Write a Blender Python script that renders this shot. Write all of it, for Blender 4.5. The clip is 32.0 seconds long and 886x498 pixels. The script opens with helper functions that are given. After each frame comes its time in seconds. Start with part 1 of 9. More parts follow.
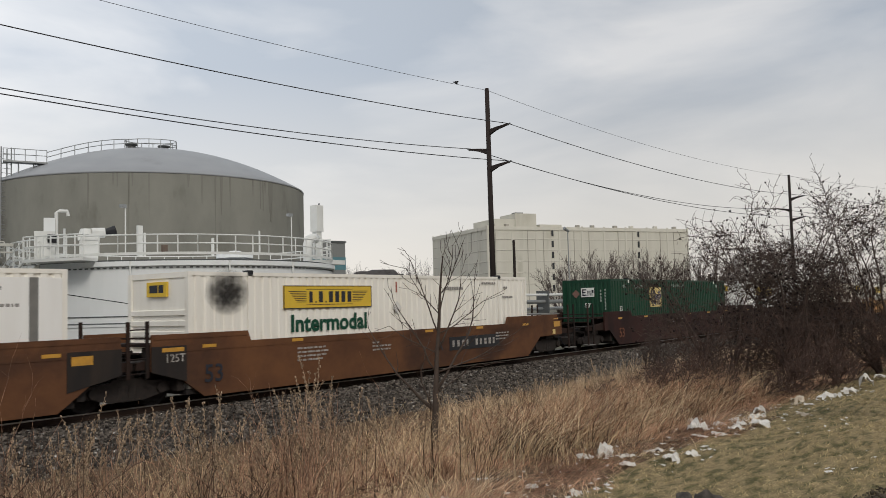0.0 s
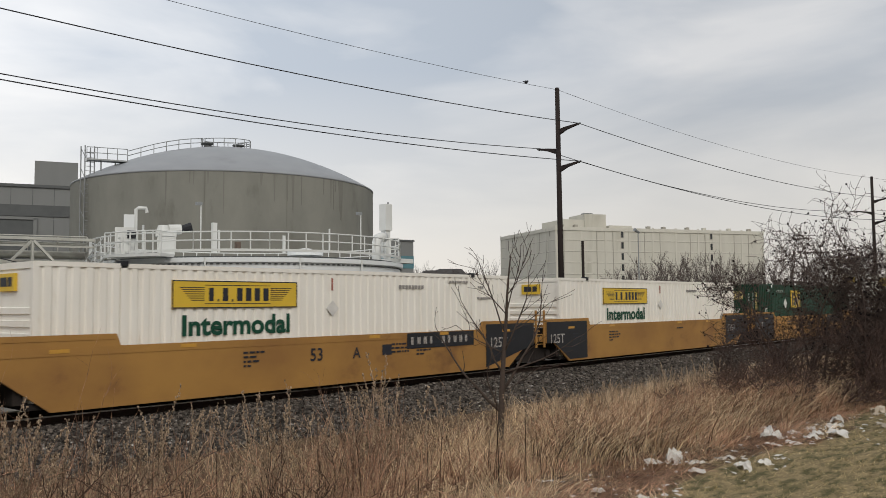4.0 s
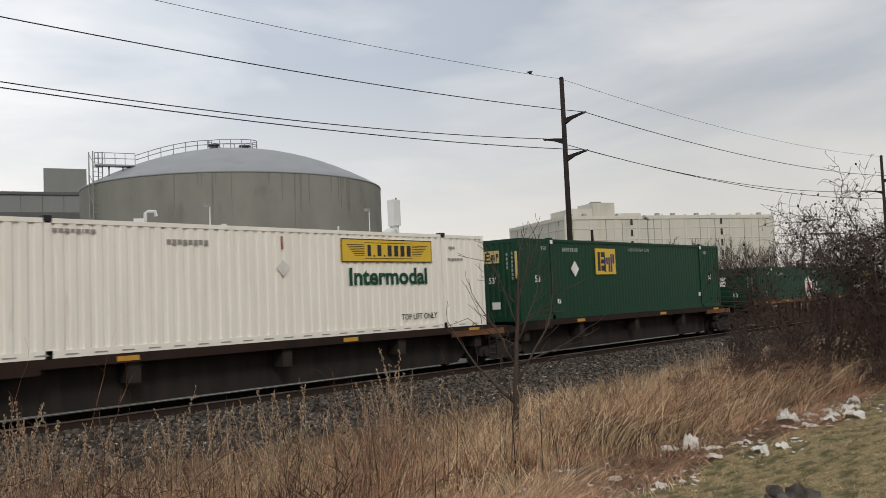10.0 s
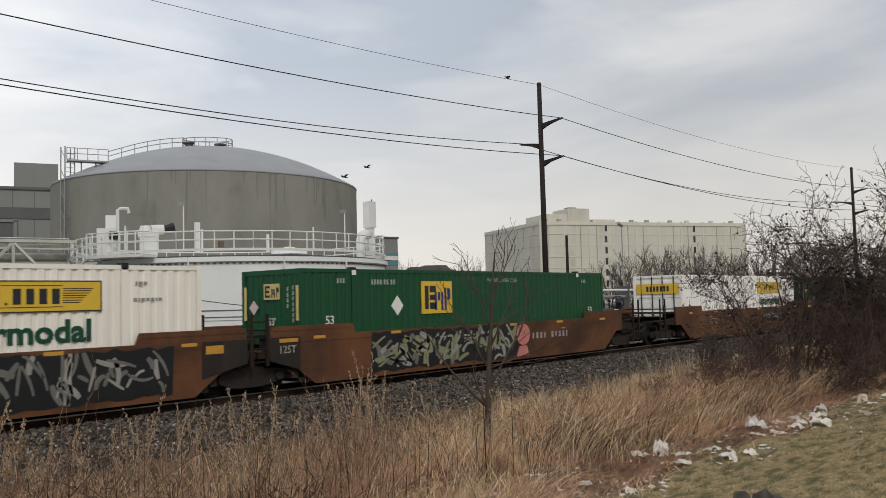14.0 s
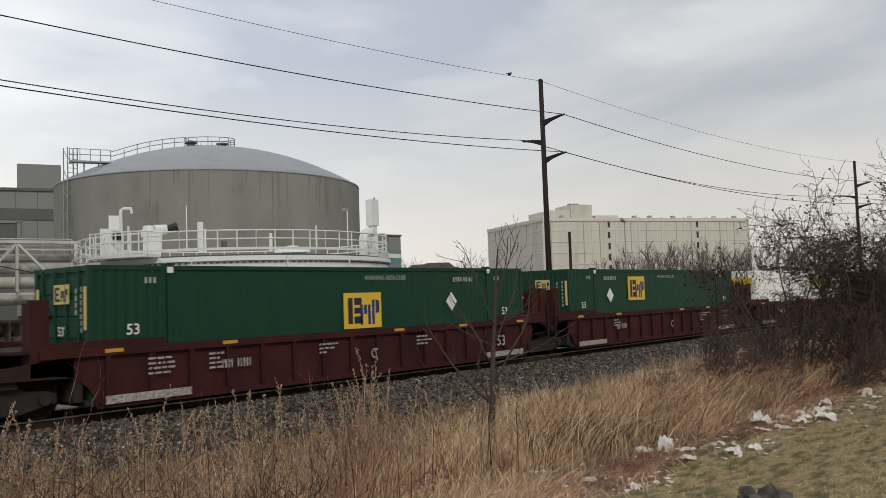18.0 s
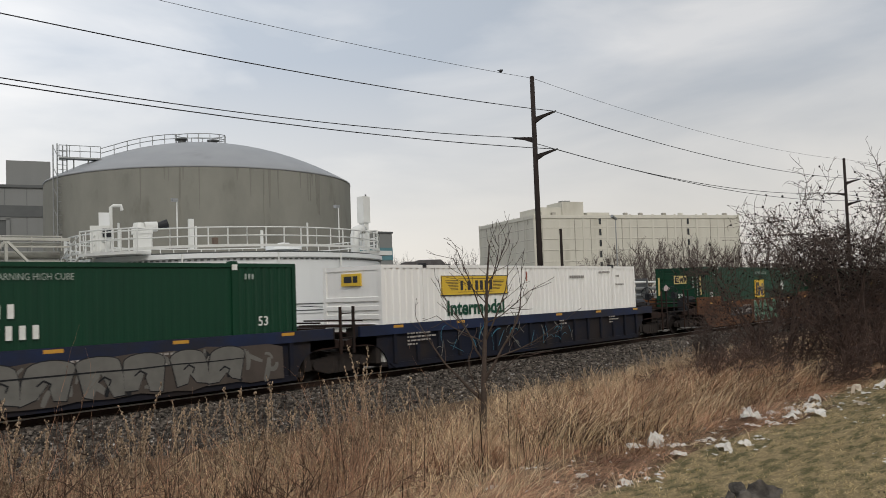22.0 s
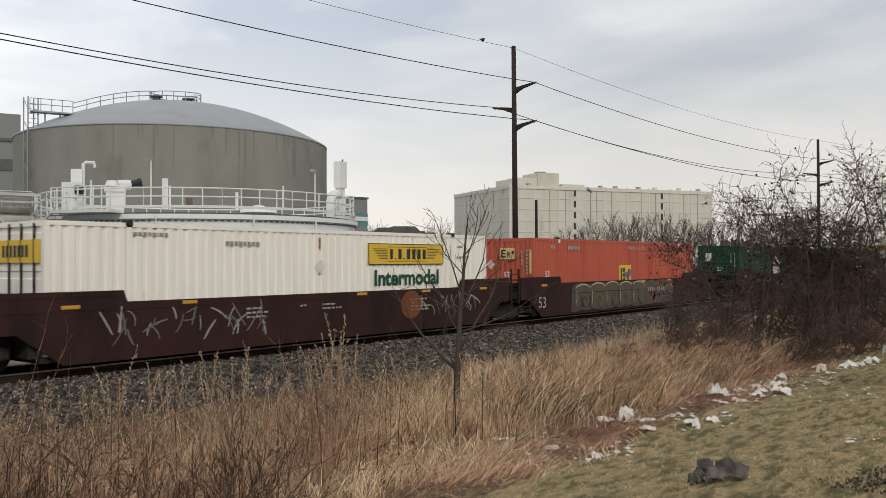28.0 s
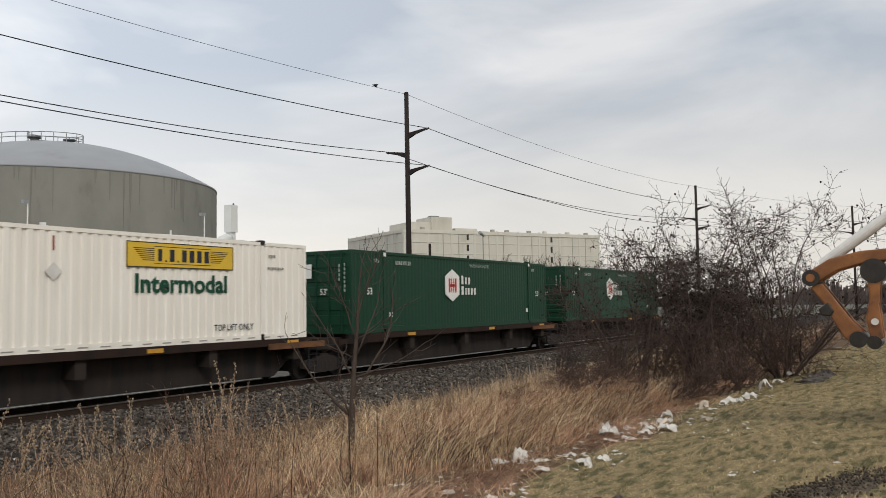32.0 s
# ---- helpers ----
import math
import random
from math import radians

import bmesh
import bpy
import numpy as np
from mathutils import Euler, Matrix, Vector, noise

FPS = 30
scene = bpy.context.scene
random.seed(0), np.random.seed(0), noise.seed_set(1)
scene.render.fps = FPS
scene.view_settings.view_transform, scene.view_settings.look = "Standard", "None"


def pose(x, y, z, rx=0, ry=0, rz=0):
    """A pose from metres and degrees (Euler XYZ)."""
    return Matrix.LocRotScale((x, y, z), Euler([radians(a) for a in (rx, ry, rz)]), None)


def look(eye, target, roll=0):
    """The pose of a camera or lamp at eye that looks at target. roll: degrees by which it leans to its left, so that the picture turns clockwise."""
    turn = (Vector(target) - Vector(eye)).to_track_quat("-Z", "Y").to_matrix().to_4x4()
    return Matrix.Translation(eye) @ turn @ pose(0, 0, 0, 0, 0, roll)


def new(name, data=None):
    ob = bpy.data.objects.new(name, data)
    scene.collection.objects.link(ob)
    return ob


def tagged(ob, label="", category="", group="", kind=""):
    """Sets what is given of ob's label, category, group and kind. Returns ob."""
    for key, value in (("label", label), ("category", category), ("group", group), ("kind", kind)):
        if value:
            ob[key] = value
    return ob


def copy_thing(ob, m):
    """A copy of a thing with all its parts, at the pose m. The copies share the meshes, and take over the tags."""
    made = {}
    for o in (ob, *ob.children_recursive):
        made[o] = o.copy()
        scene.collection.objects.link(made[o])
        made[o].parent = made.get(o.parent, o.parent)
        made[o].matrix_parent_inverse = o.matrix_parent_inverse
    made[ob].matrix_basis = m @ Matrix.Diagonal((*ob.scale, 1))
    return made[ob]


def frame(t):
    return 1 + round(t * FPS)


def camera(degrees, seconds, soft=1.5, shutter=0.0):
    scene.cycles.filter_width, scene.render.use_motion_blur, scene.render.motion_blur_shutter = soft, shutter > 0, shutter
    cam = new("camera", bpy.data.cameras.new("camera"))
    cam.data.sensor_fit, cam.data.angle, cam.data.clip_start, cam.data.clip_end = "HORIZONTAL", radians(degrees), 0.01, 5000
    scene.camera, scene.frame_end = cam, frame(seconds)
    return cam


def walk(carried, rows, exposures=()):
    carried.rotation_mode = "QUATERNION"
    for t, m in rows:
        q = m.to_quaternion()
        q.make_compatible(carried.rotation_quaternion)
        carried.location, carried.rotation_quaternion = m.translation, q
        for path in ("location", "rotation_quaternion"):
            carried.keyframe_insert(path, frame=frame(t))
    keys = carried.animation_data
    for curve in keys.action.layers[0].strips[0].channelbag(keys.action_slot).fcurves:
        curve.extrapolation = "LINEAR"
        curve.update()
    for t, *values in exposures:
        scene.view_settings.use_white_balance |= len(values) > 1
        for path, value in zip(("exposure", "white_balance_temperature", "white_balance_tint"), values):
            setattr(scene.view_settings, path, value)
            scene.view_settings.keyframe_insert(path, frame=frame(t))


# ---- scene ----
# camera: carried by hand at one spot beside the railway
EYE_UP = 0.13
PATH = [
    (0, -0, 0, 2.15, 93.71, 1.49, -53.14),
    (0.5, -0, 0, 2.15, 93.32, 0.77, -52.2),
    (1, -0, 0, 2.15, 92.91, -0.04, -48.26),
    (1.5, -0, 0, 2.15, 92.77, -0.64, -45.13),
    (2, -0, 0, 2.15, 92.67, -0.33, -44.71),
    (2.5, -0, 0, 2.15, 92.9, 0.23, -44.21),
    (3, -0, 0, 2.15, 94.16, 0.01, -45.37),
    (3.5, -0, 0, 2.15, 94.15, -0.27, -48.04),
    (5.5, -0, 0, 2.15, 93.21, 1.62, -48.6),
    (6, -0, 0, 2.15, 93.1, 1.61, -48.96),
    (6.5, -0, 0, 2.15, 92.84, 1.8, -48.27),
    (7, -0, 0, 2.15, 92.55, 1.62, -47.35),
    (7.5, -0, 0, 2.15, 92.8, 1.75, -47.51),
    (8, -0, 0, 2.15, 93.09, 1.96, -47.31),
    (8.5, -0, 0, 2.15, 92.98, 2.04, -46.97),
    (9, -0, 0, 2.15, 92.81, 2.1, -47.13),
    (9.5, -0, 0, 2.15, 93.04, 2.25, -47.59),
    (10, -0, 0, 2.15, 93.36, 2.36, -47.86),
    (10.5, -0, 0, 2.15, 93.64, 2.05, -48.18),
    (11, -0, 0, 2.15, 93.54, 1.82, -48.24),
    (11.5, -0, 0, 2.15, 93.09, 1.67, -48.8),
    (12, -0, 0, 2.15, 93.04, 1.83, -49.92),
    (12.5, -0, 0, 2.15, 93.39, 1.55, -50.17),
    (13, -0, 0, 2.15, 93.78, 1.29, -49.9),
    (13.5, -0, 0, 2.15, 93.72, 1.14, -49.81),
    (14, -0, 0, 2.15, 93.5, 1.43, -49.61),
    (14.5, -0, 0, 2.15, 93.63, 1.46, -49.71),
    (16.5, -0, 0, 2.15, 93.04, 1.61, -49.62),
    (17, -0, 0, 2.15, 93.03, 1.84, -49.41),
    (17.5, -0, 0, 2.15, 93.25, 1.84, -49.3),
    (18, -0, 0, 2.15, 93.33, 1.92, -49.38),
    (18.5, -0, 0, 2.15, 93.22, 1.85, -49.33),
    (19, -0, 0, 2.15, 93.33, 2.09, -49.42),
    (19.5, -0, 0, 2.15, 93.43, 2.27, -49.85),
    (20, -0, 0, 2.15, 93.32, 2.36, -50.14),
    (20.5, -0, 0, 2.15, 93, 2.28, -50.37),
    (21, -0, 0, 2.15, 92.75, 2.36, -50.88),
    (21.5, -0, 0, 2.15, 93.09, 2.35, -50.94),
    (22, -0, 0, 2.15, 93.11, 1.96, -49.96),
    (22.2, -0.001, 0.001, 2.151, 92.92, 1.59, -48.08),
    (22.5, -0.008, 0.003, 2.156, 92.54, 1.16, -42.79),
    (22.7, -0.015, 0.006, 2.161, 92.15, 0.07, -38.92),
    (23, -0.028, 0.011, 2.169, 91.41, -1.21, -35.17),
    (23.2, -0.038, 0.014, 2.176, 90.62, 0.49, -37.19),
    (23.5, -0.052, 0.019, 2.186, 89.74, 2.56, -42.73),
    (23.7, -0.061, 0.023, 2.192, 89.63, 2.19, -45.81),
    (24, -0.072, 0.027, 2.199, 90.5, 1.17, -48.01),
    (24.5, -0.08, 0.03, 2.205, 92.02, 1.24, -48.91),
    (25, -0.08, 0.03, 2.205, 91.7, 1.99, -50.21),
    (25.5, -0.08, 0.03, 2.205, 91.86, 1.87, -50.9),
    (26, -0.08, 0.03, 2.205, 91.83, 1.32, -51.96),
    (26.5, -0.08, 0.03, 2.205, 91.34, 1.03, -52.36),
    (28.5, -0.08, 0.03, 2.205, 90.73, 0.05, -51.75),
    (29, -0.08, 0.03, 2.205, 91.02, -0.11, -53.35),
    (29.5, -0.08, 0.03, 2.205, 92.19, 0.17, -55.06),
    (30, -0.08, 0.03, 2.205, 92.68, 0.27, -55.53),
    (30.5, -0.08, 0.03, 2.205, 92.73, 0.19, -55.46),
    (31, -0.08, 0.03, 2.205, 92.68, 0.2, -55.06),
    (31.5, -0.08, 0.03, 2.205, 92.72, 0.58, -54.98),
    (32, -0.08, 0.03, 2.205, 93.76, 0.9, -58.9),
]
cam = camera(55.2, 32.0, soft=0.8, shutter=0.06)
walk(cam, [(t, pose(x, y, z + EYE_UP, rx, ry, rz)) for t, x, y, z, rx, ry, rz in PATH],
     [(0.0, 0.0), (22.0, 0.0), (22.8, -0.18), (23.4, -0.22), (24.2, -0.02), (25.2, 0.14), (32.0, 0.16)])

# ---- sky and light: thin overcast, soft sun from behind the camera ----
SUN_EL, SUN_AZ = 38.0, 238.0      # degrees; azimuth counted from +x to +y
world = bpy.data.worlds.new("overcast_sky")
scene.world = world
world.use_nodes = True
wn, wl = world.node_tree.nodes, world.node_tree.links
wn.clear()
w_out = wn.new("ShaderNodeOutputWorld")
w_bg = wn.new("ShaderNodeBackground")
w_sky = wn.new("ShaderNodeTexSky")
w_sky.sky_type = "NISHITA"
w_sky.sun_disc = False
w_sky.sun_elevation = radians(SUN_EL)
w_sky.sun_rotation = radians(90 - SUN_AZ)
w_sky.dust_density = 4.0
w_co = wn.new("ShaderNodeTexCoord")
w_map = wn.new("ShaderNodeMapping")
w_map.inputs["Scale"].default_value = (1.0, 1.0, 3.2)
w_no = wn.new("ShaderNodeTexNoise")
w_no.inputs["Scale"].default_value = 2.3
w_no.inputs["Detail"].default_value = 6.0
w_no.inputs["Roughness"].default_value = 0.5
w_no.inputs["Distortion"].default_value = 0.5
w_cl = wn.new("ShaderNodeValToRGB")
w_cl.color_ramp.elements[0].position, w_cl.color_ramp.elements[0].color = 0.38, (5.5, 6.05, 6.8, 1)
w_cl.color_ramp.elements[1].position, w_cl.color_ramp.elements[1].color = 0.63, (9.2, 9.2, 9.25, 1)
w_sep = wn.new("ShaderNodeSeparateXYZ")
w_low = wn.new("ShaderNodeMapRange")
w_low.inputs["From Min"].default_value, w_low.inputs["From Max"].default_value = 0.02, 0.27
w_low.inputs["To Min"].default_value, w_low.inputs["To Max"].default_value = 1.0, 0.0
w_haze = wn.new("ShaderNodeMix")
w_haze.data_type = "RGBA"
w_haze.inputs["B"].default_value = (9.45, 8.95, 8.2, 1)
w_mix = wn.new("ShaderNodeMix")
w_mix.data_type = "RGBA"
w_mix.inputs["Factor"].default_value = 0.90
wl.new(w_co.outputs["Generated"], w_map.inputs["Vector"])
wl.new(w_map.outputs["Vector"], w_no.inputs["Vector"])
wl.new(w_no.outputs["Fac"], w_cl.inputs["Fac"])
wl.new(w_co.outputs["Generated"], w_sep.inputs["Vector"])
wl.new(w_sep.outputs["Z"], w_low.inputs["Value"])
wl.new(w_low.outputs["Result"], w_haze.inputs["Factor"])
wl.new(w_cl.outputs["Color"], w_haze.inputs["A"])
# the cloud is thinner, so brighter, towards the side of the works
w_dir = wn.new("ShaderNodeVectorMath")
w_dir.operation = "DOT_PRODUCT"
w_dir.inputs[1].default_value = (-0.35, 0.92, 0.15)
w_thin = wn.new("ShaderNodeMapRange")
w_thin.inputs["From Min"].default_value, w_thin.inputs["From Max"].default_value = 0.1, 1.0
w_thin.inputs["To Min"].default_value, w_thin.inputs["To Max"].default_value = 0.90, 1.45
w_gain = wn.new("ShaderNodeVectorMath")
w_gain.operation = "SCALE"
wl.new(w_co.outputs["Generated"], w_dir.inputs[0])
wl.new(w_dir.outputs["Value"], w_thin.inputs["Value"])
wl.new(w_thin.outputs["Result"], w_gain.inputs["Scale"])
wl.new(w_haze.outputs["Result"], w_gain.inputs[0])
wl.new(w_gain.outputs["Vector"], w_mix.inputs["B"])
wl.new(w_sky.outputs["Color"], w_mix.inputs["A"])
wl.new(w_mix.outputs["Result"], w_bg.inputs["Color"])
wl.new(w_bg.outputs["Background"], w_out.inputs["Surface"])
w_bg.inputs["Strength"].default_value = 0.09
sun = new("sun", bpy.data.lights.new("sun", "SUN"))
sun.data.energy, sun.data.angle, sun.data.color = 1.3, radians(14), (1.0, 0.95, 0.87)
sun.matrix_world = look((0, 0, 60), (-math.cos(radians(SUN_AZ)) * math.cos(radians(SUN_EL)) * 50,
                                     -math.sin(radians(SUN_AZ)) * math.cos(radians(SUN_EL)) * 50,
                                     60 - math.sin(radians(SUN_EL)) * 50))
scene.view_settings.exposure = 0.0

# ---- materials ----


def surface(name, base, rough=0.6, metal=0.0, second=None, scale=6.0, amount=0.5, bump=0.0, bump_scale=60.0,
            stain=None, stain_scale=1.2, stain_at=0.58, streak=False, vary=0.0, stretch=None, crumb=5, crumb_rough=0.5):
    """A procedural surface: two tones by fine noise, stains by coarse noise, relief by a third."""
    m = bpy.data.materials.new(name)
    m.use_nodes = True
    n, l = m.node_tree.nodes, m.node_tree.links
    b = n["Principled BSDF"]
    b.inputs["Roughness"].default_value, b.inputs["Metallic"].default_value = rough, metal
    b.inputs["Specular IOR Level"].default_value = 0.5 if rough < 0.5 else (0.3 if rough < 0.7 else 0.15)
    co = n.new("ShaderNodeTexCoord")
    mp = n.new("ShaderNodeMapping")
    mp.inputs["Scale"].default_value = stretch or ((1, 1, 0.16) if streak else (1, 1, 1))
    l.new(co.outputs["Object"], mp.inputs["Vector"])
    fine = n.new("ShaderNodeTexNoise")
    fine.inputs["Scale"].default_value, fine.inputs["Detail"].default_value = scale, crumb
    fine.inputs["Roughness"].default_value = crumb_rough
    l.new(mp.outputs["Vector"], fine.inputs["Vector"])
    ramp = n.new("ShaderNodeMapRange")
    ramp.inputs["From Min"].default_value, ramp.inputs["From Max"].default_value = 0.35, 0.68
    l.new(fine.outputs["Fac"], ramp.inputs["Value"])
    mul = n.new("ShaderNodeMath")
    mul.operation = "MULTIPLY"
    mul.inputs[1].default_value = amount
    l.new(ramp.outputs["Result"], mul.inputs[0])
    mix = n.new("ShaderNodeMix")
    mix.data_type = "RGBA"
    mix.inputs["A"].default_value = (*base, 1)
    mix.inputs["B"].default_value = (*(second or tuple(c * 0.7 for c in base)), 1)
    l.new(mul.outputs[0], mix.inputs["Factor"])
    last = mix.outputs["Result"]
    if stain:
        big = n.new("ShaderNodeTexNoise")
        big.inputs["Scale"].default_value, big.inputs["Detail"].default_value = stain_scale, 7
        big.inputs["Roughness"].default_value = 0.62
        l.new(mp.outputs["Vector"], big.inputs["Vector"])
        cut = n.new("ShaderNodeMapRange")
        cut.inputs["From Min"].default_value, cut.inputs["From Max"].default_value = stain_at, stain_at + 0.14
        l.new(big.outputs["Fac"], cut.inputs["Value"])
        mix2 = n.new("ShaderNodeMix")
        mix2.data_type = "RGBA"
        mix2.inputs["B"].default_value = (*stain, 1)
        l.new(cut.outputs["Result"], mix2.inputs["Factor"])
        l.new(last, mix2.inputs["A"])
        last = mix2.outputs["Result"]
    if vary:
        info = n.new("ShaderNodeObjectInfo")
        geo = n.new("ShaderNodeNewGeometry")
        half = n.new("ShaderNodeMath")
        half.operation = "MULTIPLY"
        half.inputs[1].default_value = 0.3
        l.new(info.outputs["Random"], half.inputs[0])
        add = n.new("ShaderNodeMath")
        add.operation = "MULTIPLY_ADD"
        add.inputs[1].default_value = 1.7
        l.new(geo.outputs["Random Per Island"], add.inputs[0])
        l.new(half.outputs[0], add.inputs[2])
        rng = n.new("ShaderNodeMapRange")
        rng.inputs["From Max"].default_value = 2.0
        rng.inputs["To Min"].default_value, rng.inputs["To Max"].default_value = 1 - vary, 1 + vary
        l.new(add.outputs[0], rng.inputs["Value"])
        hsv = n.new("ShaderNodeHueSaturation")
        l.new(rng.outputs["Result"], hsv.inputs["Value"])
        l.new(last, hsv.inputs["Color"])
        last = hsv.outputs["Color"]
    l.new(last, b.inputs["Base Color"])
    if bump:
        rel = n.new("ShaderNodeTexNoise")
        rel.inputs["Scale"].default_value, rel.inputs["Detail"].default_value = bump_scale, 4
        l.new(co.outputs["Object"], rel.inputs["Vector"])
        bp = n.new("ShaderNodeBump")
        bp.inputs["Strength"].default_value, bp.inputs["Distance"].default_value = bump, 0.02
        l.new(rel.outputs["Fac"], bp.inputs["Height"])
        l.new(bp.outputs["Normal"], b.inputs["Normal"])
    return m


WHITE_BOX = surface("white_container_paint", (0.80, 0.77, 0.70), 0.5, second=(0.70, 0.66, 0.58), scale=3, stain=(0.50, 0.42, 0.32), stain_scale=1.7, stain_at=0.64, streak=True)
WHITE_BOX2 = surface("clean_white_container_paint", (0.80, 0.79, 0.76), 0.45, second=(0.72, 0.70, 0.66), scale=3, streak=True)
WHITE_BOX3 = surface("rust_stained_white_paint", (0.77, 0.71, 0.60), 0.55, second=(0.66, 0.57, 0.45), scale=2.5, stain=(0.40, 0.26, 0.15), stain_scale=1.6, stain_at=0.60, streak=True)
GREEN_BOX = surface("dark_green_container_paint", (0.003, 0.040, 0.018), 0.55, second=(0.004, 0.031, 0.016), scale=2, streak=True, stain=(0.009, 0.030, 0.019), stain_scale=1.1, stain_at=0.62)
GREEN_BOX2 = surface("bright_green_container_paint", (0.006, 0.066, 0.023), 0.55, second=(0.008, 0.050, 0.021), scale=2, streak=True, stain=(0.012, 0.042, 0.022), stain_scale=1.0, stain_at=0.62)
GREEN_BOX3 = surface("deep_green_container_paint", (0.003, 0.030, 0.016), 0.5, second=(0.006, 0.024, 0.015), scale=2, streak=True)
RED_BOX = surface("faded_red_container_paint", (0.43, 0.088, 0.047), 0.5, second=(0.36, 0.078, 0.048), scale=1.6, streak=True, stain=(0.27, 0.036, 0.032), stain_scale=0.5, stain_at=0.58)
ORANGE_CAR = surface("rusty_orange_car_paint", (0.145, 0.064, 0.029), 0.75, second=(0.080, 0.037, 0.021), scale=0.9, amount=1.0, stain=(0.052, 0.028, 0.019), stain_scale=0.42, stain_at=0.54, stretch=(0.6, 1, 0.8), crumb=9, crumb_rough=0.66)
YELLOW_CAR = surface("golden_yellow_car_paint", (0.37, 0.195, 0.050), 0.65, second=(0.27, 0.135, 0.040), scale=1.0, amount=1.0, stain=(0.15, 0.07, 0.03), stain_scale=0.5, stain_at=0.60, stretch=(0.6, 1, 0.8), crumb=8)
FADED_CAR = surface("faded_orange_car_paint", (0.225, 0.108, 0.042), 0.70, second=(0.12, 0.056, 0.028), scale=0.9, amount=1.0, stain=(0.07, 0.036, 0.024), stain_scale=0.42, stain_at=0.53, stretch=(0.6, 1, 0.8), crumb=9, crumb_rough=0.66)
BROWN_CAR = surface("dark_brown_car_paint", (0.040, 0.017, 0.014), 0.72, second=(0.026, 0.013, 0.0115), scale=2.4, amount=1.0, stain=(0.016, 0.010, 0.0095), stain_scale=0.8, stain_at=0.54, stretch=(0.7, 1, 0.3))
RED_CAR = surface("oxide_red_car_paint", (0.052, 0.0135, 0.012), 0.72, second=(0.032, 0.010, 0.0095), scale=2.4, amount=1.0, stain=(0.022, 0.010, 0.0095), stain_scale=0.8, stain_at=0.56, stretch=(0.7, 1, 0.3))
BLUE_CAR = surface("dark_blue_car_paint", (0.010, 0.020, 0.060), 0.65, second=(0.010, 0.015, 0.036), scale=1.2, amount=1.0, stain=(0.016, 0.016, 0.022), stain_scale=0.5, stain_at=0.54, stretch=(0.6, 1, 0.8), crumb=8)
SOOT_CAR = surface("sooty_black_car_paint", (0.022, 0.0195, 0.019), 0.85, second=(0.036, 0.028, 0.023), scale=3, amount=1.0, stain=(0.055, 0.036, 0.026), stain_at=0.60, streak=True)
RUST_CAR = surface("rust_brown_car_paint", (0.062, 0.035, 0.023), 0.75, second=(0.036, 0.022, 0.017), scale=0.9, amount=1.0, stain=(0.10, 0.052, 0.026), stain_scale=0.5, stain_at=0.62, stretch=(0.6, 1, 0.8), crumb=8)
NAVY_SIDE = surface("grimy_navy_side", (0.011, 0.014, 0.026), 0.75, second=(0.017, 0.015, 0.017), scale=1.2, amount=1.0, stain=(0.026, 0.021, 0.019), stain_scale=0.5, stain_at=0.54, stretch=(0.6, 1, 0.8), crumb=8)
DECK_CAR = surface("grimy_dark_deck_paint", (0.030, 0.017, 0.013), 0.8, second=(0.018, 0.013, 0.011), scale=2.5, stain=(0.012, 0.011, 0.010), stain_at=0.52, streak=True)
IRON = surface("grimy_cast_steel", (0.027, 0.023, 0.021), 0.8, 0.0, second=(0.042, 0.031, 0.026), scale=9, bump=0.2, bump_scale=30)
WHEEL = surface("worn_wheel_steel", (0.016, 0.014, 0.013), 0.8, 0.0, second=(0.028, 0.02, 0.017), scale=8)
RAIL_STEEL = surface("rusty_rail_side", (0.035, 0.022, 0.016), 0.85, 0.0, second=(0.022, 0.015, 0.012), scale=8)
RAIL_TOP = surface("polished_rail_head", (0.42, 0.41, 0.40), 0.28, 1.0, scale=12, amount=0.2)
BLACK = surface("black_paint", (0.016, 0.017, 0.02), 0.5, scale=5)
SIGN_YELLOW = surface("sign_yellow", (0.66, 0.44, 0.04), 0.55, second=(0.56, 0.37, 0.05), scale=3, amount=0.4)
PALE_YELLOW = surface("faded_sign_yellow", (0.62, 0.49, 0.20), 0.55, second=(0.52, 0.40, 0.16), scale=3)
REFLECT = surface("reflector_yellow", (0.52, 0.27, 0.035), 0.4, second=(0.34, 0.16, 0.03), scale=9)
LETTER_GREEN = surface("lettering_green", (0.006, 0.062, 0.034), 0.5, scale=4)
LETTER_DARK = surface("lettering_dark", (0.022, 0.024, 0.032), 0.5, scale=4)
LETTER_WHITE = surface("lettering_white", (0.74, 0.74, 0.70), 0.5, second=(0.6, 0.6, 0.56), scale=5)
LETTER_RED = surface("lettering_red", (0.42, 0.035, 0.03), 0.5, scale=4)
LETTER_GREY = surface("worn_small_lettering", (0.20, 0.19, 0.18), 0.6, second=(0.34, 0.32, 0.29), scale=30, amount=1.0)
LETTER_NAVY = surface("lettering_navy", (0.02, 0.035, 0.15), 0.5, scale=4)
STENCIL = surface("worn_white_stencil", (0.42, 0.40, 0.37), 0.6, second=(0.16, 0.13, 0.11), scale=14, amount=1.0)
PINK_PLACARD = surface("faded_placard_pink", (0.62, 0.50, 0.48), 0.6, second=(0.50, 0.38, 0.36), scale=6)
BROWN_PLACARD = surface("faded_placard_brown", (0.20, 0.11, 0.085), 0.65, second=(0.15, 0.085, 0.07), scale=6)
SERIAL = surface("thin_white_lettering", (0.38, 0.42, 0.38), 0.6, second=(0.20, 0.25, 0.21), scale=16, amount=1.0)
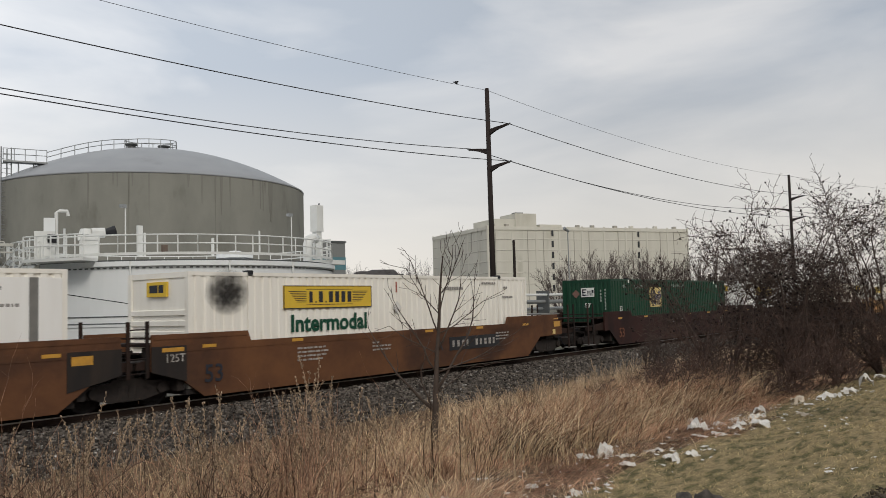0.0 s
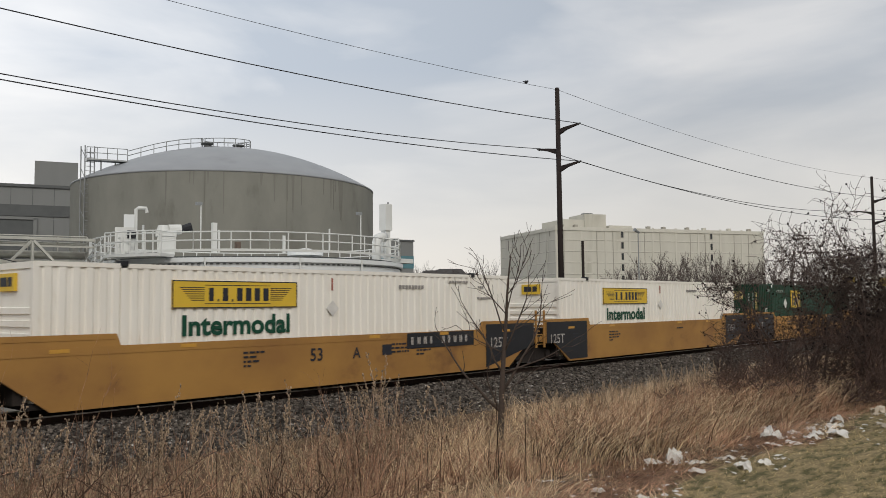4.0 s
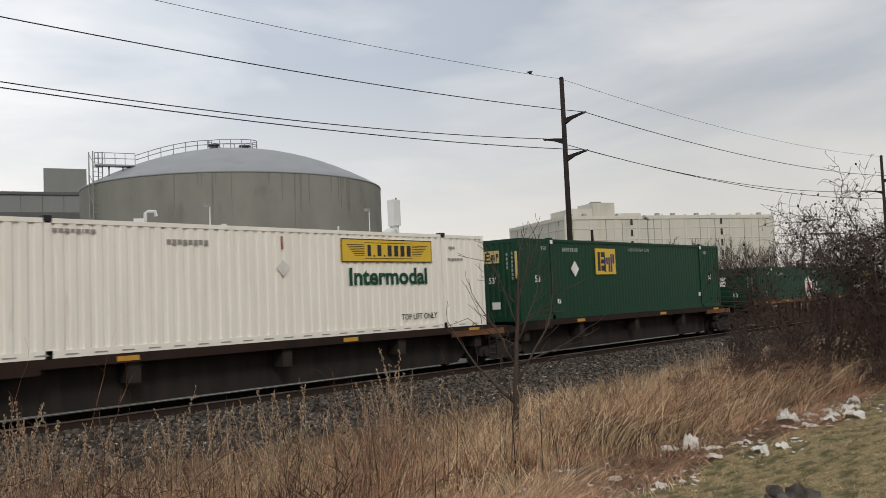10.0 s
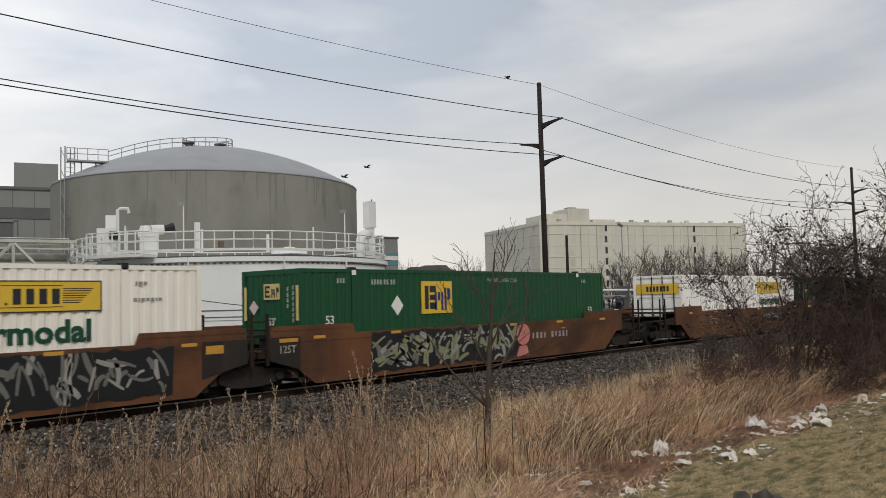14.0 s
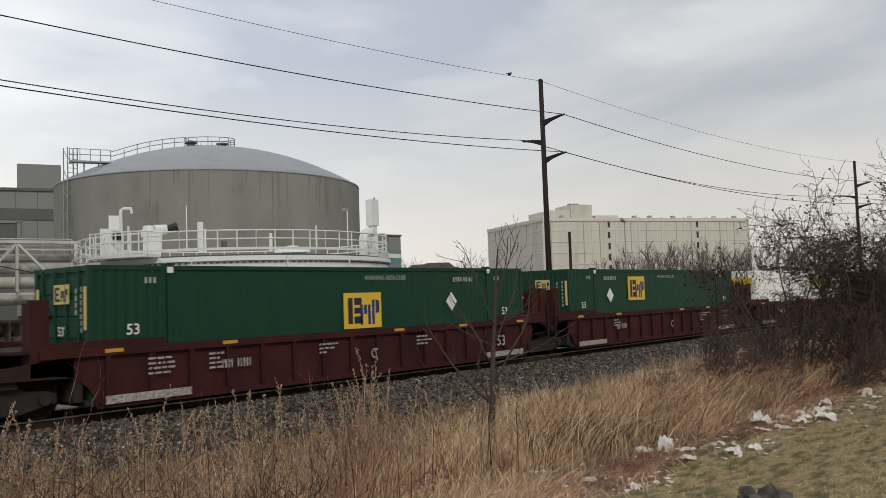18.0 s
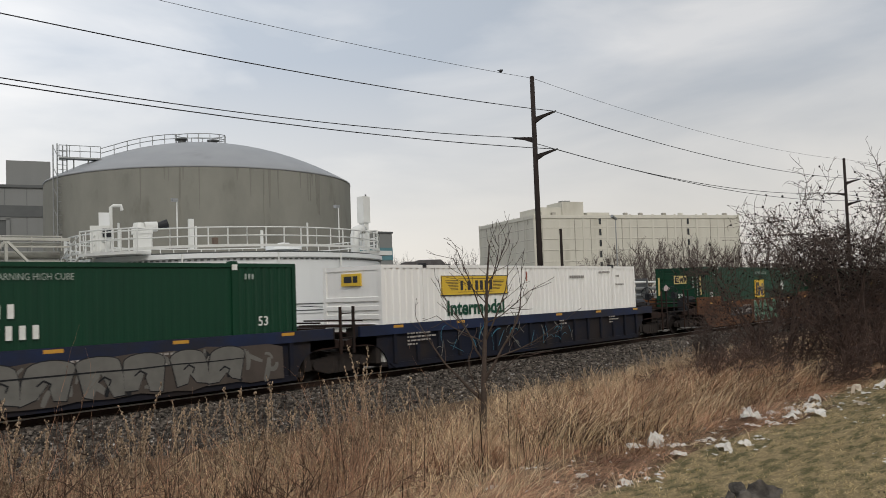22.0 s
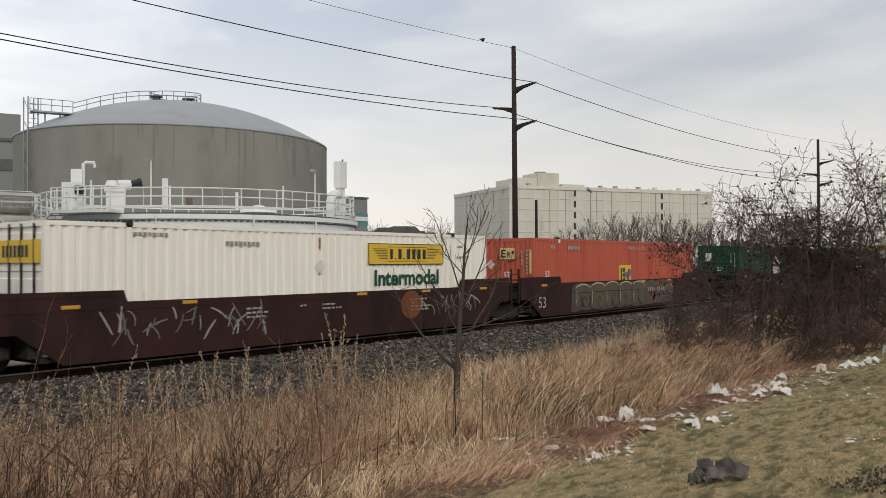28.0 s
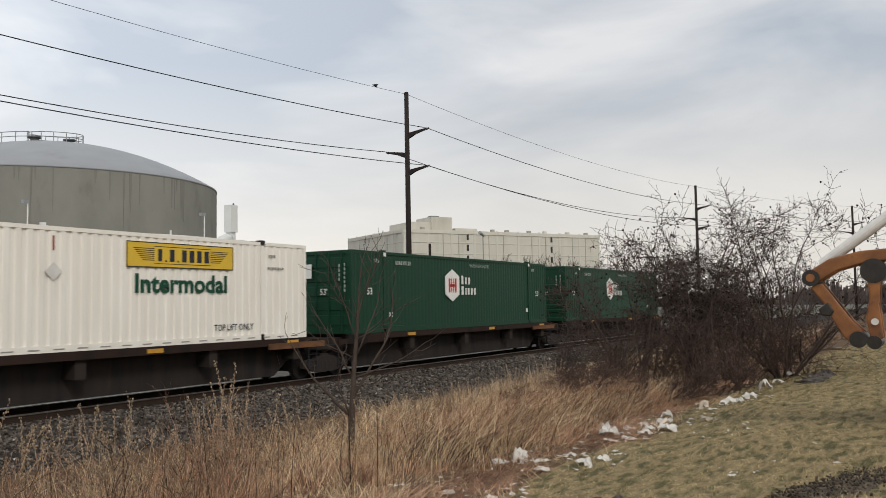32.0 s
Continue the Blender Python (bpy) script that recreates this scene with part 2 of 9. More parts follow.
PLACARD = surface("grey_placard", (0.66, 0.64, 0.60), 0.5, scale=4)

# ---- mesh helpers ----


class Shape:
    """Collects vertices and faces of one mesh."""

    def __init__(self):
        self.v, self.f, self.mi = [], [], []
        self.slot = 0

    def face(self, *ids):
        self.f.append(ids)
        self.mi.append(self.slot)

    def box(self, x0, x1, y0, y1, z0, z1):
        k = len(self.v)
        self.v += [(x0, y0, z0), (x1, y0, z0), (x1, y1, z0), (x0, y1, z0), (x0, y0, z1), (x1, y0, z1), (x1, y1, z1), (x0, y1, z1)]
        for q in ((0, 3, 2, 1), (4, 5, 6, 7), (0, 1, 5, 4), (1, 2, 6, 5), (2, 3, 7, 6), (3, 0, 4, 7)):
            self.face(*(k + i for i in q))
        return self

    def tilted(self, m, x0, x1, y0, y1, z0, z1):
        k = len(self.v)
        self.box(x0, x1, y0, y1, z0, z1)
        self.v[k:] = [tuple(m @ Vector(p)) for p in self.v[k:]]
        return self

    def tube(self, a, b, r0, r1=None, n=8, caps=True):
        a, b = Vector(a), Vector(b)
        r1 = r0 if r1 is None else r1
        d = (b - a).normalized()
        s = d.orthogonal().normalized()
        u = d.cross(s)
        k = len(self.v)
        for c, r in ((a, r0), (b, r1)):
            for i in range(n):
                w = 2 * math.pi * i / n
                self.v.append(tuple(c + s * (r * math.cos(w)) + u * (r * math.sin(w))))
        for i in range(n):
            j = (i + 1) % n
            self.face(k + i, k + j, k + n + j, k + n + i)
        if caps:
            self.face(*(k + i for i in reversed(range(n))))
            self.face(*(k + n + i for i in range(n)))
        return self

    def line(self, pts, r, n=6):
        """A tube that bends through points, one ring at each."""
        pts = [Vector(q) for q in pts]
        k, m = len(self.v), len(pts)
        s = None
        for i, p in enumerate(pts):
            d = (pts[min(m - 1, i + 1)] - pts[max(0, i - 1)]).normalized()
            s = d.orthogonal().normalized() if s is None else (s - d * s.dot(d)).normalized()
            u = d.cross(s)
            for j in range(n):
                w = 2 * math.pi * j / n
                self.v.append(tuple(p + s * (r * math.cos(w)) + u * (r * math.sin(w))))
        for i in range(m - 1):
            for j in range(n):
                q = (j + 1) % n
                self.face(k + i * n + j, k + i * n + q, k + (i + 1) * n + q, k + (i + 1) * n + j)
        self.face(*(k + j for j in reversed(range(n))))
        self.face(*(k + (m - 1) * n + j for j in range(n)))
        return self

    def prism(self, pts, y0, y1):
        """A flat outline of (x, z), counted anticlockwise seen from -y, drawn out from y0 to y1."""
        k, n = len(self.v), len(pts)
        self.v += [(x, y0, z) for x, z in pts] + [(x, y1, z) for x, z in pts]
        self.face(*(k + i for i in range(n)))
        self.face(*(k + n + i for i in reversed(range(n))))
        for i in range(n):
            j = (i + 1) % n
            self.face(k + j, k + i, k + n + i, k + n + j)
        return self

    def lathe(self, profile, n=48, centre=(0, 0), a0=0.0, a1=2 * math.pi):
        """Turns an outline of (r, z) round the upright axis."""
        k, m = len(self.v), len(profile)
        full = abs(a1 - a0 - 2 * math.pi) < 1e-6
        cols = n if full else n + 1
        for i in range(cols):
            w = a0 + (a1 - a0) * i / n
            for r, z in profile:
                self.v.append((centre[0] + r * math.cos(w), centre[1] + r * math.sin(w), z))
        for i in range(n):
            j = (i + 1) % cols
            for p in range(m - 1):
                self.face(k + i * m + p, k + j * m + p, k + j * m + p + 1, k + i * m + p + 1)
        return self

    def mesh(self, name, smooth=False):
        me = bpy.data.meshes.new(name)
        me.from_pydata(self.v, [], self.f)
        if any(self.mi):
            me.polygons.foreach_set("material_index", self.mi)
        if smooth:
            me.shade_smooth()
        return me


def thing(name, label, category, m=None, group="", kind=""):
    ob = new(name)
    ob.empty_display_size = 0.3
    if m is not None:
        ob.matrix_basis = m
    return tagged(ob, label, category, group, kind)


def part(name, shape, material, parent=None, label="", at=None, smooth=False):
    """One mesh object under a thing or a part. A mesh may be shared by handing it in place of a shape."""
    me = shape if isinstance(shape, bpy.types.Mesh) else shape.mesh(name, smooth)
    if not me.materials:
        for one in (material if isinstance(material, (list, tuple)) else [material]):
            me.materials.append(one)
    ob = new(name, me)
    if parent is not None:
        ob.parent = parent
    if at is not None:
        ob.matrix_basis = at
    return tagged(ob, label)


def single(name, shape, material, label, category, group="", kind="", smooth=False, at=None):
    return tagged(part(name, shape, material, None, "", at, smooth), label, category, group, kind)


def cube(*a):
    return Shape().box(*a)


def raw_mesh(name, verts, faces, material):
    """A mesh from numpy arrays of places and of equal faces."""
    me = bpy.data.meshes.new(name)
    k = faces.shape[1]
    me.vertices.add(len(verts))
    me.vertices.foreach_set("co", np.ascontiguousarray(verts, dtype=np.float32).ravel())
    me.loops.add(faces.size)
    me.loops.foreach_set("vertex_index", np.ascontiguousarray(faces, dtype=np.int32).ravel())
    me.polygons.add(len(faces))
    me.polygons.foreach_set("loop_start", np.arange(0, faces.size, k, dtype=np.int32))
    me.polygons.foreach_set("loop_total", np.full(len(faces), k, dtype=np.int32))
    me.update(calc_edges=True)
    me.materials.append(material)
    return me


TEXTS = {}


def lettering(text, height, width=None, bold=0.0):
    """A flat mesh of words in the built-in font, its lower left corner at the origin, in the plane y = 0, seen from -y."""
    key = (text, height, width, bold)
    if key not in TEXTS:
        cu = bpy.data.curves.new("words", "FONT")
        cu.body, cu.size, cu.offset, cu.resolution_u, cu.extrude = text, 1.0, bold, 3, 0.0
        ob = new("words", cu)
        dg = bpy.context.evaluated_depsgraph_get()
        me = bpy.data.meshes.new_from_object(ob.evaluated_get(dg))
        bpy.data.objects.remove(ob)
        co = np.zeros(len(me.vertices) * 3, dtype=np.float32)
        me.vertices.foreach_get("co", co)
        co = co.reshape(-1, 3)
        lo, hi = co.min(0), co.max(0)
        sz = height / (hi[1] - lo[1])
        sx = sz if width is None else width / (hi[0] - lo[0])
        out = np.stack([(co[:, 0] - lo[0]) * sx, np.zeros(len(co)), (co[:, 1] - lo[1]) * sz], 1)
        me.vertices.foreach_set("co", out.astype(np.float32).ravel())
        me.materials.clear()
        me.update()
        TEXTS[key] = me
    return TEXTS[key]


def write(text, height, x, y, z, material, parent, width=None, bold=0.0, name="lettering", turn=0):
    base = lettering(text, height, width, bold)
    key = (text, height, width, bold, material.name)
    if key not in TEXTS:
        TEXTS[key] = base.copy()
        TEXTS[key].materials.append(material)
    return part(name, TEXTS[key], material, parent, at=pose(x, y, z, 0, 0, turn))


# ---- the ground: one sheet to the horizon ----
TRACK_Y = 19.035
LINE_Y = (-3000, -900, -300, -120, -60, -30, -18, -10, -6, -4, -3, -2, -1, 0, 0.6, 1.2, 1.8, 2.4, 3.0, 3.5, 4.0, 4.4, 4.8, 5.2,
          5.7, 6.3, 7, 7.7, 8.5, 9.3, 10.2, 11, 12, 13, 14, 15, 17, 21, 23, 26, 30, 40, 60, 90, 140, 220, 400, 900, 3000)


def lie(x, y):
    """The height of the ground above the rail heads."""
    z = float(np.interp(y, (-40, -2, 0, 2.2, 4.6, 6.5, 9, 13.5, 24, 40), (0.72, 0.70, 0.66, 0.42, 0.10, -0.08, -0.25, -0.5, -0.5, -0.4)))
    k = max(0.0, min(1.0, 1 - abs(y - 4) / 9)) * max(0.0, min(1.0, 1 - abs(x - 15) / 40))
    return z + k * 0.09 * noise.noise((x * 0.55, y * 0.55, 1.7)) + k * 0.035 * noise.noise((x * 1.9, y * 1.9, 4.1))


LAWN = surface("short_spring_turf", (0.31, 0.238, 0.125), 0.95, second=(0.165, 0.123, 0.066), scale=12, amount=0.9, bump=1.0, bump_scale=40, stretch=(0.45, 1, 1), crumb=8, crumb_rough=0.66,
               stain=(0.098, 0.087, 0.040), stain_scale=6.0, stain_at=0.47)
STRAW = surface("matted_dead_grass", (0.15, 0.095, 0.054), 0.95, second=(0.065, 0.04, 0.025), scale=7, amount=1.0, bump=1.0, bump_scale=35,
                stain=(0.20, 0.14, 0.08), stain_scale=0.9, stain_at=0.58)
YARD = surface("works_yard_gravel", (0.16, 0.15, 0.13), 0.9, second=(0.11, 0.10, 0.085), scale=1.2, amount=1.0,
               stain=(0.09, 0.095, 0.05), stain_scale=0.05, stain_at=0.5)
g = Shape()
gx = [-3000, -1200, -500, -200, -90, -45, -25, -14] + [-8 + 0.8 * i for i in range(66)] + [48, 54, 62, 74, 90, 120, 170, 260, 420, 700, 1200, 3000]
for yy in LINE_Y:
    for xx in gx:
        g.v.append((xx, yy, lie(xx, yy)))
for j in range(len(LINE_Y) - 1):
    for i in range(len(gx) - 1):
        mid = 0.5 * (LINE_Y[j] + LINE_Y[j + 1]) + 0.9 * noise.noise((gx[i] * 0.3, 7.3, 0)) + 0.02 * max(0, gx[i] - 14)
        g.slot = 0 if mid < 4.9 else (1 if mid < 24 else 2)
        a = j * len(gx) + i
        g.face(a, a + 1, a + len(gx) + 1, a + len(gx))
single("ground", g, [LAWN, STRAW, YARD], "ground of worn turf, dead grass and works yard", "ground", kind="structure", smooth=True)

# ---- the railway ----
BALLAST = surface("grey_ballast_bed", (0.052, 0.045, 0.039), 0.95, second=(0.020, 0.017, 0.015), scale=22, amount=1.0, bump=1.0, bump_scale=26)
STONE = surface("crushed_ballast_stone", (0.130, 0.112, 0.094), 0.95, second=(0.034, 0.028, 0.024), scale=7, amount=1.0, vary=0.95, stain=(0.46, 0.44, 0.41), stain_scale=6, stain_at=0.59)
TIE = surface("tarred_timber", (0.035, 0.028, 0.023), 0.85, second=(0.07, 0.055, 0.042), scale=7, bump=0.5)
bed = Shape()
for x0, x1 in ((-820, 900),):
    prof = [(13.7, -0.56), (14.3, -0.50), (17.0, -0.20), (17.5, -0.17), (20.6, -0.17), (21.1, -0.20), (23.2, -0.52), (23.6, -0.58)]
    for x in (x0, x1):
        bed.v += [(x, y, z) for y, z in prof]
    for i in range(len(prof) - 1):
        bed.face(i, i + 8, i + 9, i + 1)
    bed.face(*range(8)[::-1])
    bed.face(*(8 + i for i in range(8)))
# oily ballast, with the train's standing shade also put into its dark colour
OILY_SHADED = surface("oily_shaded_ballast", (0.024, 0.0215, 0.0195), 0.95, second=(0.011, 0.010, 0.009), scale=22, amount=1.0, bump=1.0, bump_scale=26)
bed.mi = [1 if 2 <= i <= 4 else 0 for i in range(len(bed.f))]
single("ballast_bed", bed, [BALLAST, OILY_SHADED], "raised bed of grey crushed stone under the track", "ballast", kind="structure")
railway = thing("railway_track", "single track of worn steel rails on dark timber ties", "railway track", pose(0, TRACK_Y, 0), kind="structure")
for yy in (-0.7525, 0.7525):
    part("rail", Shape().box(-820, 900, yy - 0.07, yy + 0.07, -0.165, -0.145).box(-820, 900, yy - 0.012, yy + 0.012, -0.145, -0.04).box(-820, 900, yy - 0.035, yy + 0.035, -0.04, -0.026), RAIL_STEEL, railway)
    part("rail_head", cube(-820, 900, yy - 0.036, yy + 0.036, -0.026, 0.0), RAIL_TOP, railway, "polished running surface of the rail")
tie_mesh = cube(-0.115, 0.115, -1.3, 1.3, -0.33, -0.165).mesh("tie")
tie_mesh.materials.append(TIE)

# ---- the train: one speed, one straight track ----
GREY_SEAM = surface('dark_grey_seam', (0.16, 0.155, 0.145), 0.7, second=(0.22, 0.21, 0.19), scale=4)
SPRAY_RED = surface('faded_red_strip', (0.28, 0.07, 0.045), 0.6, second=(0.36, 0.13, 0.09), scale=6)
SPEED = 22.877
BOX_L, BOX_H, BOX_W = 16.154, 2.908, 2.59
HALF = BOX_L / 2


def ribs(shape, x0, x1, y, z0, z1, pitch, deep, out):
    """A sheet with upright ribs between x0 and x1 in the plane y; out is -1 or 1, the way in which the ribs stand proud."""
    n = max(1, round((x1 - x0) / pitch))
    p = (x1 - x0) / n
    xs = []
    for i in range(n):
        a = x0 + i * p
        xs += [(a, 0), (a + 0.30 * p, 0), (a + 0.42 * p, deep), (a + 0.88 * p, deep)]
    xs.append((x1, 0))
    k = len(shape.v)
    for x, d in xs:
        shape.v += [(x, y + out * d, z0), (x, y + out * d, z1)]
    for i in range(len(xs) - 1):
        a = k + 2 * i
        if out < 0:
            shape.face(a, a + 2, a + 3, a + 1)
        else:
            shape.face(a, a + 1, a + 3, a + 2)


SHARED = {}


def shared(key, make):
    """One mesh for all alike pieces."""
    if key not in SHARED:
        SHARED[key] = make()
    return SHARED[key]


def skin(shape_key, make, paint):
    def build():
        me = make().mesh(shape_key)
        me.materials.append(paint)
        return me
    return shared((shape_key, paint.name), build)


def box_side(near, style, a, b):
    """One panel of a container's side, from a to b."""
    s = Shape()
    y, out = (-BOX_W / 2 + 0.045, -1) if near else (BOX_W / 2 - 0.045, 1)
    pitch, deep = {"wide": (0.278, 0.036), "fine": (0.24, 0.006), "end": (0.25, 0.030)}[style]
    ribs(s, a, b, y, 0.16, BOX_H - 0.10, pitch, deep, out)
    return s


def container(paint, style, end, x, y, z, label, group, end_paint=None, dark_ends=None):
    """A 53-foot container: ribbed side panels, posts, rails, roof, two ends."""
    box = thing("container", label, "container", pose(x, y, z), group)
    w, h = BOX_W / 2, BOX_H
    for near in (True, False):
        tag = "near" if near else "far"
        for nm, a, b, st in (("side_panel", -6.02, 6.02, style), ("side_panel", -HALF + 0.12, -6.17, "end" if style == "fine" else style), ("side_panel", 6.17, HALF - 0.12, "end" if style == "fine" else style)):
            pt = dark_ends if dark_ends and abs(a + b) > 2 and ((a < 0) == (dark_ends[1] < 0)) else None
            part(nm, skin(f"side_{tag}_{st}_{a:.2f}", lambda near=near, st=st, a=a, b=b: box_side(near, st, a, b), pt[0] if pt else paint), paint, box)
    for px in (-6.095, 6.095):
        for sy in (-1, 1):
            part("lift_post", skin(f"lift_post{px}{sy}", lambda px=px, sy=sy: Shape().box(px - 0.075, px + 0.075, min(sy * w, sy * (w - 0.06)), max(sy * w, sy * (w - 0.06)), 0.0, h - 0.02), paint), paint, box)
            part("lift_casting", skin(f"casting{px}{sy}", lambda px=px, sy=sy: Shape().box(px - 0.09, px + 0.09, min(sy * (w + 0.012), sy * (w - 0.2)), max(sy * (w + 0.012), sy * (w - 0.2)), h - 0.06, h + 0.055), BLACK if style == "wide" else paint), BLACK, box)
    for px in (-HALF + 0.06, HALF - 0.06):
        for sy in (-1, 1):
            part("corner_post", skin(f"corner{px:.2f}{sy}", lambda px=px, sy=sy: Shape().box(px - 0.06, px + 0.06, min(sy * w, sy * (w - 0.14)), max(sy * w, sy * (w - 0.14)), 0.0, h), paint), paint, box)
    for sy in (-1, 1):
        part("bottom_rail", skin(f"bottom_rail{sy}", lambda sy=sy: Shape().box(-HALF + 0.12, HALF - 0.12, min(sy * w, sy * (w - 0.08)), max(sy * w, sy * (w - 0.08)), 0.0, 0.16), paint), paint, box)
        part("top_rail", skin(f"top_rail{sy}", lambda sy=sy: Shape().box(-HALF + 0.12, HALF - 0.12, min(sy * w, sy * (w - 0.06)), max(sy * w, sy * (w - 0.06)), h - 0.10, h), paint), paint, box)
    part("roof", skin("box_roof", lambda: Shape().box(-HALF + 0.12, HALF - 0.12, -w + 0.06, w - 0.06, h - 0.05, h - 0.01), paint), paint, box)
    part("box_floor", skin("box_floor", lambda: Shape().box(-HALF + 0.12, HALF - 0.12, -w + 0.08, w - 0.08, 0.04, 0.15), IRON), IRON, box)
    ep = end_paint or paint
    for sgn in (-1, 1):
        kind = end if sgn < 0 else ("front" if end == "doors" else "doors")
        xe = sgn * (HALF - 0.05)
        if kind == "front":
            def front(xe=xe, sgn=sgn):
                s, prof = Shape(), [(0.0, 0.0), (0.0, 0.03), (0.16, 0.03), (0.17, 0.0), (0.44, 0.0)]
                for i in range(6):
                    z0 = 0.45 + i * 0.27
                    prof += [(z0, 0.0), (z0 + 0.02, 0.045), (z0 + 0.14, 0.045), (z0 + 0.16, 0.0)]
                prof += [(h - 0.15, 0.0), (h - 0.14, 0.03), (h, 0.03), (h, 0.0)]
                for z, d in prof:
                    s.v += [(xe + sgn * d, -w + 0.14, z), (xe + sgn * d, w - 0.14, z)]
                for i in range(len(prof) - 1):
                    q = (2 * i, 2 * i + 1, 2 * i + 3, 2 * i + 2)
                    s.face(*(q if sgn > 0 else q[::-1]))
                return s
            part("front_wall", skin(f"front_wall{sgn}", front, ep), ep, box)
        elif kind == "fluted":
            def fluted(xe=xe, sgn=sgn):
                s, prof = Shape(), [(-w + 0.14, 0.0)]
                for i in range(9):
                    y0 = -w + 0.20 + i * 0.245
                    prof += [(y0, 0.0), (y0 + 0.05, 0.034), (y0 + 0.15, 0.034), (y0 + 0.20, 0.0)]
                prof += [(w - 0.14, 0.0)]
                for yy, d in prof:
                    s.v += [(xe + sgn * d, yy, 0.16), (xe + sgn * d, yy, h - 0.14)]
                for i in range(len(prof) - 1):
                    q = (2 * i, 2 * i + 2, 2 * i + 3, 2 * i + 1)
                    s.face(*(q if sgn > 0 else q[::-1]))
                s.box(min(xe - sgn * 0.02, xe + sgn * 0.04), max(xe - sgn * 0.02, xe + sgn * 0.04), -w + 0.14, w - 0.14, 0.0, 0.16)
                s.box(min(xe - sgn * 0.02, xe + sgn * 0.04), max(xe - sgn * 0.02, xe + sgn * 0.04), -w + 0.14, w - 0.14, h - 0.14, h)
                return s
            part("front_wall", skin(f"fluted_wall{sgn}", fluted, ep), ep, box)
        else:
            for sy in (-1, 1):
                def leaf(xe=xe, sgn=sgn, sy=sy):
                    a, b = sorted((sy * 0.01, sy * (w - 0.15)))
                    prof = [(0.14, -0.04), (0.14, 0.0)]
                    for i in range(5):
                        z0 = 0.30 + i * 0.50
                        prof += [(z0, 0.0), (z0 + 0.02, 0.022), (z0 + 0.34, 0.022), (z0 + 0.36, 0.0)]
                    prof += [(h - 0.12, 0.0), (h - 0.12, -0.04)]
                    s, m = Shape(), len(prof)
                    s.v += [(xe + sgn * d, a, z) for z, d in prof] + [(xe + sgn * d, b, z) for z, d in prof]
                    for i in range(m):
                        j = (i + 1) % m
                        s.face(*((i, j, m + j, m + i) if sgn < 0 else (i, m + i, m + j, j)))
                    return s
                door = part("door", skin(f"door_leaf{sgn}{sy}", leaf, ep), ep, box)
                for yy in (0.28, 0.86):
                    part("lock_rod", skin(f"lock_rod{sgn}{sy}{yy}", lambda xe=xe, sgn=sgn, sy=sy, yy=yy: Shape().tube((xe + sgn * 0.05, sy * yy, 0.05), (xe + sgn * 0.05, sy * yy, h - 0.05), 0.028, n=6).box(min(xe, xe + sgn * 0.07), max(xe, xe + sgn * 0.07), sy * yy - 0.06, sy * yy + 0.06, 0.95, 1.02).box(min(xe, xe + sgn * 0.06), max(xe, xe + sgn * 0.06), sy * yy - 0.05, sy * yy + 0.05, 2.1, 2.16), IRON if ep.name.endswith("white_paint") or "white" in ep.name else ep), ep, door, "upright lock rod")
            part("door_header", skin(f"door_header{sgn}", lambda xe=xe, sgn=sgn: Shape().box(min(xe, xe + sgn * 0.04), max(xe, xe + sgn * 0.04), -w + 0.14, w - 0.14, h - 0.12, h), ep), ep, box)
            part("door_sill", skin(f"door_sill{sgn}", lambda xe=xe, sgn=sgn: Shape().box(min(xe, xe + sgn * 0.04), max(xe, xe + sgn * 0.04), -w + 0.14, w - 0.14, 0, 0.14), ep), ep, box)
    return box


FACE = -BOX_W / 2 - 0.006


def bars(material, parent, x, z, widths, height, gap=0.03, name="marking", y=FACE):
    """Writing too small to read: a row of plain bars."""
    s = Shape()
    for wd in widths:
        s.box(x, x + wd, y - 0.003, y + 0.003, z, z + height)
        x += wd + gap
    return part(name, s, material, parent)


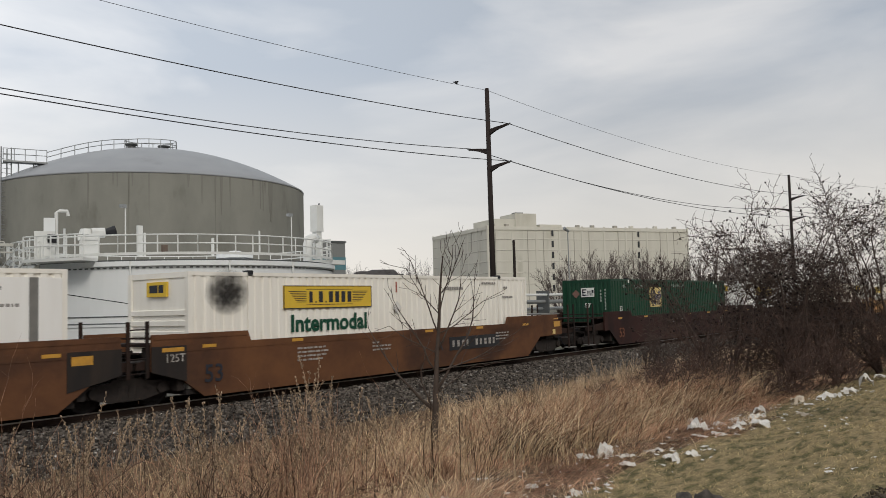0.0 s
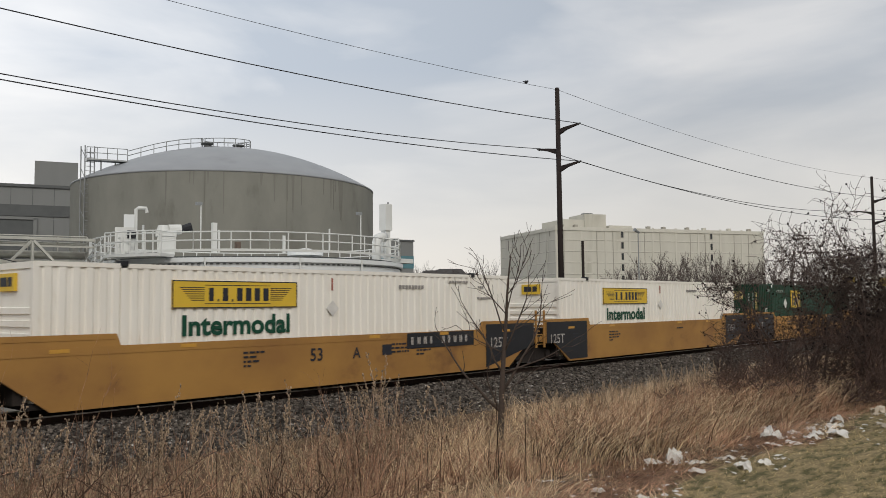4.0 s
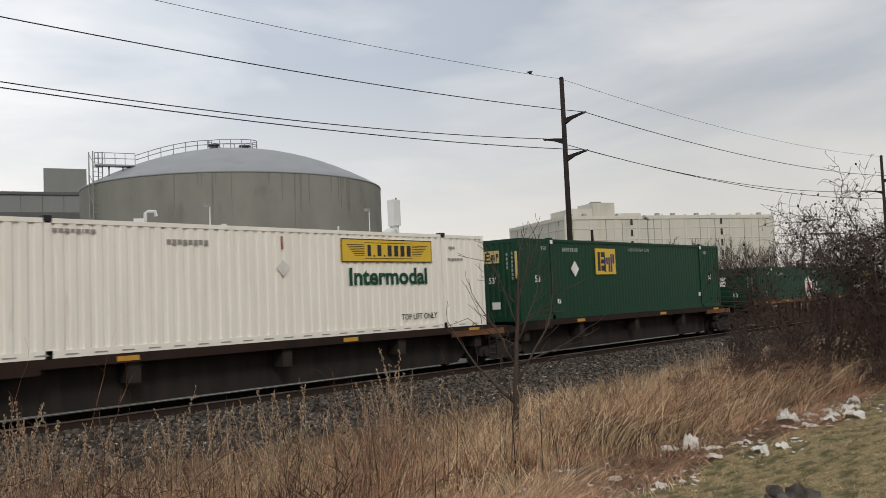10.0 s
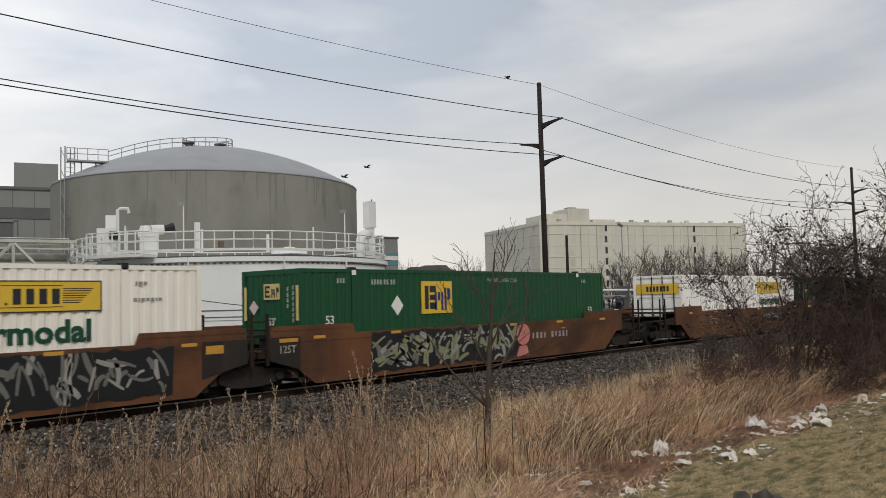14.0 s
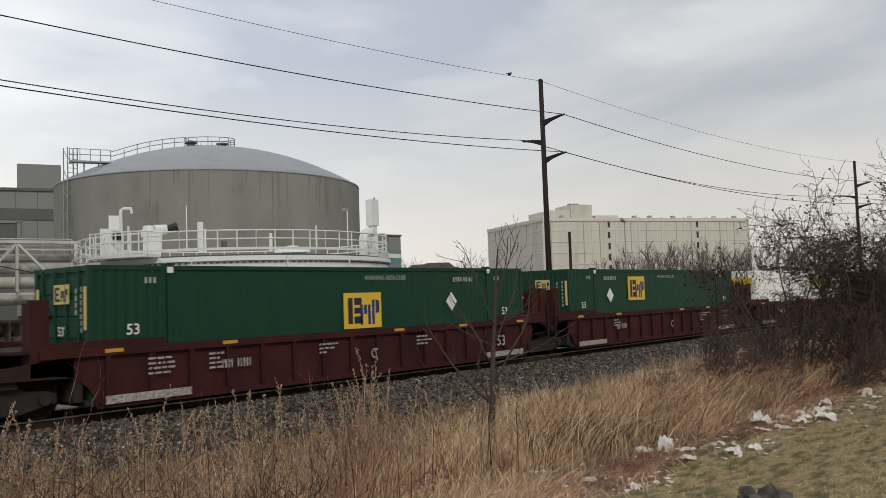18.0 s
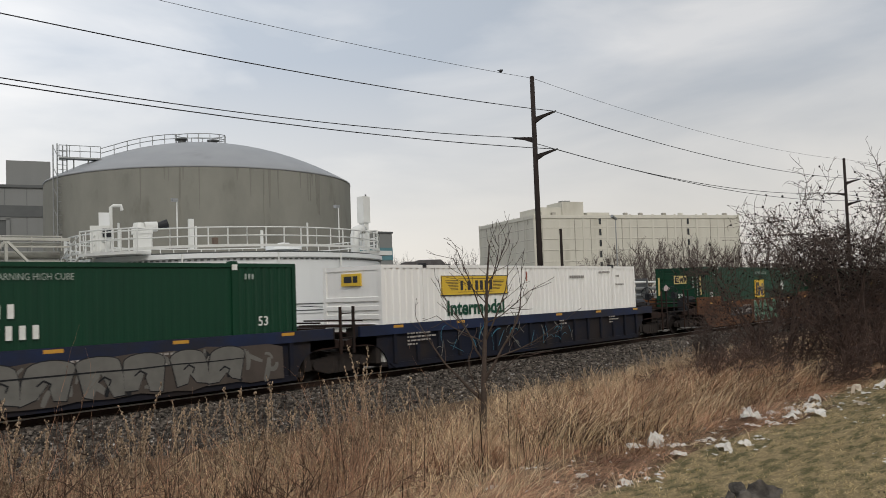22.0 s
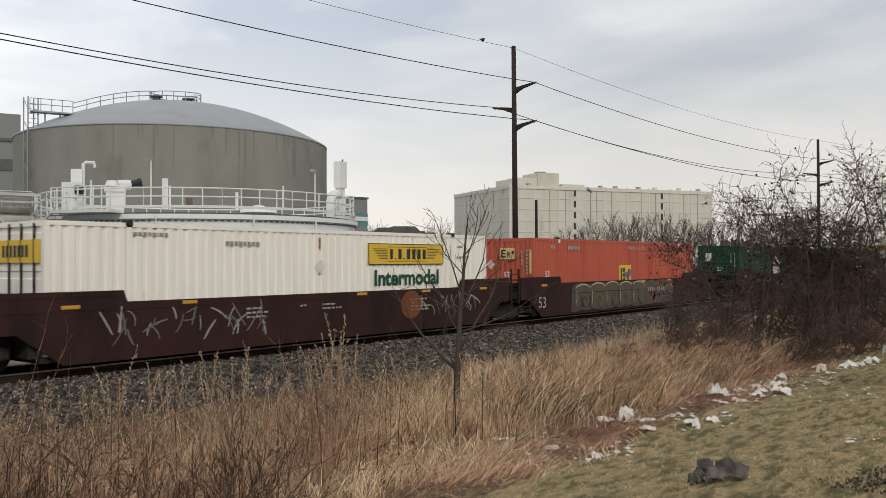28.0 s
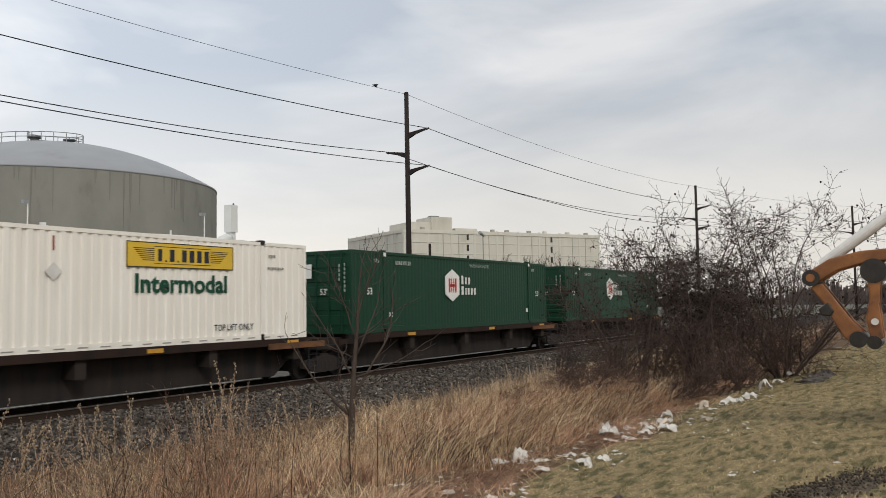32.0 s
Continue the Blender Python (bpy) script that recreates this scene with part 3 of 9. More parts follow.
def haulier_marks(box, x, z=1.90, small_end=None, sign=None, text="Intermodal", seed=0):
    """Yellow signboard with a dark frame, two winged shapes and dark bars in place of the trade name; below it a green word."""
    rnd = random.Random(seed)
    sg = sign or SIGN_YELLOW
    board = part("signboard", skin("signboard", lambda: Shape().box(0, 3.66, FACE - 0.010, FACE + 0.02, 0, 0.66), sg), sg, box, "yellow signboard with dark frame", at=pose(x, 0, z))

    def frame_bars():
        s = Shape()
        y0, y1 = FACE - 0.015, FACE - 0.006
        for a in ((0, 3.66, 0, 0.025), (0, 3.66, 0.635, 0.66), (0, 0.025, 0.025, 0.635), (3.635, 3.66, 0.025, 0.635)):
            s.box(a[0], a[1], y0, y1, a[2], a[3])
        return s
    part("sign_frame", skin("sign_frame", frame_bars, LETTER_DARK), LETTER_DARK, board)

    def wings():
        s = Shape()
        y0, y1 = FACE - 0.015, FACE - 0.006
        for i in range(7):
            k = 0.05 * i
            s.prism([(0.18 + k * 1.0, 0.50 - k), (0.20 + k, 0.482 - k), (0.86, 0.482 - k), (0.86, 0.50 - k)], y0, y1)
            s.prism([(2.80, 0.50 - k), (2.80, 0.482 - k), (3.46 - k, 0.482 - k), (3.48 - k, 0.50 - k)], y0, y1)
        s.box(0.86, 2.80, y0, y1, 0.545, 0.56)
        s.box(0.86, 2.80, y0, y1, 0.10, 0.115)
        return s
    part("wing_emblem", skin("wing_emblem", wings, LETTER_DARK), LETTER_DARK, board, "dark winged emblem")

    a = 0.98
    for wd in (0.13, 0.05, 0.15, 0.05, 0.16, 0.16, 0.16, 0.16):
        z0, z1 = (0.16, 0.21) if wd < 0.1 else (0.17, 0.49)
        part("name_bar", skin(f"name_bar{wd}", lambda: Shape().box(0, wd, FACE - 0.017, FACE - 0.006, z0, z1), LETTER_DARK), LETTER_DARK, board, at=pose(a, 0, 0))
        a += wd + 0.105
    if text:
        write(text, 0.50, x + 0.27, FACE - 0.004, z - 0.66, LETTER_GREEN, box, width=3.16, bold=0.032, name="word")
    red = x - 2.0 if x > 0 else x + 4.9
    part("red_strip", skin("red_strip", lambda: Shape().box(-0.022, 0.022, FACE - 0.006, FACE + 0.02, 0, 0.34), SPRAY_RED), SPRAY_RED, box, "small red upright strip", at=pose(red, 0, 2.35))
    part("placard_holder", skin("placard_holder", lambda: Shape().prism([(0, -0.22), (0.22, 0), (0, 0.22), (-0.22, 0)], FACE - 0.014, FACE - 0.002), PLACARD), PLACARD, box, "grey diamond placard holder", at=pose(red, 0, 1.86))
    bars(LETTER_GREY, box, 6.35, 2.46, [0.05, 0.10, 0.08], 0.08)
    bars(LETTER_GREY, box, 6.30, 2.10, [0.09, 0.04, 0.09, 0.09, 0.09, 0.04, 0.09], 0.07)
    bars(LETTER_GREY, box, 4.9 if x < 0 else -6.0, 2.62, [0.1, 0.1, 0.1, 0.08, 0.1, 0.03, 0.1, 0.1], 0.08)
    bars(LETTER_GREY, box, 2.6 if x < 0 else -3.4, 2.42, [0.11] * 8, 0.11)
    if small_end:
        xe = -HALF - 0.012
        if small_end == "front":
            plate = part("end_sign", skin("end_sign", lambda: Shape().box(xe - 0.01, xe + 0.06, -0.42, 0.42, 2.30, 2.68), SIGN_YELLOW), SIGN_YELLOW, box, "small yellow sign on the end wall")
            for ya, yb in ((-0.30, -0.10), (-0.05, 0.30)):
                part("name_bar", skin(f"end_name_bar{ya}", lambda: Shape().box(xe - 0.016, xe - 0.006, ya, yb, 2.40, 2.60), LETTER_DARK), LETTER_DARK, plate)
        else:
            plate = part("end_sign", skin("end_sign_wide", lambda: Shape().box(xe - 0.005, xe + 0.02, -1.12, 1.12, 2.0, 2.5), sg), sg, box, "yellow sign across the doors")

            for i in range(7):
                part("name_bar", skin("end_name_bar", lambda: Shape().box(xe - 0.012, xe - 0.002, 0, 0.11, 2.12, 2.38), LETTER_DARK), LETTER_DARK, plate, at=pose(0, -0.62 + i * 0.18, 0))


def emblem_square(box, x, z, pale=False, size=(1.48, 1.02), bare=False):
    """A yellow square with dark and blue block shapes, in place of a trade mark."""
    sg = SIGN_YELLOW if not pale else PALE_YELLOW
    w, h = size
    pl = part("emblem_plate", Shape().box(0, w, FACE - 0.010, FACE + 0.02, 0, h), sg, box, "yellow square emblem plate", at=pose(x, 0, z))
    y0, y1 = FACE - 0.016, FACE - 0.006
    s = Shape()
    for a in ((0.10, 0.22, 0.14, 0.86), (0.26, 0.46, 0.14, 0.34), (0.26, 0.42, 0.42, 0.58), (0.26, 0.46, 0.66, 0.86)):
        s.box(a[0] * w, a[1] * w, y0, y1, a[2] * h, a[3] * h)
    part("emblem_block", s, LETTER_DARK, pl)
    s = Shape()
    for pts in ([(0.42, 0.10), (0.49, 0.10), (0.49, 0.66), (0.42, 0.66)], [(0.63, 0.10), (0.70, 0.10), (0.70, 0.66), (0.63, 0.66)],
                [(0.52, 0.40), (0.60, 0.40), (0.60, 0.66), (0.52, 0.66)], [(0.74, 0.10), (0.81, 0.10), (0.81, 0.80), (0.74, 0.80)],
                [(0.84, 0.40), (0.94, 0.44), (0.94, 0.76), (0.84, 0.80)]):
        s.prism([(a * w, b * h) for a, b in pts], y0, y1)
    part("emblem_block", s, LETTER_NAVY, pl)


def hexagon_marks(box, x, z, tall=1.32):
    """A white hexagon with red upright bars, and two rows of white bars beside it."""
    y0, y1 = FACE - 0.010, FACE + 0.02
    w = 1.12
    h = tall
    x, z = x + 0.08, z + 0.13
    hexa = part("hexagon_plate", Shape().prism([(w / 2, 0), (w, h * 0.22), (w, h * 0.78), (w / 2, h), (0, h * 0.78), (0, h * 0.22)], y0, y1), LETTER_WHITE, box, "white hexagon emblem plate", at=pose(x, 0, z))
    s = Shape()
    for a in ((0.22, 0.33), (0.40, 0.46), (0.54, 0.60), (0.67, 0.78)):
        s.box(a[0] * w, a[1] * w, FACE - 0.016, FACE - 0.006, 0.28 * h, 0.72 * h)
    s.box(0.33 * w, 0.67 * w, FACE - 0.016, FACE - 0.006, 0.46 * h, 0.54 * h)
    part("emblem_block", s, LETTER_RED, hexa)
    for zz, ws in ((0.72, (0.24, 0.20, 0.20)), (0.28, (0.26, 0.14, 0.20, 0.20, 0.20))):
        a = 1.32
        for wd in ws:
            tall_bar = 0.36 if a < 1.4 else 0.29
            part("name_bar", skin(f"white_name_bar{wd}{tall_bar}", lambda: Shape().box(0, wd * 0.62, FACE - 0.008, FACE + 0.01, 0, tall_bar), LETTER_WHITE), LETTER_WHITE, box, at=pose(x + a, 0, z + zz))
            a += wd + 0.07


def green_marks(box, warn_x=-0.5, mark53=((-7.2, 1.35), (6.8, 1.30)), serial_x=-5.4, diamond=None, end_kind="emp", pale_end=False):
    write("WARNING HIGH CUBE", 0.14, warn_x, FACE - 0.004, 2.53, SERIAL, box, width=1.75, bold=0.004, name="warning")
    for mx, mz in mark53:
        write("53", 0.25, mx, FACE - 0.004, mz, LETTER_WHITE, box, bold=0.012, name="length_mark")
    bars(SERIAL, box, serial_x, 2.46, [0.07] * 4 + [0.0] + [0.07] * 2 + [0.0] + [0.07] * 2, 0.15, 0.05, y=FACE - 0.002)
    bars(SERIAL, box, -6.75, 2.50, [0.06, 0.06, 0.06], 0.14, 0.05, y=FACE - 0.002)
    bars(SERIAL, box, 6.40, 2.50, [0.06, 0.06, 0.06], 0.14, 0.05, y=FACE - 0.002)
    for px in (-6.095, 6.095):
        bars(LETTER_WHITE, box, px - 0.08, 2.74, [0.16], 0.14, y=FACE - 0.004)
        bars(LETTER_WHITE, box, px + 0.25 * (1 if px < 0 else -1.6), 0.55, [0.09, 0.08], 0.17, y=FACE - 0.002)
    if diamond is not None:
        part("placard", skin("white_placard", lambda: Shape().prism([(0, -0.30), (0.26, 0), (0, 0.30), (-0.26, 0)], FACE - 0.006, FACE + 0.02), LETTER_WHITE), LETTER_WHITE, box, "white diamond placard", at=pose(diamond, 0, 1.82))
    xe = -HALF - 0.015
    s = Shape()
    for i in range(4):
        s.box(xe - 0.004, xe + 0.004, -0.80, -0.74, 1.84 + i * 0.155, 1.95 + i * 0.155)
    for i in range(7):
        s.box(xe - 0.004, xe + 0.004, -1.03, -0.97, 1.45 + i * 0.148, 1.555 + i * 0.148)
    tagged(part("end_serial", s, SERIAL, box, "upright rows of white bars"), kind="stuff")
    write("53'", 0.22, xe - 0.004, 0.08, 1.58 if pale_end else 1.36, LETTER_WHITE, box, bold=0.012, name="length_mark", turn=-90)
    if end_kind == "emp":
        plate = LETTER_WHITE if pale_end else PALE_YELLOW
        pl = part("end_emblem", Shape().box(xe - 0.008, xe + 0.02, -0.42, 0.26, 2.08, 2.52), plate, box, "pale square emblem plate on the end")
        blk = Shape()
        for y0, y1, z0, z1 in ((0.14, 0.20, 0.06, 0.38), (-0.02, 0.14, 0.06, 0.12), (0.02, 0.14, 0.19, 0.25), (-0.02, 0.14, 0.32, 0.38), (-0.12, -0.08, 0.06, 0.30), (-0.18, -0.14, 0.14, 0.30), (-0.24, -0.20, 0.06, 0.30), (-0.33, -0.30, 0.06, 0.34), (-0.40, -0.33, 0.20, 0.33)):
            blk.box(xe - 0.014, xe - 0.006, y0, y1, 2.08 + z0, 2.08 + z1)
        part("emblem_block", blk, LETTER_DARK, pl)
        part("end_placard", skin(f"end_placard{pale_end}", lambda: Shape().box(-0.006, 0.006, -0.145, 0.145, -0.145, 0.145), BROWN_PLACARD if pale_end else PINK_PLACARD), LETTER_WHITE, box, "faded diamond placard on the end", at=pose(xe, 0.55 if pale_end else 0.72, 2.24 if pale_end else 1.86, 45))
        if not pale_end:
            part("data_plate", Shape().box(xe - 0.006, xe + 0.01, -0.40, -0.04, 0.44, 0.69), LETTER_WHITE, box, "white data plate on the end")
            for yy in (1.12, -1.17):
                part("warning_strip", Shape().box(xe - 0.006, xe + 0.02, yy - 0.045, yy + 0.045, 1.50, 2.45), PALE_YELLOW, box, "upright yellow warning strip")
    else:
        s = Shape()
        s.tilted(pose(xe - 0.03, 0.62, 2.2) @ pose(0, 0, 0, 0, 0, 0), -0.01, 0.01, -0.18, 0.18, -0.25, 0.25)
        part("end_emblem", s, LETTER_WHITE, box, "white emblem on the end")


# ---- wagons ----


def bogie(parent, x):
    """A two-axle truck under a wagon, in three levels at most: wagon, truck, wheel."""
    def frame_shape():
        s = Shape()
        for sy in (-1, 1):
            y0, y1 = sorted((sy * 0.98, sy * 1.12))
            s.prism([(-1.15, 0.36), (-0.98, 0.33), (-0.42, 0.20), (0.42, 0.20), (0.98, 0.33), (1.15, 0.36), (1.15, 0.56), (0.98, 0.62), (0.45, 0.66), (0.40, 0.72), (-0.40, 0.72), (-0.45, 0.66), (-0.98, 0.62), (-1.15, 0.56)], y0, y1)
            for k in range(3):
                s.tube((-0.2 + 0.2 * k, sy * 1.05, 0.24), (-0.2 + 0.2 * k, sy * 1.05, 0.55), 0.085, n=8)
            for ax in (-0.89, 0.89):
                s.tube((ax, sy * 1.10, 0.455), (ax, sy * 1.20, 0.455), 0.13, n=10)
        s.box(-0.22, 0.22, -1.05, 1.05, 0.45, 0.78)
        return s
    t = part("truck", skin("truck", frame_shape, IRON), IRON, parent, "grimy cast truck frame", at=pose(x, 0, 0))
    part("brake_rigging", skin("brake_rigging", lambda: Shape().prism([(-1.30, 0.34), (-0.45, 0.20), (0.45, 0.20), (1.30, 0.34), (1.30, 0.62), (0.5, 0.80), (-0.5, 0.80), (-1.30, 0.62)], -0.62, 0.62), IRON), IRON, t, "grimy brake beams and rods")
    for ax in (-0.89, 0.89):
        def wheelset():
            s = Shape()
            for sy in (-1, 1):
                k = len(s.v)
                prof = [(0.0, 0.82), (0.20, 0.80), (0.22, 0.77), (0.36, 0.79), (0.39, 0.82), (0.455, 0.82), (0.46, 0.72), (0.49, 0.705), (0.49, 0.68), (0.38, 0.68), (0.36, 0.72), (0.22, 0.73), (0.0, 0.69)]
                n = 20
                for i in range(n):
                    w = 2 * math.pi * i / n
                    s.v += [(r * math.cos(w), sy * a, r * math.sin(w)) for r, a in prof]
                m = len(prof)
                for i in range(n):
                    j = (i + 1) % n
                    for p in range(m - 1):
                        q = (k + i * m + p, k + j * m + p, k + j * m + p + 1, k + i * m + p + 1)
                        s.face(*(q if sy > 0 else q[::-1]))
            s.tube((0, -0.95, 0), (0, 0.95, 0), 0.085, n=8)
            return s
        part("wheelset", skin("wheelset", wheelset, WHEEL), WHEEL, t, "pair of worn steel wheels on an axle", at=pose(ax, 0, 0.457))


def ladder(parent, x, y, material, z0=0.5, z1=1.75):
    """A small ladder: two stiles, and four rungs as pieces of their own."""
    stile = skin(f"ladder_stile{z0}{z1}", lambda: Shape().tube((0, 0, z0), (0, 0, z1), 0.018, n=5), material)
    lad = part("ladder", stile, material, parent, "small grab ladder", at=pose(x - 0.2, y, 0))
    part("stile", stile, material, lad, at=pose(0.4, 0, 0))
    for i in range(4):
        part("rung", skin("ladder_rung", lambda: Shape().tube((0, 0, 0), (0.4, 0, 0), 0.014, n=5), material), material, lad, at=pose(0, 0, z0 + 0.08 + i * (z1 - z0 - 0.1) / 4))


def brake_wheel(parent, x, y=-0.7):
    s = Shape()
    n = 16
    for i in range(n):
        a, b = 2 * math.pi * i / n, 2 * math.pi * (i + 1) / n
        s.tube((x, y + 0.28 * math.cos(a), 2.02 + 0.28 * math.sin(a)), (x, y + 0.28 * math.cos(b), 2.02 + 0.28 * math.sin(b)), 0.022, n=5)
    for i in range(5):
        a = 2 * math.pi * i / 5
        s.tube((x, y, 2.02), (x, y + 0.28 * math.cos(a), 2.02 + 0.28 * math.sin(a)), 0.014, n=4)
    s.tube((x + 0.1, y, 1.0), (x + 0.1, y, 2.05), 0.03, n=6)
    s.box(x + 0.02, x + 0.2, y - 0.12, y + 0.12, 1.72, 2.02)
    part("brake_wheel", s, BLACK, parent, "black handbrake wheel on its post")


def hose(parent, x, sx):
    """A slack air hose that hangs below the coupler."""
    pts = [(x + sx * 0.55 * f, -0.34 - 0.10 * math.sin(math.pi * f), 0.70 - 0.42 * math.sin(math.pi * f) ** 0.8) for f in (0, 0.15, 0.3, 0.5, 0.7, 0.85, 1.0)]
    part("air_hose", Shape().line(pts, 0.028, 6), BLACK, parent, "slack black air hose")


def end_ladder(parent, x, paint, top=2.12, low=0.30):
    """Two flat upright stiles with rungs between them, at the corner of the wagon."""
    def shape():
        s = Shape()
        for dx in (-0.25, 0.25):
            s.box(dx - 0.045, dx + 0.045, -1.47, -1.43, low, top)
        for i in range(4):
            z = low + 0.12 + i * 0.34
            s.tube((-0.25, -1.45, z), (0.25, -1.45, z), 0.016, n=6)
        return s
    part("end_ladder", skin(f"end_ladder{top}{low}", shape, paint), paint, parent, "corner ladder with tall flat stiles", at=pose(x, 0, 0))
    for dx in (-0.25, 0.25):
        part("far_stile", skin(f"far_stile{top}", lambda: Shape().box(-0.045, 0.045, 1.40, 1.44, 0.60, top), paint), paint, parent, at=pose(x + dx, 0, 0))


def platform(parent, side, inner, outer, paint, coupled, gear):
    """The open end above a truck: centre sill, bolster, thin walkway, tapered side gussets, rods and pipes, ladder, coupler."""
    a, b = sorted((side * inner, side * outer))
    dark = paint if paint is YELLOW_CAR else DECK_CAR
    part("centre_sill", Shape().prism([(a, 0.58), (b, 0.58), (b, 0.94), (a, 0.94)], -0.36, 0.36), SOOT_CAR, parent, "sooty centre sill")
    tr = side * (min(9.85, outer - 0.75) if coupled else outer)
    if coupled:
        part("bolster", Shape().prism([(tr - 0.30, 0.74), (tr + 0.30, 0.74), (tr + 0.24, 1.00), (tr - 0.24, 1.00)], -1.28, 1.28), SOOT_CAR, parent)
    for sy in (-1, 1):
        y0, y1 = sorted((sy * 1.40, sy * 1.32))
        pts = [(side * inner, 0.86), (side * (outer - 0.05), 0.92), (side * (outer - 0.05), 1.08), (side * inner, 1.30)]
        part("gusset", Shape().prism(pts if side > 0 else pts[::-1], y0, y1), dark, parent, "tapered side gusset")
    for y0, y1 in ((-1.30, -0.62), (0.62, 1.30)):
        part("walkway", cube(a, b, y0, y1, 1.06, 1.10), SOOT_CAR, parent, "thin grating walkway")
    part("top_plate", Shape().box(*sorted((side * inner, side * (inner + (1.30 if coupled else 0.6)))), -1.36, 1.36, 1.42, 1.49), dark, parent, "flat plate over the end of the well")
    part("cross_rod", Shape().tube((side * (outer - 0.10), -1.38, 1.30), (side * (outer - 0.10), 1.38, 1.30), 0.026, n=6), dark, parent)
    part("cross_rod", Shape().tube((side * (inner + 0.45), -1.30, 1.62), (side * (inner + 0.45), 1.30, 1.62), 0.024, n=6), dark, parent)
    part("brake_pipe", Shape().line([(side * inner, -1.05, 1.22), (side * (inner + 0.4), -1.05, 1.16), (side * outer, -1.02, 0.98)], 0.04, 6), SOOT_CAR, parent, "sooty brake pipe")
    part("brake_pipe", Shape().line([(side * inner, 0.55, 1.25), (side * outer, 0.50, 1.12)], 0.05, 6), SOOT_CAR, parent, "sooty brake pipe")
    part("valve_box", Shape().box(*sorted((side * (inner + 0.10), side * (inner + 0.52))), -1.10, -0.66, 1.10, 1.40), SOOT_CAR, parent, "small sooty valve box")
    if coupled:
        part("coupler", Shape().box(*sorted((side * (outer - 0.4), side * (outer + 0.62))), -0.13, 0.13, 0.72, 0.98).box(*sorted((side * (outer + 0.5), side * (outer + 0.85))), -0.2, 0.2, 0.66, 1.04), IRON, parent, "cast knuckle coupler")
        hose(parent, side * outer, side)
        part("cut_lever", Shape().line([(side * (outer + 0.08), -1.36, 0.62), (side * (outer + 0.08), -1.30, 0.86), (side * (outer + 0.10), -0.25, 0.92)], 0.017, 6), IRON, parent, "bent uncoupling rod")
        part("step", Shape().box(*sorted((side * (outer - 0.62), side * (outer - 0.02))), -1.52, -1.22, 0.27, 0.31), GREY_SEAM, parent, "worn grey end step")
        end_ladder(parent, side * (outer - 0.32), dark)
    elif side < 0:
        end_ladder(parent, side * (outer - 0.05), dark, 2.05, 0.72)
    if gear:
        brake_wheel(parent, side * (outer - 0.5))
        s = Shape().tube((side * (inner + 0.1), -0.85, 1.58), (side * (inner + 1.05), -0.85, 1.58), 0.22, n=12)
        part("brake_cylinder", s, BLACK, parent, "dark air reservoir")
        part("brake_valve", Shape().box(*sorted((side * (inner + 1.1), side * (inner + 1.35))), -1.1, -0.65, 1.10, 1.62), BLACK, parent, "dark brake valve")


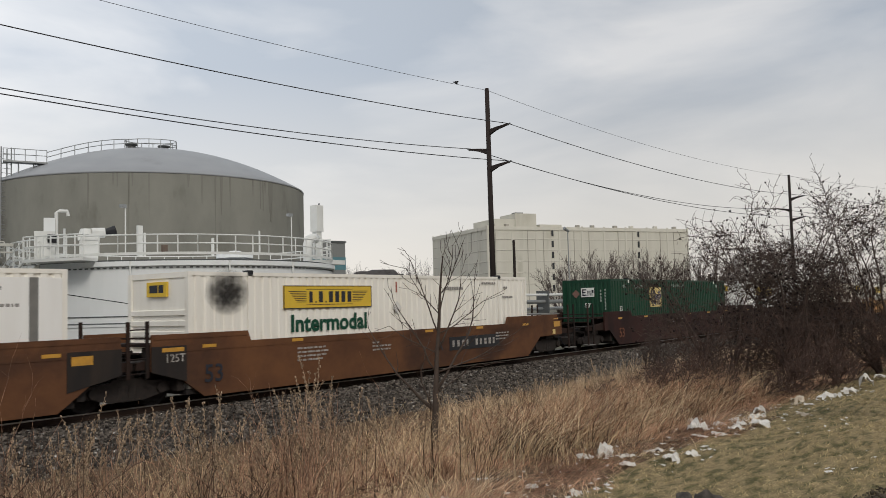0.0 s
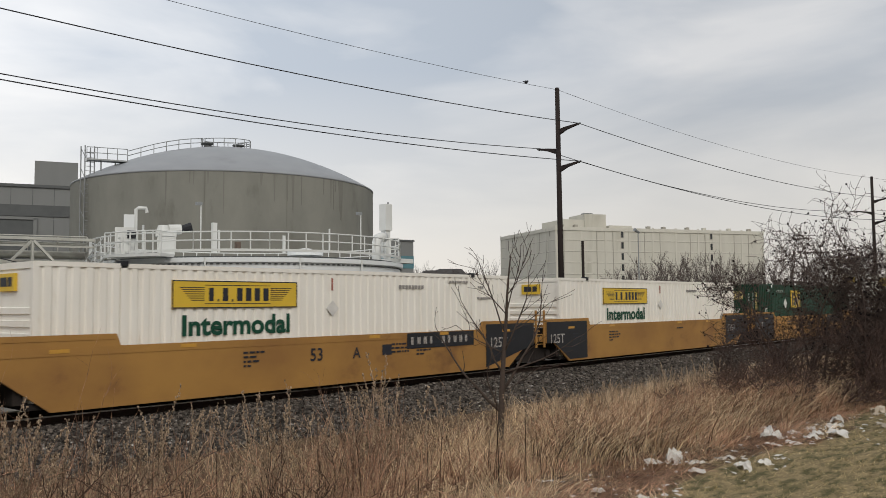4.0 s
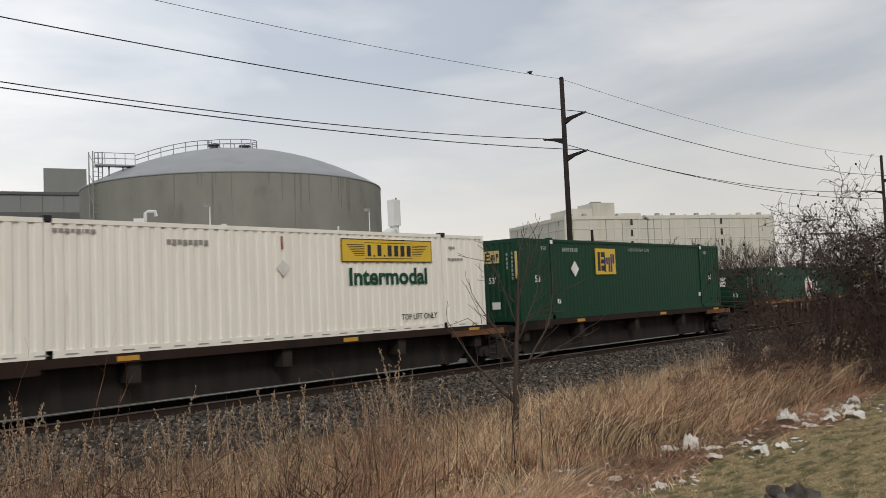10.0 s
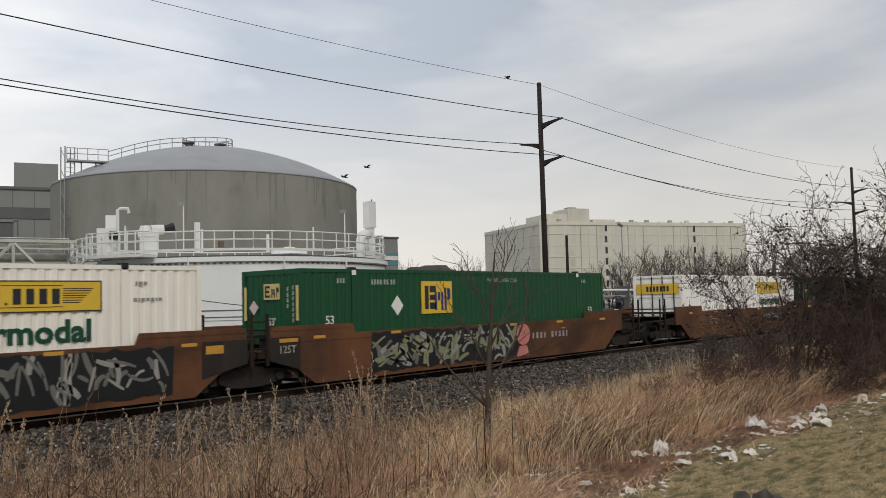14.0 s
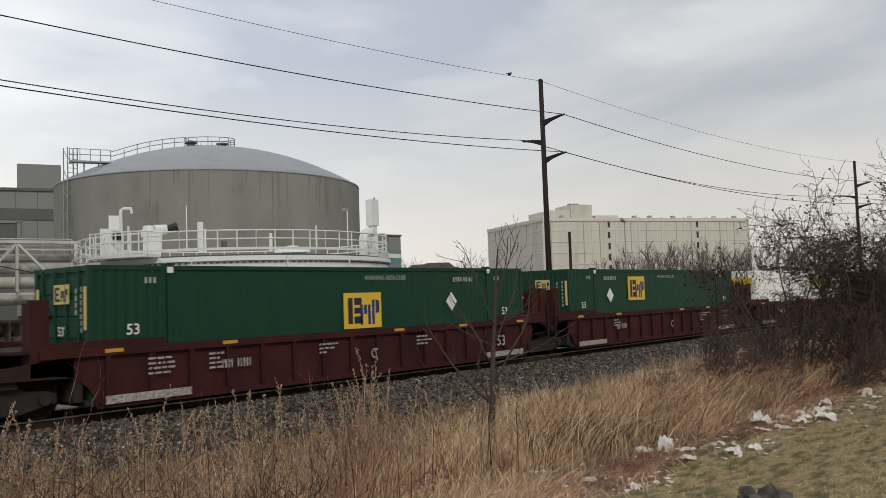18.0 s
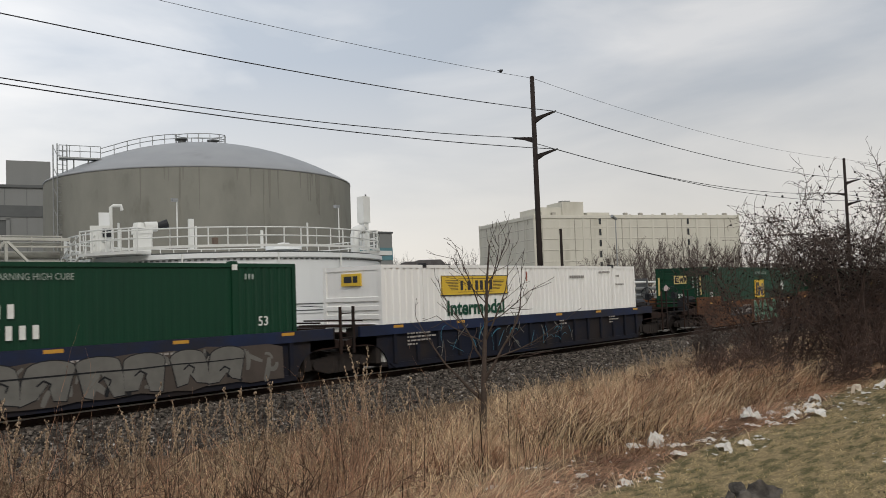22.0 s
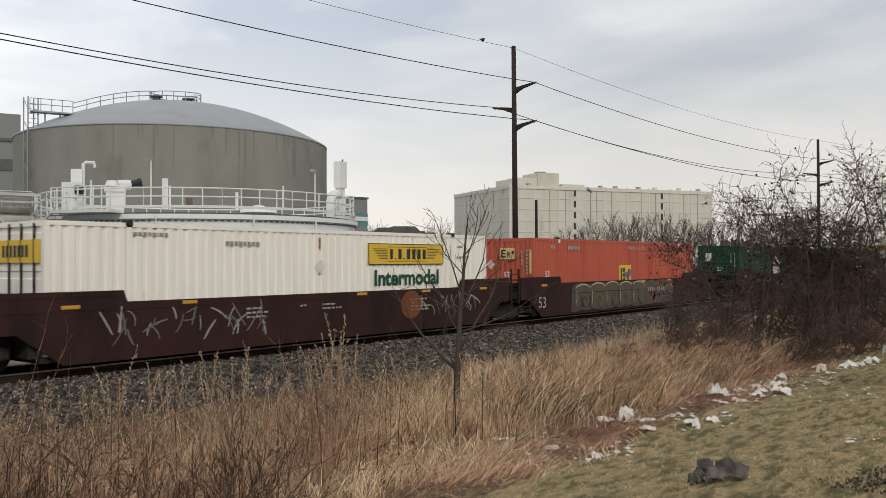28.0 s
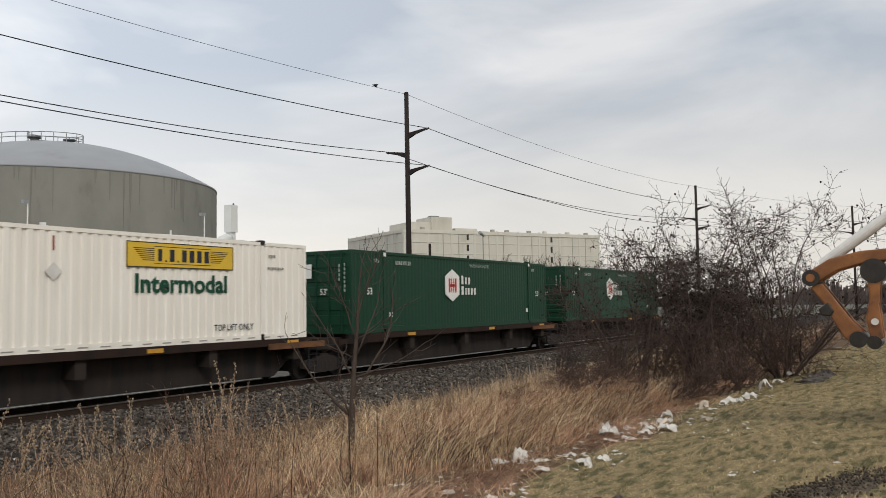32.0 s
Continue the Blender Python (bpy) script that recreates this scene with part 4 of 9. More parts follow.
def well_wagon(x, paint, style, left, right, label, gear=(False, False), raised=True, chord=None, low_paint=None):
    """One unit of a well wagon. left and right: how far each end reaches, and whether it is coupled there or shares a truck."""
    w = thing("well_wagon", label, "railway wagon", pose(x, TRACK_Y, 0), "wagons of the train")
    hw = 1.5
    top, high, low = 1.46, 1.72, 0.15
    if style == "ribbed":
        high = 1.62
    if not raised:
        high = top
    outline = [(-7.75, low), (7.75, low), (8.75, 0.86), (9.25, 0.86), (9.25, high), (6.35, high), (6.25, top), (-6.25, top), (-6.35, high), (-9.25, high), (-9.25, 0.86), (-8.75, 0.86)]
    if style == "ribbed":
        bow = [(7.95 + 0.95 * (1 - math.cos(k * math.pi / 10)), low + 0.78 * math.sin(k * math.pi / 10)) for k in range(6)]
        outline = [(-7.95, low)] + bow + [(9.35, low + 0.78), (9.35, high), (6.35, high), (6.25, top), (-6.25, top), (-6.35, high), (-9.35, high), (-9.35, low + 0.78)] + [(-px, pz) for px, pz in reversed(bow[1:])]
    for sy in (-1, 1):
        y0, y1 = sorted((sy * (hw - 0.012), sy * (hw - 0.08))) if style == "plain" else sorted((sy * (hw - 0.10), sy * (hw - 0.16)))
        part("side_sheet", skin(f"side_sheet{sy}{style}{raised}", lambda y0=y0, y1=y1: Shape().prism(outline, y0, y1), low_paint or paint), paint, w, "deep side sheet of the well")
        c0, c1 = sorted((sy * hw, sy * (hw - 0.10)))
        deep = 0.30 if chord is BLUE_CAR else 0.17
        part("top_chord", skin(f"top_chord{sy}{deep}", lambda c0=c0, c1=c1, deep=deep: Shape().box(-9.2, 9.2, c0, c1, top - deep, top), chord or paint), chord or paint, w)
        part("bottom_sill", skin(f"bottom_sill{sy}", lambda c0=c0, c1=c1: Shape().prism([(-7.7, low), (7.7, low), (7.95, low + 0.16), (-7.95, low + 0.16)], c0 + (0.05 if sy < 0 else 0), c1 - (0 if sy < 0 else 0.05)), low_paint or paint), paint, w)
        if style == "ribbed":
            for i in range(16):
                rx = -7.725 + 1.03 * i
                part("rib", skin(f"rib{sy}", lambda c0=c0, c1=c1: Shape().box(-0.06, 0.06, c0 + 0.01, c1 - 0.01, low + 0.14, top - 0.16), low_paint or paint), paint, w, at=pose(rx, 0, 0))
        elif raised:
            for sx in (-1, 1):
                a, b = sorted((sx * 6.4, sx * 9.2))
                part("raised_end", skin(f"raised{sx}{sy}", lambda a=a, b=b, c0=c0, c1=c1: Shape().box(a, b, c0, c1, high - 0.12, high), chord or paint), paint, w)
    if paint is RED_CAR:
        for px in (-9.15, 8.75, 9.35):
            part("end_stanchion", skin("end_stanchion", lambda: Shape().box(-0.20, 0.20, -1.36, -1.26, 0.98, 2.52).box(-0.20, -0.17, -1.26, -1.0, 0.98, 2.46), paint), paint, w, "tall oxide red end plate", at=pose(px, 0, 0))
    part("well_floor", skin("well_floor", lambda: Shape().box(-8.2, 8.2, -1.36, 1.36, 0.22, 0.345), SOOT_CAR), SOOT_CAR, w)
    for sx, (reach, coupled), gr in ((-1, left, gear[0]), (1, right, gear[1])):
        a, b = sorted((sx * 8.25, sx * 8.45))
        part("bulkhead", skin(f"bulkhead{sx}", lambda a=a, b=b: Shape().box(a, b, -1.36, 1.36, 0.34, 1.22), SOOT_CAR), SOOT_CAR, w)
        platform(w, sx, 8.45, reach, paint, coupled, gr)
        for dx in (7.6, 4.6) if sx < 0 else (7.6, 4.4, 1.4):
            part("reflector", skin("reflector", lambda: Shape().box(-0.21, 0.21, -hw - 0.006, -hw + 0.01, 1.35, 1.43), REFLECT), REFLECT, w, "yellow reflective strip", at=pose(sx * dx, 0, 0))
    return w


def flat_wagon(x, left, right, label):
    """One unit of a spine wagon: a deep centre beam, a thin deck sill and brackets that carry the container."""
    w = thing("spine_wagon", label, "railway wagon", pose(x, TRACK_Y, 0), "wagons of the train")
    part("centre_beam", skin("centre_beam", lambda: Shape().prism([(-7.2, 0.20), (7.2, 0.20), (7.9, 0.72), (9.0, 0.72), (9.0, 1.26), (-9.0, 1.26), (-9.0, 0.72), (-7.9, 0.72)], -0.72, 0.72), SOOT_CAR), SOOT_CAR, w)
    for sy in (-1, 1):
        y0, y1 = sorted((sy * 1.33, sy * 1.21))
        part("deck_sill", skin(f"deck_sill{sy}", lambda y0=y0, y1=y1: Shape().box(-8.3, 8.3, y0, y1, 1.17, 1.37), DECK_CAR), DECK_CAR, w, "grimy thin deck sill")
    for bx in (-7.7, -4.2, 0, 4.2, 7.7):
        part("cross_bracket", skin("cross_bracket", lambda: Shape().prism([(-0.15, 0.70), (0.15, 0.70), (0.15, 1.37), (-0.15, 1.37)], -1.22, 1.22), SOOT_CAR), SOOT_CAR, w, at=pose(bx, 0, 0))
    for bx in (-4.4, 2.1, 7.4):
        part("reflector", skin("flat_reflector", lambda: Shape().box(-0.26, 0.26, -1.336, -1.32, 1.21, 1.32), REFLECT), REFLECT, w, "yellow reflective strip", at=pose(bx, 0, 0))
    for sx, (reach, coupled) in ((-1, left), (1, right)):
        platform_deck = Shape().box(*sorted((sx * 8.3, sx * reach)), -1.0, 1.0, 0.92, 1.05)
        part("end_deck", platform_deck, SOOT_CAR, w)
        for sy in (-1, 1):
            y0, y1 = sorted((sy * 1.37, sy * 1.30))
            part("end_sill", cube(*sorted((sx * 6.3, sx * 8.9)), y0, y1, 1.06, 1.24), FADED_CAR if sx > 0 else DECK_CAR, w, "rusty side sill of the end")
        ladder(w, sx * 8.5, -1.2, BLACK, 0.35, 1.2)
        if coupled:
            part("coupler", Shape().box(*sorted((sx * (reach - 0.4), sx * (reach + 0.6))), -0.13, 0.13, 0.72, 0.98), IRON, w, "cast knuckle coupler")
    return w


# place of each container along the train at the start: its left end
ORDER = [(0, -6.20), (1, 13.10), (2, 36.94), (3, 56.3), (4, 75.62), (5, 98.97), (6, 118.22), (7, 137.73), (8, 158.85), (9, 179.55), (10, 198.0), (11, 216.75),
         (12, 234.3), (13, 252.39), (14, 273.22), (15, 296.77), (16, 315.97), (17, 335.21), (18, 358.95), (20, 377.97), (21, 397.33), (22, 420.71),
         (23, 440.0), (24, 459.5), (25, 482.65), (26, 502.1), (27, 521.55), (28, 545.11), (29, 568.45), (30, 587.3), (31, 606.0), (32, 629.6),
         (34, 649.33), (35, 668.66), (36, 692.09), (37, 715.64), (38, 736.75), (39, 755.29), (40, 774.0)]
FLATS = {8, 9, 10, 11, 12, 13, 38, 39, 40}
WHITES = {0: (WHITE_BOX, "front"), 1: (WHITE_BOX, "front"), 3: (WHITE_BOX2, "front"), 4: (WHITE_BOX3, "front"), 5: (WHITE_BOX, "front"), 6: (WHITE_BOX, "front"), 8: (WHITE_BOX, "front"),
          11: (WHITE_BOX, "doors"), 12: (WHITE_BOX, "doors"), 15: (WHITE_BOX, "doors"), 16: (WHITE_BOX, "doors"), 18: (WHITE_BOX2, "doors"), 21: (WHITE_BOX, "doors"),
          24: (WHITE_BOX2, "doors"), 27: (WHITE_BOX2, "front"), 30: (WHITE_BOX2, "doors"), 31: (WHITE_BOX2, "doors"), 34: (WHITE_BOX, "doors"), 38: (WHITE_BOX, "doors")}
SQUARES = {2: (-3.55, 1.50), 7: (-3.06, 1.57), 10: (-0.59, 1.10), 13: (-3.13, 1.60), 17: (-3.2, 1.54), 20: (2.51, 1.48), 22: (-0.63, 1.15), 23: (-3.34, 1.58), 25: (-0.09, 0.90),
           28: (-0.77, 1.17), 29: (1.97, 1.58), 32: (-4.12, 1.60), 35: (-0.72, 0.88)}
HEXES = {9: (-0.8, 0.92), 14: (-1.1, 0.95), 26: (-1.41, 0.9), 36: (-1.63, 0.82), 37: (-1.74, 0.92), 39: (-1.9, 0.95), 40: (-1.9, 0.95)}
WAGON = {0: (ORANGE_CAR, "plain"), 1: (ORANGE_CAR, "plain"), 2: (BROWN_CAR, "plain"), 3: (BROWN_CAR, "plain"), 4: (BROWN_CAR, "plain"), 5: (YELLOW_CAR, "plain"), 6: (YELLOW_CAR, "plain"), 7: (YELLOW_CAR, "plain"),
         14: (RUST_CAR, "ribbed"), 15: (ORANGE_CAR, "plain"), 16: (ORANGE_CAR, "plain"), 17: (ORANGE_CAR, "plain"), 18: (ORANGE_CAR, "plain"), 20: (ORANGE_CAR, "plain"), 21: (ORANGE_CAR, "plain"),
         22: (RED_CAR, "ribbed"), 23: (RED_CAR, "ribbed"), 24: (RED_CAR, "ribbed"), 25: (BLUE_CAR, "low"), 26: (BLUE_CAR, "low"), 27: (BLUE_CAR, "low"), 28: (ORANGE_CAR, "plain"),
         29: (FADED_CAR, "ribbed"), 30: (FADED_CAR, "ribbed"), 31: (FADED_CAR, "ribbed"), 32: (BROWN_CAR, "plain"), 34: (BROWN_CAR, "plain"), 35: (BROWN_CAR, "plain"), 36: (BROWN_CAR, "plain"), 37: (FADED_CAR, "plain")}
COLOUR_WORD = {FADED_CAR.name: "faded orange", ORANGE_CAR.name: "rusty orange", YELLOW_CAR.name: "golden yellow", BROWN_CAR.name: "dark brown", RED_CAR.name: "oxide red", BLUE_CAR.name: "dark blue", RUST_CAR.name: "rust-brown"}
MOVERS = []
END_1 = 10.52
WAGONS, BOXES = {}, {}
for i, (num, x0) in enumerate(ORDER):
    xc = x0 + HALF
    ends = []
    for j in (i - 1, i + 1):
        if 0 <= j < len(ORDER):
            d = abs(ORDER[j][1] - x0)
            joint = d / 2
            coupled = d > 20.2
            ends.append((min(joint - 0.55, 10.9) if coupled else joint, coupled, joint))
        else:
            ends.append((9.6, True, 10.2))
    if num == 1:
        ends[1] = (11.75, True, ends[1][2])
    flat = num in FLATS
    (l_reach, l_coup, l_joint), (r_reach, r_coup, r_joint) = ends
    if flat:
        wagon = flat_wagon(xc, (l_reach, l_coup), (r_reach, r_coup), "grimy black spine wagon with a thin rusty deck sill")
    else:
        paint, style = WAGON[num]
        word = COLOUR_WORD[paint.name]
        low = style == "low"
        wagon = well_wagon(xc, paint, "ribbed" if low else style, (l_reach, l_coup), (r_reach, r_coup),
                           f"{word} well wagon with {'ribbed' if style != 'plain' else 'smooth'} weathered sides",
                           gear=(num in (28, 15, 37), num in (4, 27, 35, 17)), raised=not low,
                           chord=BLUE_CAR if low else (FADED_CAR if num == 14 else None), low_paint=NAVY_SIDE if low else None)
    if num == 1:
        for sy in (-1, 1):
            y0, y1 = sorted((sy * 1.49, sy * 1.42))
            part("end_sheet", Shape().prism([(9.25, 0.86), (END_1, 0.90), (END_1, 1.46), (END_1 - 0.35, 1.50), (END_1 - 0.35, 1.72), (9.25, 1.72)], y0, y1), paint, wagon, "rusty orange sheet at the end of the side")
        part("end_shelf", Shape().box(8.9, END_1 - 0.1, -1.47, 1.40, 1.725, 1.775), GREY_SEAM, wagon, "flat grey shelf over the end")
        part("reflective_plate", Shape().box(END_1 - 0.66, END_1 - 0.14, -1.50, -1.485, 1.22, 1.44), REFLECT, wagon, "large yellow reflective plate")
        part("reflective_plate", Shape().tilted(pose(END_1 - 0.5, -1.46, 1.58, -35), -0.20, 0.20, -0.01, 0.01, -0.07, 0.07), REFLECT, wagon, "tilted yellow reflective plate")
        part("label_plate", Shape().box(END_1 - 0.76, END_1 - 0.56, -1.50, -1.485, 0.92, 1.12), PALE_YELLOW, wagon, "small cream label plate")
    WAGONS[num] = wagon
    MOVERS.append(wagon)
    if l_coup:
        bogie(wagon, -min(9.85, l_reach - 0.75) if not flat else -(l_reach - 1.2))
    else:
        bogie(wagon, -l_joint)
    if r_coup:
        bogie(wagon, min(9.85, r_reach - 0.75) if not flat else (r_reach - 1.2))
    z = 1.38 if flat else 0.35
    if num in WHITES:
        paint, end = WHITES[num]
        box = container(paint, "wide", end, xc, TRACK_Y, z, "white ribbed intermodal container with yellow signboard" + (", rust-stained" if paint is WHITE_BOX3 else ""), "containers of the train")
        mx = (-5.3 if num == 27 else -4.92) if end == "front" else {24: 1.45, 30: 1.5, 31: 0.82, 38: 1.2}.get(num, 1.88)
        haulier_marks(box, mx, 2.03 if flat else 1.90, end, PALE_YELLOW if num in (4, 31) else None, seed=num)
        if flat:
            for k in range(25):
                part("rail_slot", skin("rail_slot", lambda: Shape().box(-0.14, 0.14, FACE - 0.001, FACE + 0.01, 0.055, 0.085), LETTER_GREY), LETTER_GREY, box, at=pose(-7.5 + 0.625 * k, 0, 0))
            write("TOP LIFT ONLY", 0.18, 4.15 if num != 11 else -5.9, FACE - 0.004, 0.32, LETTER_DARK, box, width=1.55, bold=0.01, name="lift_note")
    else:
        paint = RED_BOX if num == 35 else (GREEN_BOX2 if num in (17, 32, 37) else GREEN_BOX)
        kind = "doors" if num in (20, 22, 26, 28, 29, 39) else ("fluted" if num in SQUARES else "front")
        box = container(paint, "fine" if num not in (2, 17, 32, 35, 37) else "wide", kind, xc, TRACK_Y, z,
                        ("faded red" if num == 35 else "dark green") + " steel intermodal container with " + ("yellow square emblem" if num in SQUARES else "white hexagon emblem"), "containers of the train",
                        dark_ends=(GREEN_BOX3, -1) if num == 32 else ((GREEN_BOX3, 1) if num == 37 else None))
        if num in SQUARES:
            sx, sz = SQUARES[num]
            emblem_square(box, sx, sz, pale=num in (20, 2), size=(1.2, 0.92) if num == 35 else (1.48, 1.02))
        else:
            sx, sz = HEXES[num]
            hexagon_marks(box, sx, sz)
        dia = {7: -4.0, 10: -4.0, 13: -4.6, 17: -4.3, 22: 4.1, 23: -4.9, 25: 3.9, 28: 3.9, 29: 4.6}.get(num)
        green_marks(box, warn_x=-0.6 if num in (2, 7, 10, 13, 23, 28) else 0.2, diamond=dia, end_kind="emp" if num in SQUARES else "hub", pale_end=num == 2,
                    serial_x=4.2 if num in (22, 25, 28, 20) else -5.4)
    if num == 0:
        part("dark_seam", Shape().box(7.22, 7.42, FACE - 0.004, FACE + 0.04, 0.3, 2.72), GREY_SEAM, box, "dark upright seam")
        part("flat_panel", Shape().box(6.25, 7.22, FACE - 0.002, FACE + 0.04, 0.3, 2.72).box(7.42, 7.95, FACE - 0.002, FACE + 0.04, 0.3, 2.72), WHITE_BOX2, box, "smooth white end panel")
    BOXES[num] = box
    MOVERS.append(box)

# ---- the works behind the track ----
EYE_Z = 2.28


def polar(az, r, z=0.0):
    a = radians(az)
    return Vector((r * math.cos(a), r * math.sin(a), z))


CONCRETE = surface("weathered_tank_concrete", (0.245, 0.242, 0.212), 0.9, second=(0.195, 0.194, 0.171), scale=0.35, amount=0.9, bump=0.15, bump_scale=6, crumb=8, crumb_rough=0.62,
                   stain=(0.16, 0.155, 0.132), stain_scale=0.34, stain_at=0.58, stretch=(1, 1, 0.45))
DOME = surface("grey_dome_sheet", (0.28, 0.29, 0.30), 0.5, second=(0.245, 0.255, 0.268), scale=0.4, amount=0.8, stain=(0.225, 0.23, 0.235), stain_scale=0.2)
PIPE_MID = surface("faded_truss_paint", (0.50, 0.49, 0.44), 0.6, second=(0.42, 0.41, 0.36), scale=1.2, amount=1.0, stain=(0.28, 0.25, 0.21), stain_scale=0.9, stain_at=0.6)
PIPE_DULL = surface("grimy_pipe_paint", (0.46, 0.45, 0.39), 0.6, second=(0.30, 0.29, 0.25), scale=1.2, amount=1.0, stain=(0.20, 0.18, 0.15), stain_scale=0.9, stain_at=0.55)
# brown of the added pipes that stand for shade, and of the roof box
SHADE_AND_BOX = surface("shade_and_box_brown", (0.15, 0.11, 0.085), 0.75, second=(0.09, 0.072, 0.06), scale=1.5, amount=1.0)
TANK_WHITE = surface("white_tank_paint", (0.72, 0.735, 0.73), 0.45, second=(0.66, 0.675, 0.67), scale=0.5, amount=0.8, streak=True, stain=(0.58, 0.58, 0.56), stain_scale=0.5, stain_at=0.64)
PIPE_WHITE = surface("off_white_pipe_paint", (0.66, 0.665, 0.64), 0.5, second=(0.56, 0.56, 0.53), scale=1.4, stain=(0.42, 0.40, 0.36), stain_scale=0.8, stain_at=0.62)
GALV = surface("galvanised_steel", (0.30, 0.31, 0.31), 0.5, 0.5, second=(0.24, 0.25, 0.25), scale=3)
SHED_BLUE = surface("pale_blue_sheet", (0.44, 0.52, 0.58), 0.5, second=(0.40, 0.475, 0.54), scale=0.8, streak=True, stain=(0.36, 0.43, 0.48), stain_scale=0.4, stain_at=0.6)
SHED_TRIM = surface("grey_blue_trim", (0.33, 0.38, 0.42), 0.5, scale=2)
GREY_SHEET = surface("grey_cladding", (0.20, 0.205, 0.20), 0.6, second=(0.175, 0.18, 0.175), scale=0.6, streak=True)
GREY_DARK = surface("dark_grey_band", (0.10, 0.105, 0.105), 0.55, scale=0.8)
TEAL = surface("teal_band", (0.10, 0.22, 0.25), 0.5, scale=1)
CREAM = surface("cream_painted_concrete", (0.57, 0.55, 0.48), 0.8, second=(0.51, 0.49, 0.425), scale=0.25, amount=0.9, stain=(0.42, 0.40, 0.33), stain_scale=0.12, stain_at=0.62, streak=True)
CREAM_EDGE = surface("cream_concrete_frame", (0.59, 0.57, 0.50), 0.8, second=(0.52, 0.50, 0.435), scale=0.4, stain=(0.40, 0.38, 0.32), stain_scale=0.2, stain_at=0.62, streak=True)
# darker cream: painted shadow lines on the walls, also drain pipes and roof stubs
SHADE_AND_DRAIN = surface("dark_cream_shade_and_drain", (0.39, 0.37, 0.32), 0.9, scale=0.5)
GLASS_DARK = surface("dark_window_slot", (0.03, 0.033, 0.035), 0.15, scale=1)
POLE_STEEL = surface("dark_weathering_steel", (0.026, 0.021, 0.02), 0.85, 0.0, second=(0.042, 0.03, 0.026), scale=2.5, streak=True)
CABLE = surface("dark_cable", (0.028, 0.028, 0.03), 0.6, scale=3)
BRICK_FAR = surface("far_house_wall", (0.16, 0.13, 0.12), 0.85, scale=0.5)
ROOF_FAR = surface("far_roof", (0.12, 0.115, 0.115), 0.85, scale=0.5)

# great concrete tank with its low dome
TC, TR, TRIM, TAPEX = polar(55.65, 92.0), 15.3, 14.35, 18.75
tank = thing("domed_tank", "large weathered concrete tank with a low grey dome", "storage tank", pose(TC.x, TC.y, 0))
part("wall", Shape().lathe([(TR, -0.6), (TR, TRIM)], 96), CONCRETE, tank, "weathered concrete wall", smooth=True)
dome_prof = [(TR + 0.01, TRIM - 0.12), (TR + 0.035, TRIM - 0.12), (TR + 0.035, TRIM), (TR, TRIM + 0.05)]
for i in range(1, 13):
    k = i / 12
    dome_prof.append((TR * (1 - k), TRIM + 0.05 + (TAPEX - TRIM) * (1 - (1 - k) ** 2.0)))
part("dome", Shape().lathe(dome_prof, 96), DOME, tank, "smooth grey dome", smooth=True)
for i in range(2):
    a = radians(228 + i * 27.5)
    part("pour_joint", Shape().box(-0.012, 0.012, -0.05, 0.05, 0.0, TRIM - 0.4), CONCRETE, tank, at=pose(TR * math.cos(a), TR * math.sin(a), 0, 0, 0, math.degrees(a) + 90))


RUN = surface("dark_water_run", (0.175, 0.172, 0.15), 0.95, second=(0.205, 0.20, 0.177), scale=2.5, amount=1.0, streak=True)
rr = random.Random(4)
for i in range(18):
    a = radians(rr.uniform(212, 285))
    hh = rr.uniform(0.8, 4.5)
    ww = rr.uniform(0.05, 0.16)
    part("water_run", Shape().prism([(-ww * 0.3, -hh), (ww * 0.2, -hh), (ww, 0.0), (-ww, 0.0)], -0.012, 0.02), RUN, tank, "dark water run below the rim", at=pose(TR * math.cos(a), TR * math.sin(a), TRIM - 0.12, 0, 0, math.degrees(a) + 90))

POST_MESH = {}


def rail_run(pts, parent, material, height=1.07, r=0.035, every=1.6, name="railing"):
    """A guard rail along points: a top and a middle rail, and its posts as pieces of their own."""
    feet = []
    for a, b in zip(pts, pts[1:]):
        a, b = Vector(a), Vector(b)
        n = max(1, round((b - a).length / every))
        feet += [a.lerp(b, i / n) for i in range(n)]
    feet.append(Vector(pts[-1]))
    rail = part(name, Shape().line([Vector(p) + Vector((0, 0, height)) for p in pts], r, 5), material, parent, "tubular guard rail")
    part("mid_rail", Shape().line([Vector(p) + Vector((0, 0, height * 0.55)) for p in pts], r, 5), material, rail)
    key = (height, r, material.name)
    if key not in POST_MESH:
        POST_MESH[key] = Shape().tube((0, 0, 0), (0, 0, height), r, n=5).mesh("post")
        POST_MESH[key].materials.append(material)
    for p in feet:
        part("post", POST_MESH[key], material, rail, at=pose(p.x, p.y, p.z))
    return rail


def dome_z(r):
    k = 1 - min(1.0, r / TR)
    return TRIM + 0.05 + (TAPEX - TRIM) * (1 - (1 - k) ** 2.0)


# stair tower, walkway up the dome and the railed crown
def on_tank(az, r):
    p = polar(az, r)
    return Vector((p.x - TC.x, p.y - TC.y, 0))


lad = on_tank(64.25, 84.5)
s = Shape()
for dx in (-0.45, 0.45):
    for dy in (-0.4, 0.4):
        s.tube((lad.x + dx, lad.y + dy, -0.4), (lad.x + dx, lad.y + dy, TRIM + 2.9), 0.06, n=5)
for i in range(40):
    z = 0.2 + i * 0.42
    s.tube((lad.x - 0.45, lad.y - 0.4, z), (lad.x + 0.45, lad.y - 0.4, z), 0.03, n=4)
for i in range(9):
    z = 1.0 + i * 1.9
    s.tube((lad.x - 0.45, lad.y - 0.4, z), (lad.x - 0.45, lad.y + 0.4, z + 0.9), 0.03, n=4)
